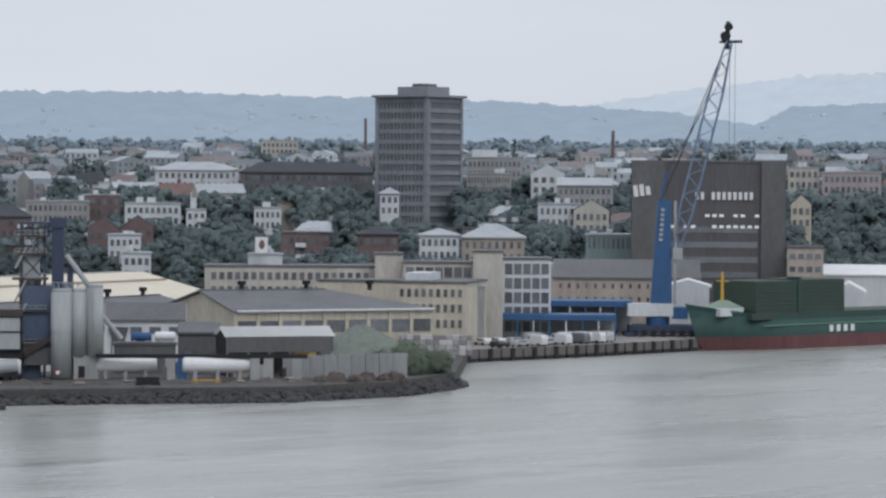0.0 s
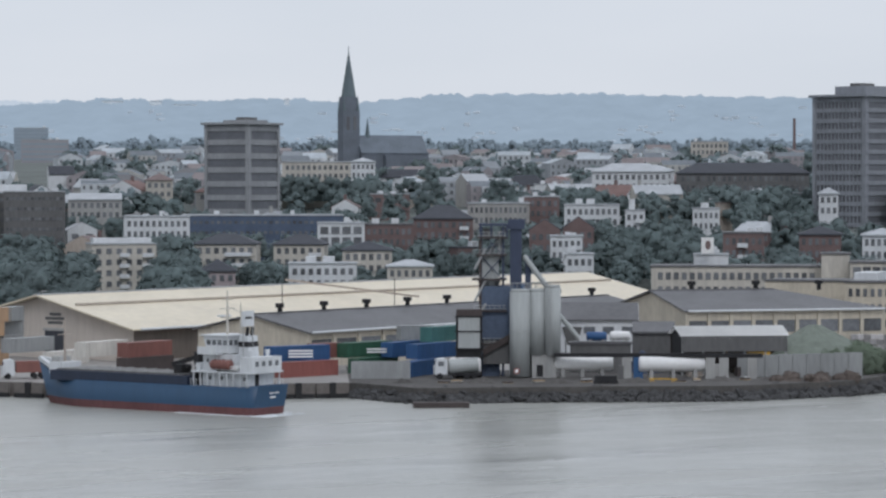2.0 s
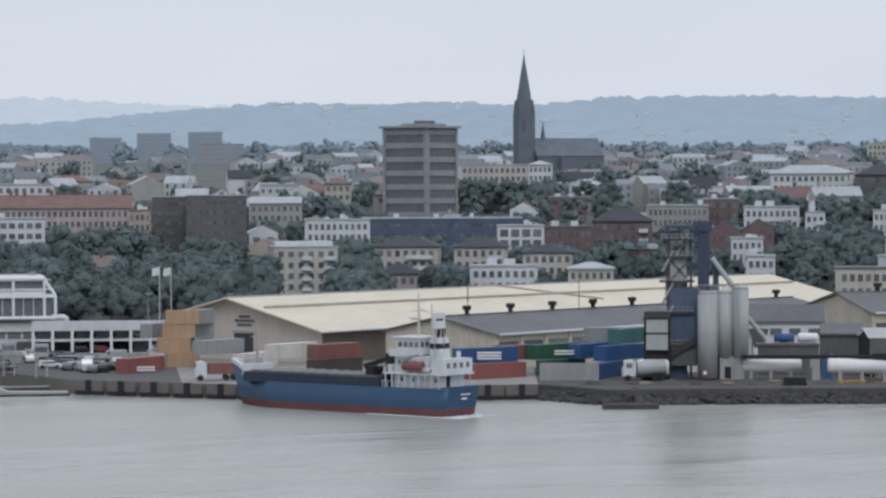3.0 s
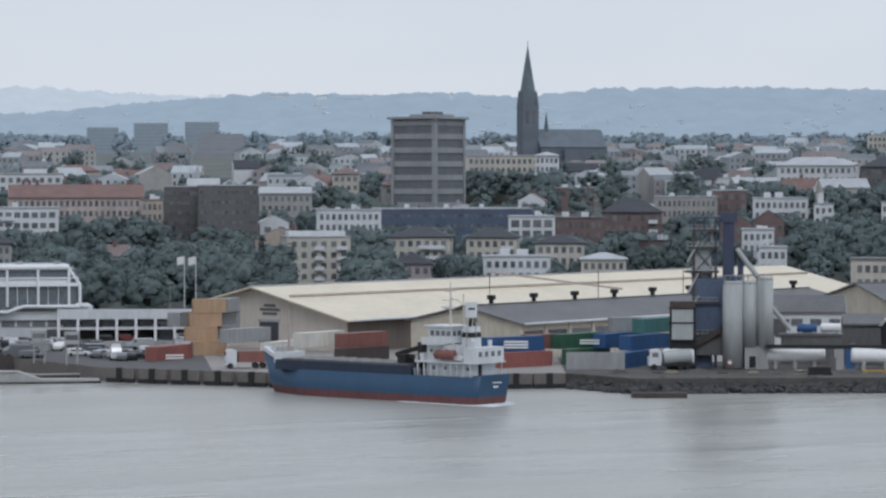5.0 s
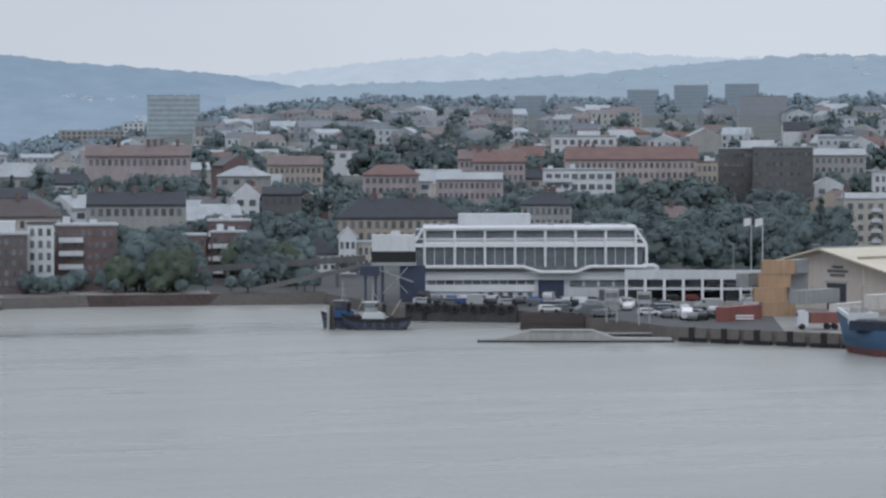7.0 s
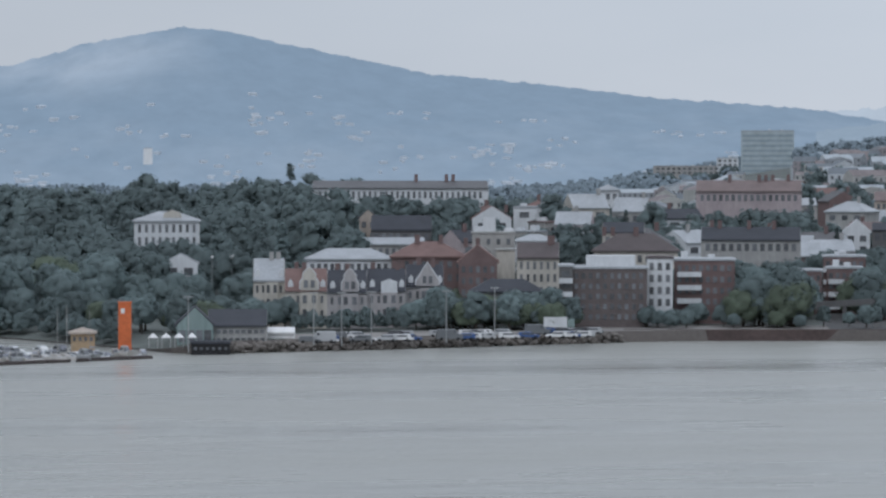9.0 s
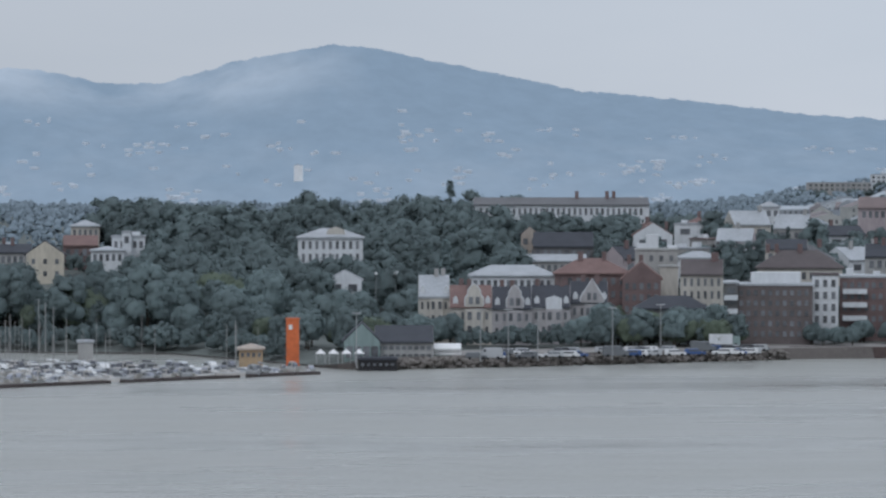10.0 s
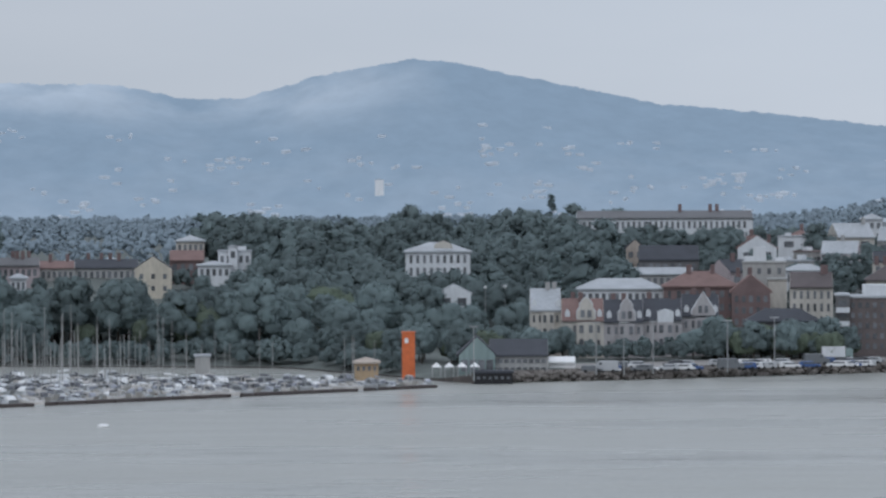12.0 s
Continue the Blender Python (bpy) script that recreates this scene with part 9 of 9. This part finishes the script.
# paler, bluer leaves: the haze is put into both base colours
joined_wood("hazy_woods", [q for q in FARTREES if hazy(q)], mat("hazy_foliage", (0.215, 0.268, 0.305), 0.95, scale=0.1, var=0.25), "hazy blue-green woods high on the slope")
joined_wood("far_woods", [q for q in FARTREES if not hazy(q)], mat("hazed_far_foliage", (0.18, 0.225, 0.24), 0.95, scale=0.1, var=0.4), "distant grey-green woods between the houses")


def far_houses(name, n, spots, mt, label, roof=None, glazed=False):
    """Small gabled houses, turned this way and that, some with rows of windows."""
    vs, fs, ms = [], [], []
    r = random.Random(sum(ord(c) for c in name))
    for i in range(n):
        x, y, z, w, h = spots(r)
        ang = math.atan2(x, y) + r.uniform(-0.6, 0.6)
        u, v = Vector((math.cos(ang), -math.sin(ang))), Vector((math.sin(ang), math.cos(ang)))
        dep, ridge_h = r.uniform(6, 10), h + r.uniform(0.22, 0.5) * min(h, 6)
        b = len(vs)

        def at_(p, q, zz):
            vs.append((x + u.x * p + v.x * q, y + u.y * p + v.y * q, zz))

        for p, q in ((-w, 0), (w, 0), (w, dep), (-w, dep)):
            at_(p, q, z - 2)
            at_(p, q, z + h)
        if r.random() < 0.6:
            at_(-w, dep / 2, z + ridge_h)
            at_(w, dep / 2, z + ridge_h)
            fs += [(b + 1, b + 3, b + 9, b + 8), (b + 5, b + 7, b + 8, b + 9), (b + 3, b + 5, b + 9), (b + 7, b + 1, b + 8)]
            ms += [1, 1, 0, 0]
        else:
            at_(0, 0, z + ridge_h)
            at_(0, dep, z + ridge_h)
            fs += [(b + 7, b + 1, b + 8, b + 9), (b + 3, b + 5, b + 9, b + 8), (b + 1, b + 3, b + 8), (b + 5, b + 7, b + 9)]
            ms += [1, 1, 0, 0]
        fs += [(b, b + 2, b + 3, b + 1), (b + 2, b + 4, b + 5, b + 3), (b + 6, b, b + 1, b + 7)]
        ms += [0, 0, 0]
        if glazed:
            cols = max(2, int(w / 1.3))
            for row in range(max(1, int(h / 3))):
                for c in range(cols):
                    p = -w + 2 * w * (c + 0.5) / cols
                    k, top = len(vs), z + h - 0.7 - row * 2.9
                    for dp, zz in ((-0.5, top - 1.5), (0.5, top - 1.5), (0.5, top), (-0.5, top)):
                        at_(p + dp, -0.06, zz)
                    fs.append((k, k + 1, k + 2, k + 3))
                    ms.append(2)
    me = bpy.data.meshes.new(name)
    me.from_pydata(vs, [], fs)
    for k in (mt, roof or mt, GLASS):
        me.materials.append(k)
    me.polygons.foreach_set("material_index", ms)
    me.update()
    tagged(new(name, me), label, "houses", kind="stuff")


def town_spot(a0, a1, d0, d1, wmin, wmax, hmin=5, hmax=11):
    def f(r):
        for attempt in range(12):
            a, d = r.uniform(a0, a1), math.sqrt(r.uniform(d0 * d0, d1 * d1))
            x, y = polar(a, d)
            h = r.uniform(hmin, hmax)
            if clear(x, y, ground_z(x, y) + h * 1.5, 6):
                break
        return x, y, ground_z(x, y), r.uniform(wmin, wmax), h
    return f


# distance haze is put into these wall and roof colours, most in FARH
FARW = [mat("hazed_far_wall_" + k, c, 0.9, scale=0.2) for k, c in (("white", (0.50, 0.53, 0.55)), ("cream", (0.42, 0.42, 0.40)), ("rose", (0.30, 0.28, 0.29)), ("grey", (0.32, 0.34, 0.36)))]
FARR = [mat("hazed_far_roof_" + k, c, 0.8, scale=0.2) for k, c in (("metal", (0.42, 0.46, 0.49)), ("slate", (0.17, 0.19, 0.21)), ("tile", (0.235, 0.205, 0.205)), ("felt", (0.24, 0.26, 0.28)))]
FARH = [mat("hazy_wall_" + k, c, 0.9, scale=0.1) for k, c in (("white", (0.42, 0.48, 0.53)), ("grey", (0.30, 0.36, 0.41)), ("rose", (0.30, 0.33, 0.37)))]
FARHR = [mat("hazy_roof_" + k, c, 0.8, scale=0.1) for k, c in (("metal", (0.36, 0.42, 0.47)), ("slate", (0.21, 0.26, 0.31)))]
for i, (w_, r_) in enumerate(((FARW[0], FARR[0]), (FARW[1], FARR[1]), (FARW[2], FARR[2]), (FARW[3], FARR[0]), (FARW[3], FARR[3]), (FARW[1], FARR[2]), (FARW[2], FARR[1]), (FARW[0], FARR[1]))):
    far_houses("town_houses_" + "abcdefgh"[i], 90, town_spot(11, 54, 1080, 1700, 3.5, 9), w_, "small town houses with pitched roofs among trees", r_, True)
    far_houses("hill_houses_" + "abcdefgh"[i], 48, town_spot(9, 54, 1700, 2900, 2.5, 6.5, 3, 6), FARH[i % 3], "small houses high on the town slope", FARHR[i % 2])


def hill_spot(dist, name, a0, a1, lo, hi):
    def f(r):
        for attempt in range(10):
            a, k = r.uniform(a0, a1), lo + (hi - lo) * r.random() ** 1.5
            if noise.noise((a * 1.1, k * 7, 4.0)) > 0.05 + 0.25 * r.random():
                break
        d = dist - 500 + (250 * k / 0.55 if k < 0.55 else 250 + 250 * (k - 0.55) / 0.45)
        x, y = polar(a, d - 6)
        return x, y, 9 + (lerp_table(RIDGES[name], a) - 10) * k, r.uniform(1.5, 6.0), r.uniform(1.2, 2.6)
    return f


# house colours dulled towards the hills, with haze put into the base colour
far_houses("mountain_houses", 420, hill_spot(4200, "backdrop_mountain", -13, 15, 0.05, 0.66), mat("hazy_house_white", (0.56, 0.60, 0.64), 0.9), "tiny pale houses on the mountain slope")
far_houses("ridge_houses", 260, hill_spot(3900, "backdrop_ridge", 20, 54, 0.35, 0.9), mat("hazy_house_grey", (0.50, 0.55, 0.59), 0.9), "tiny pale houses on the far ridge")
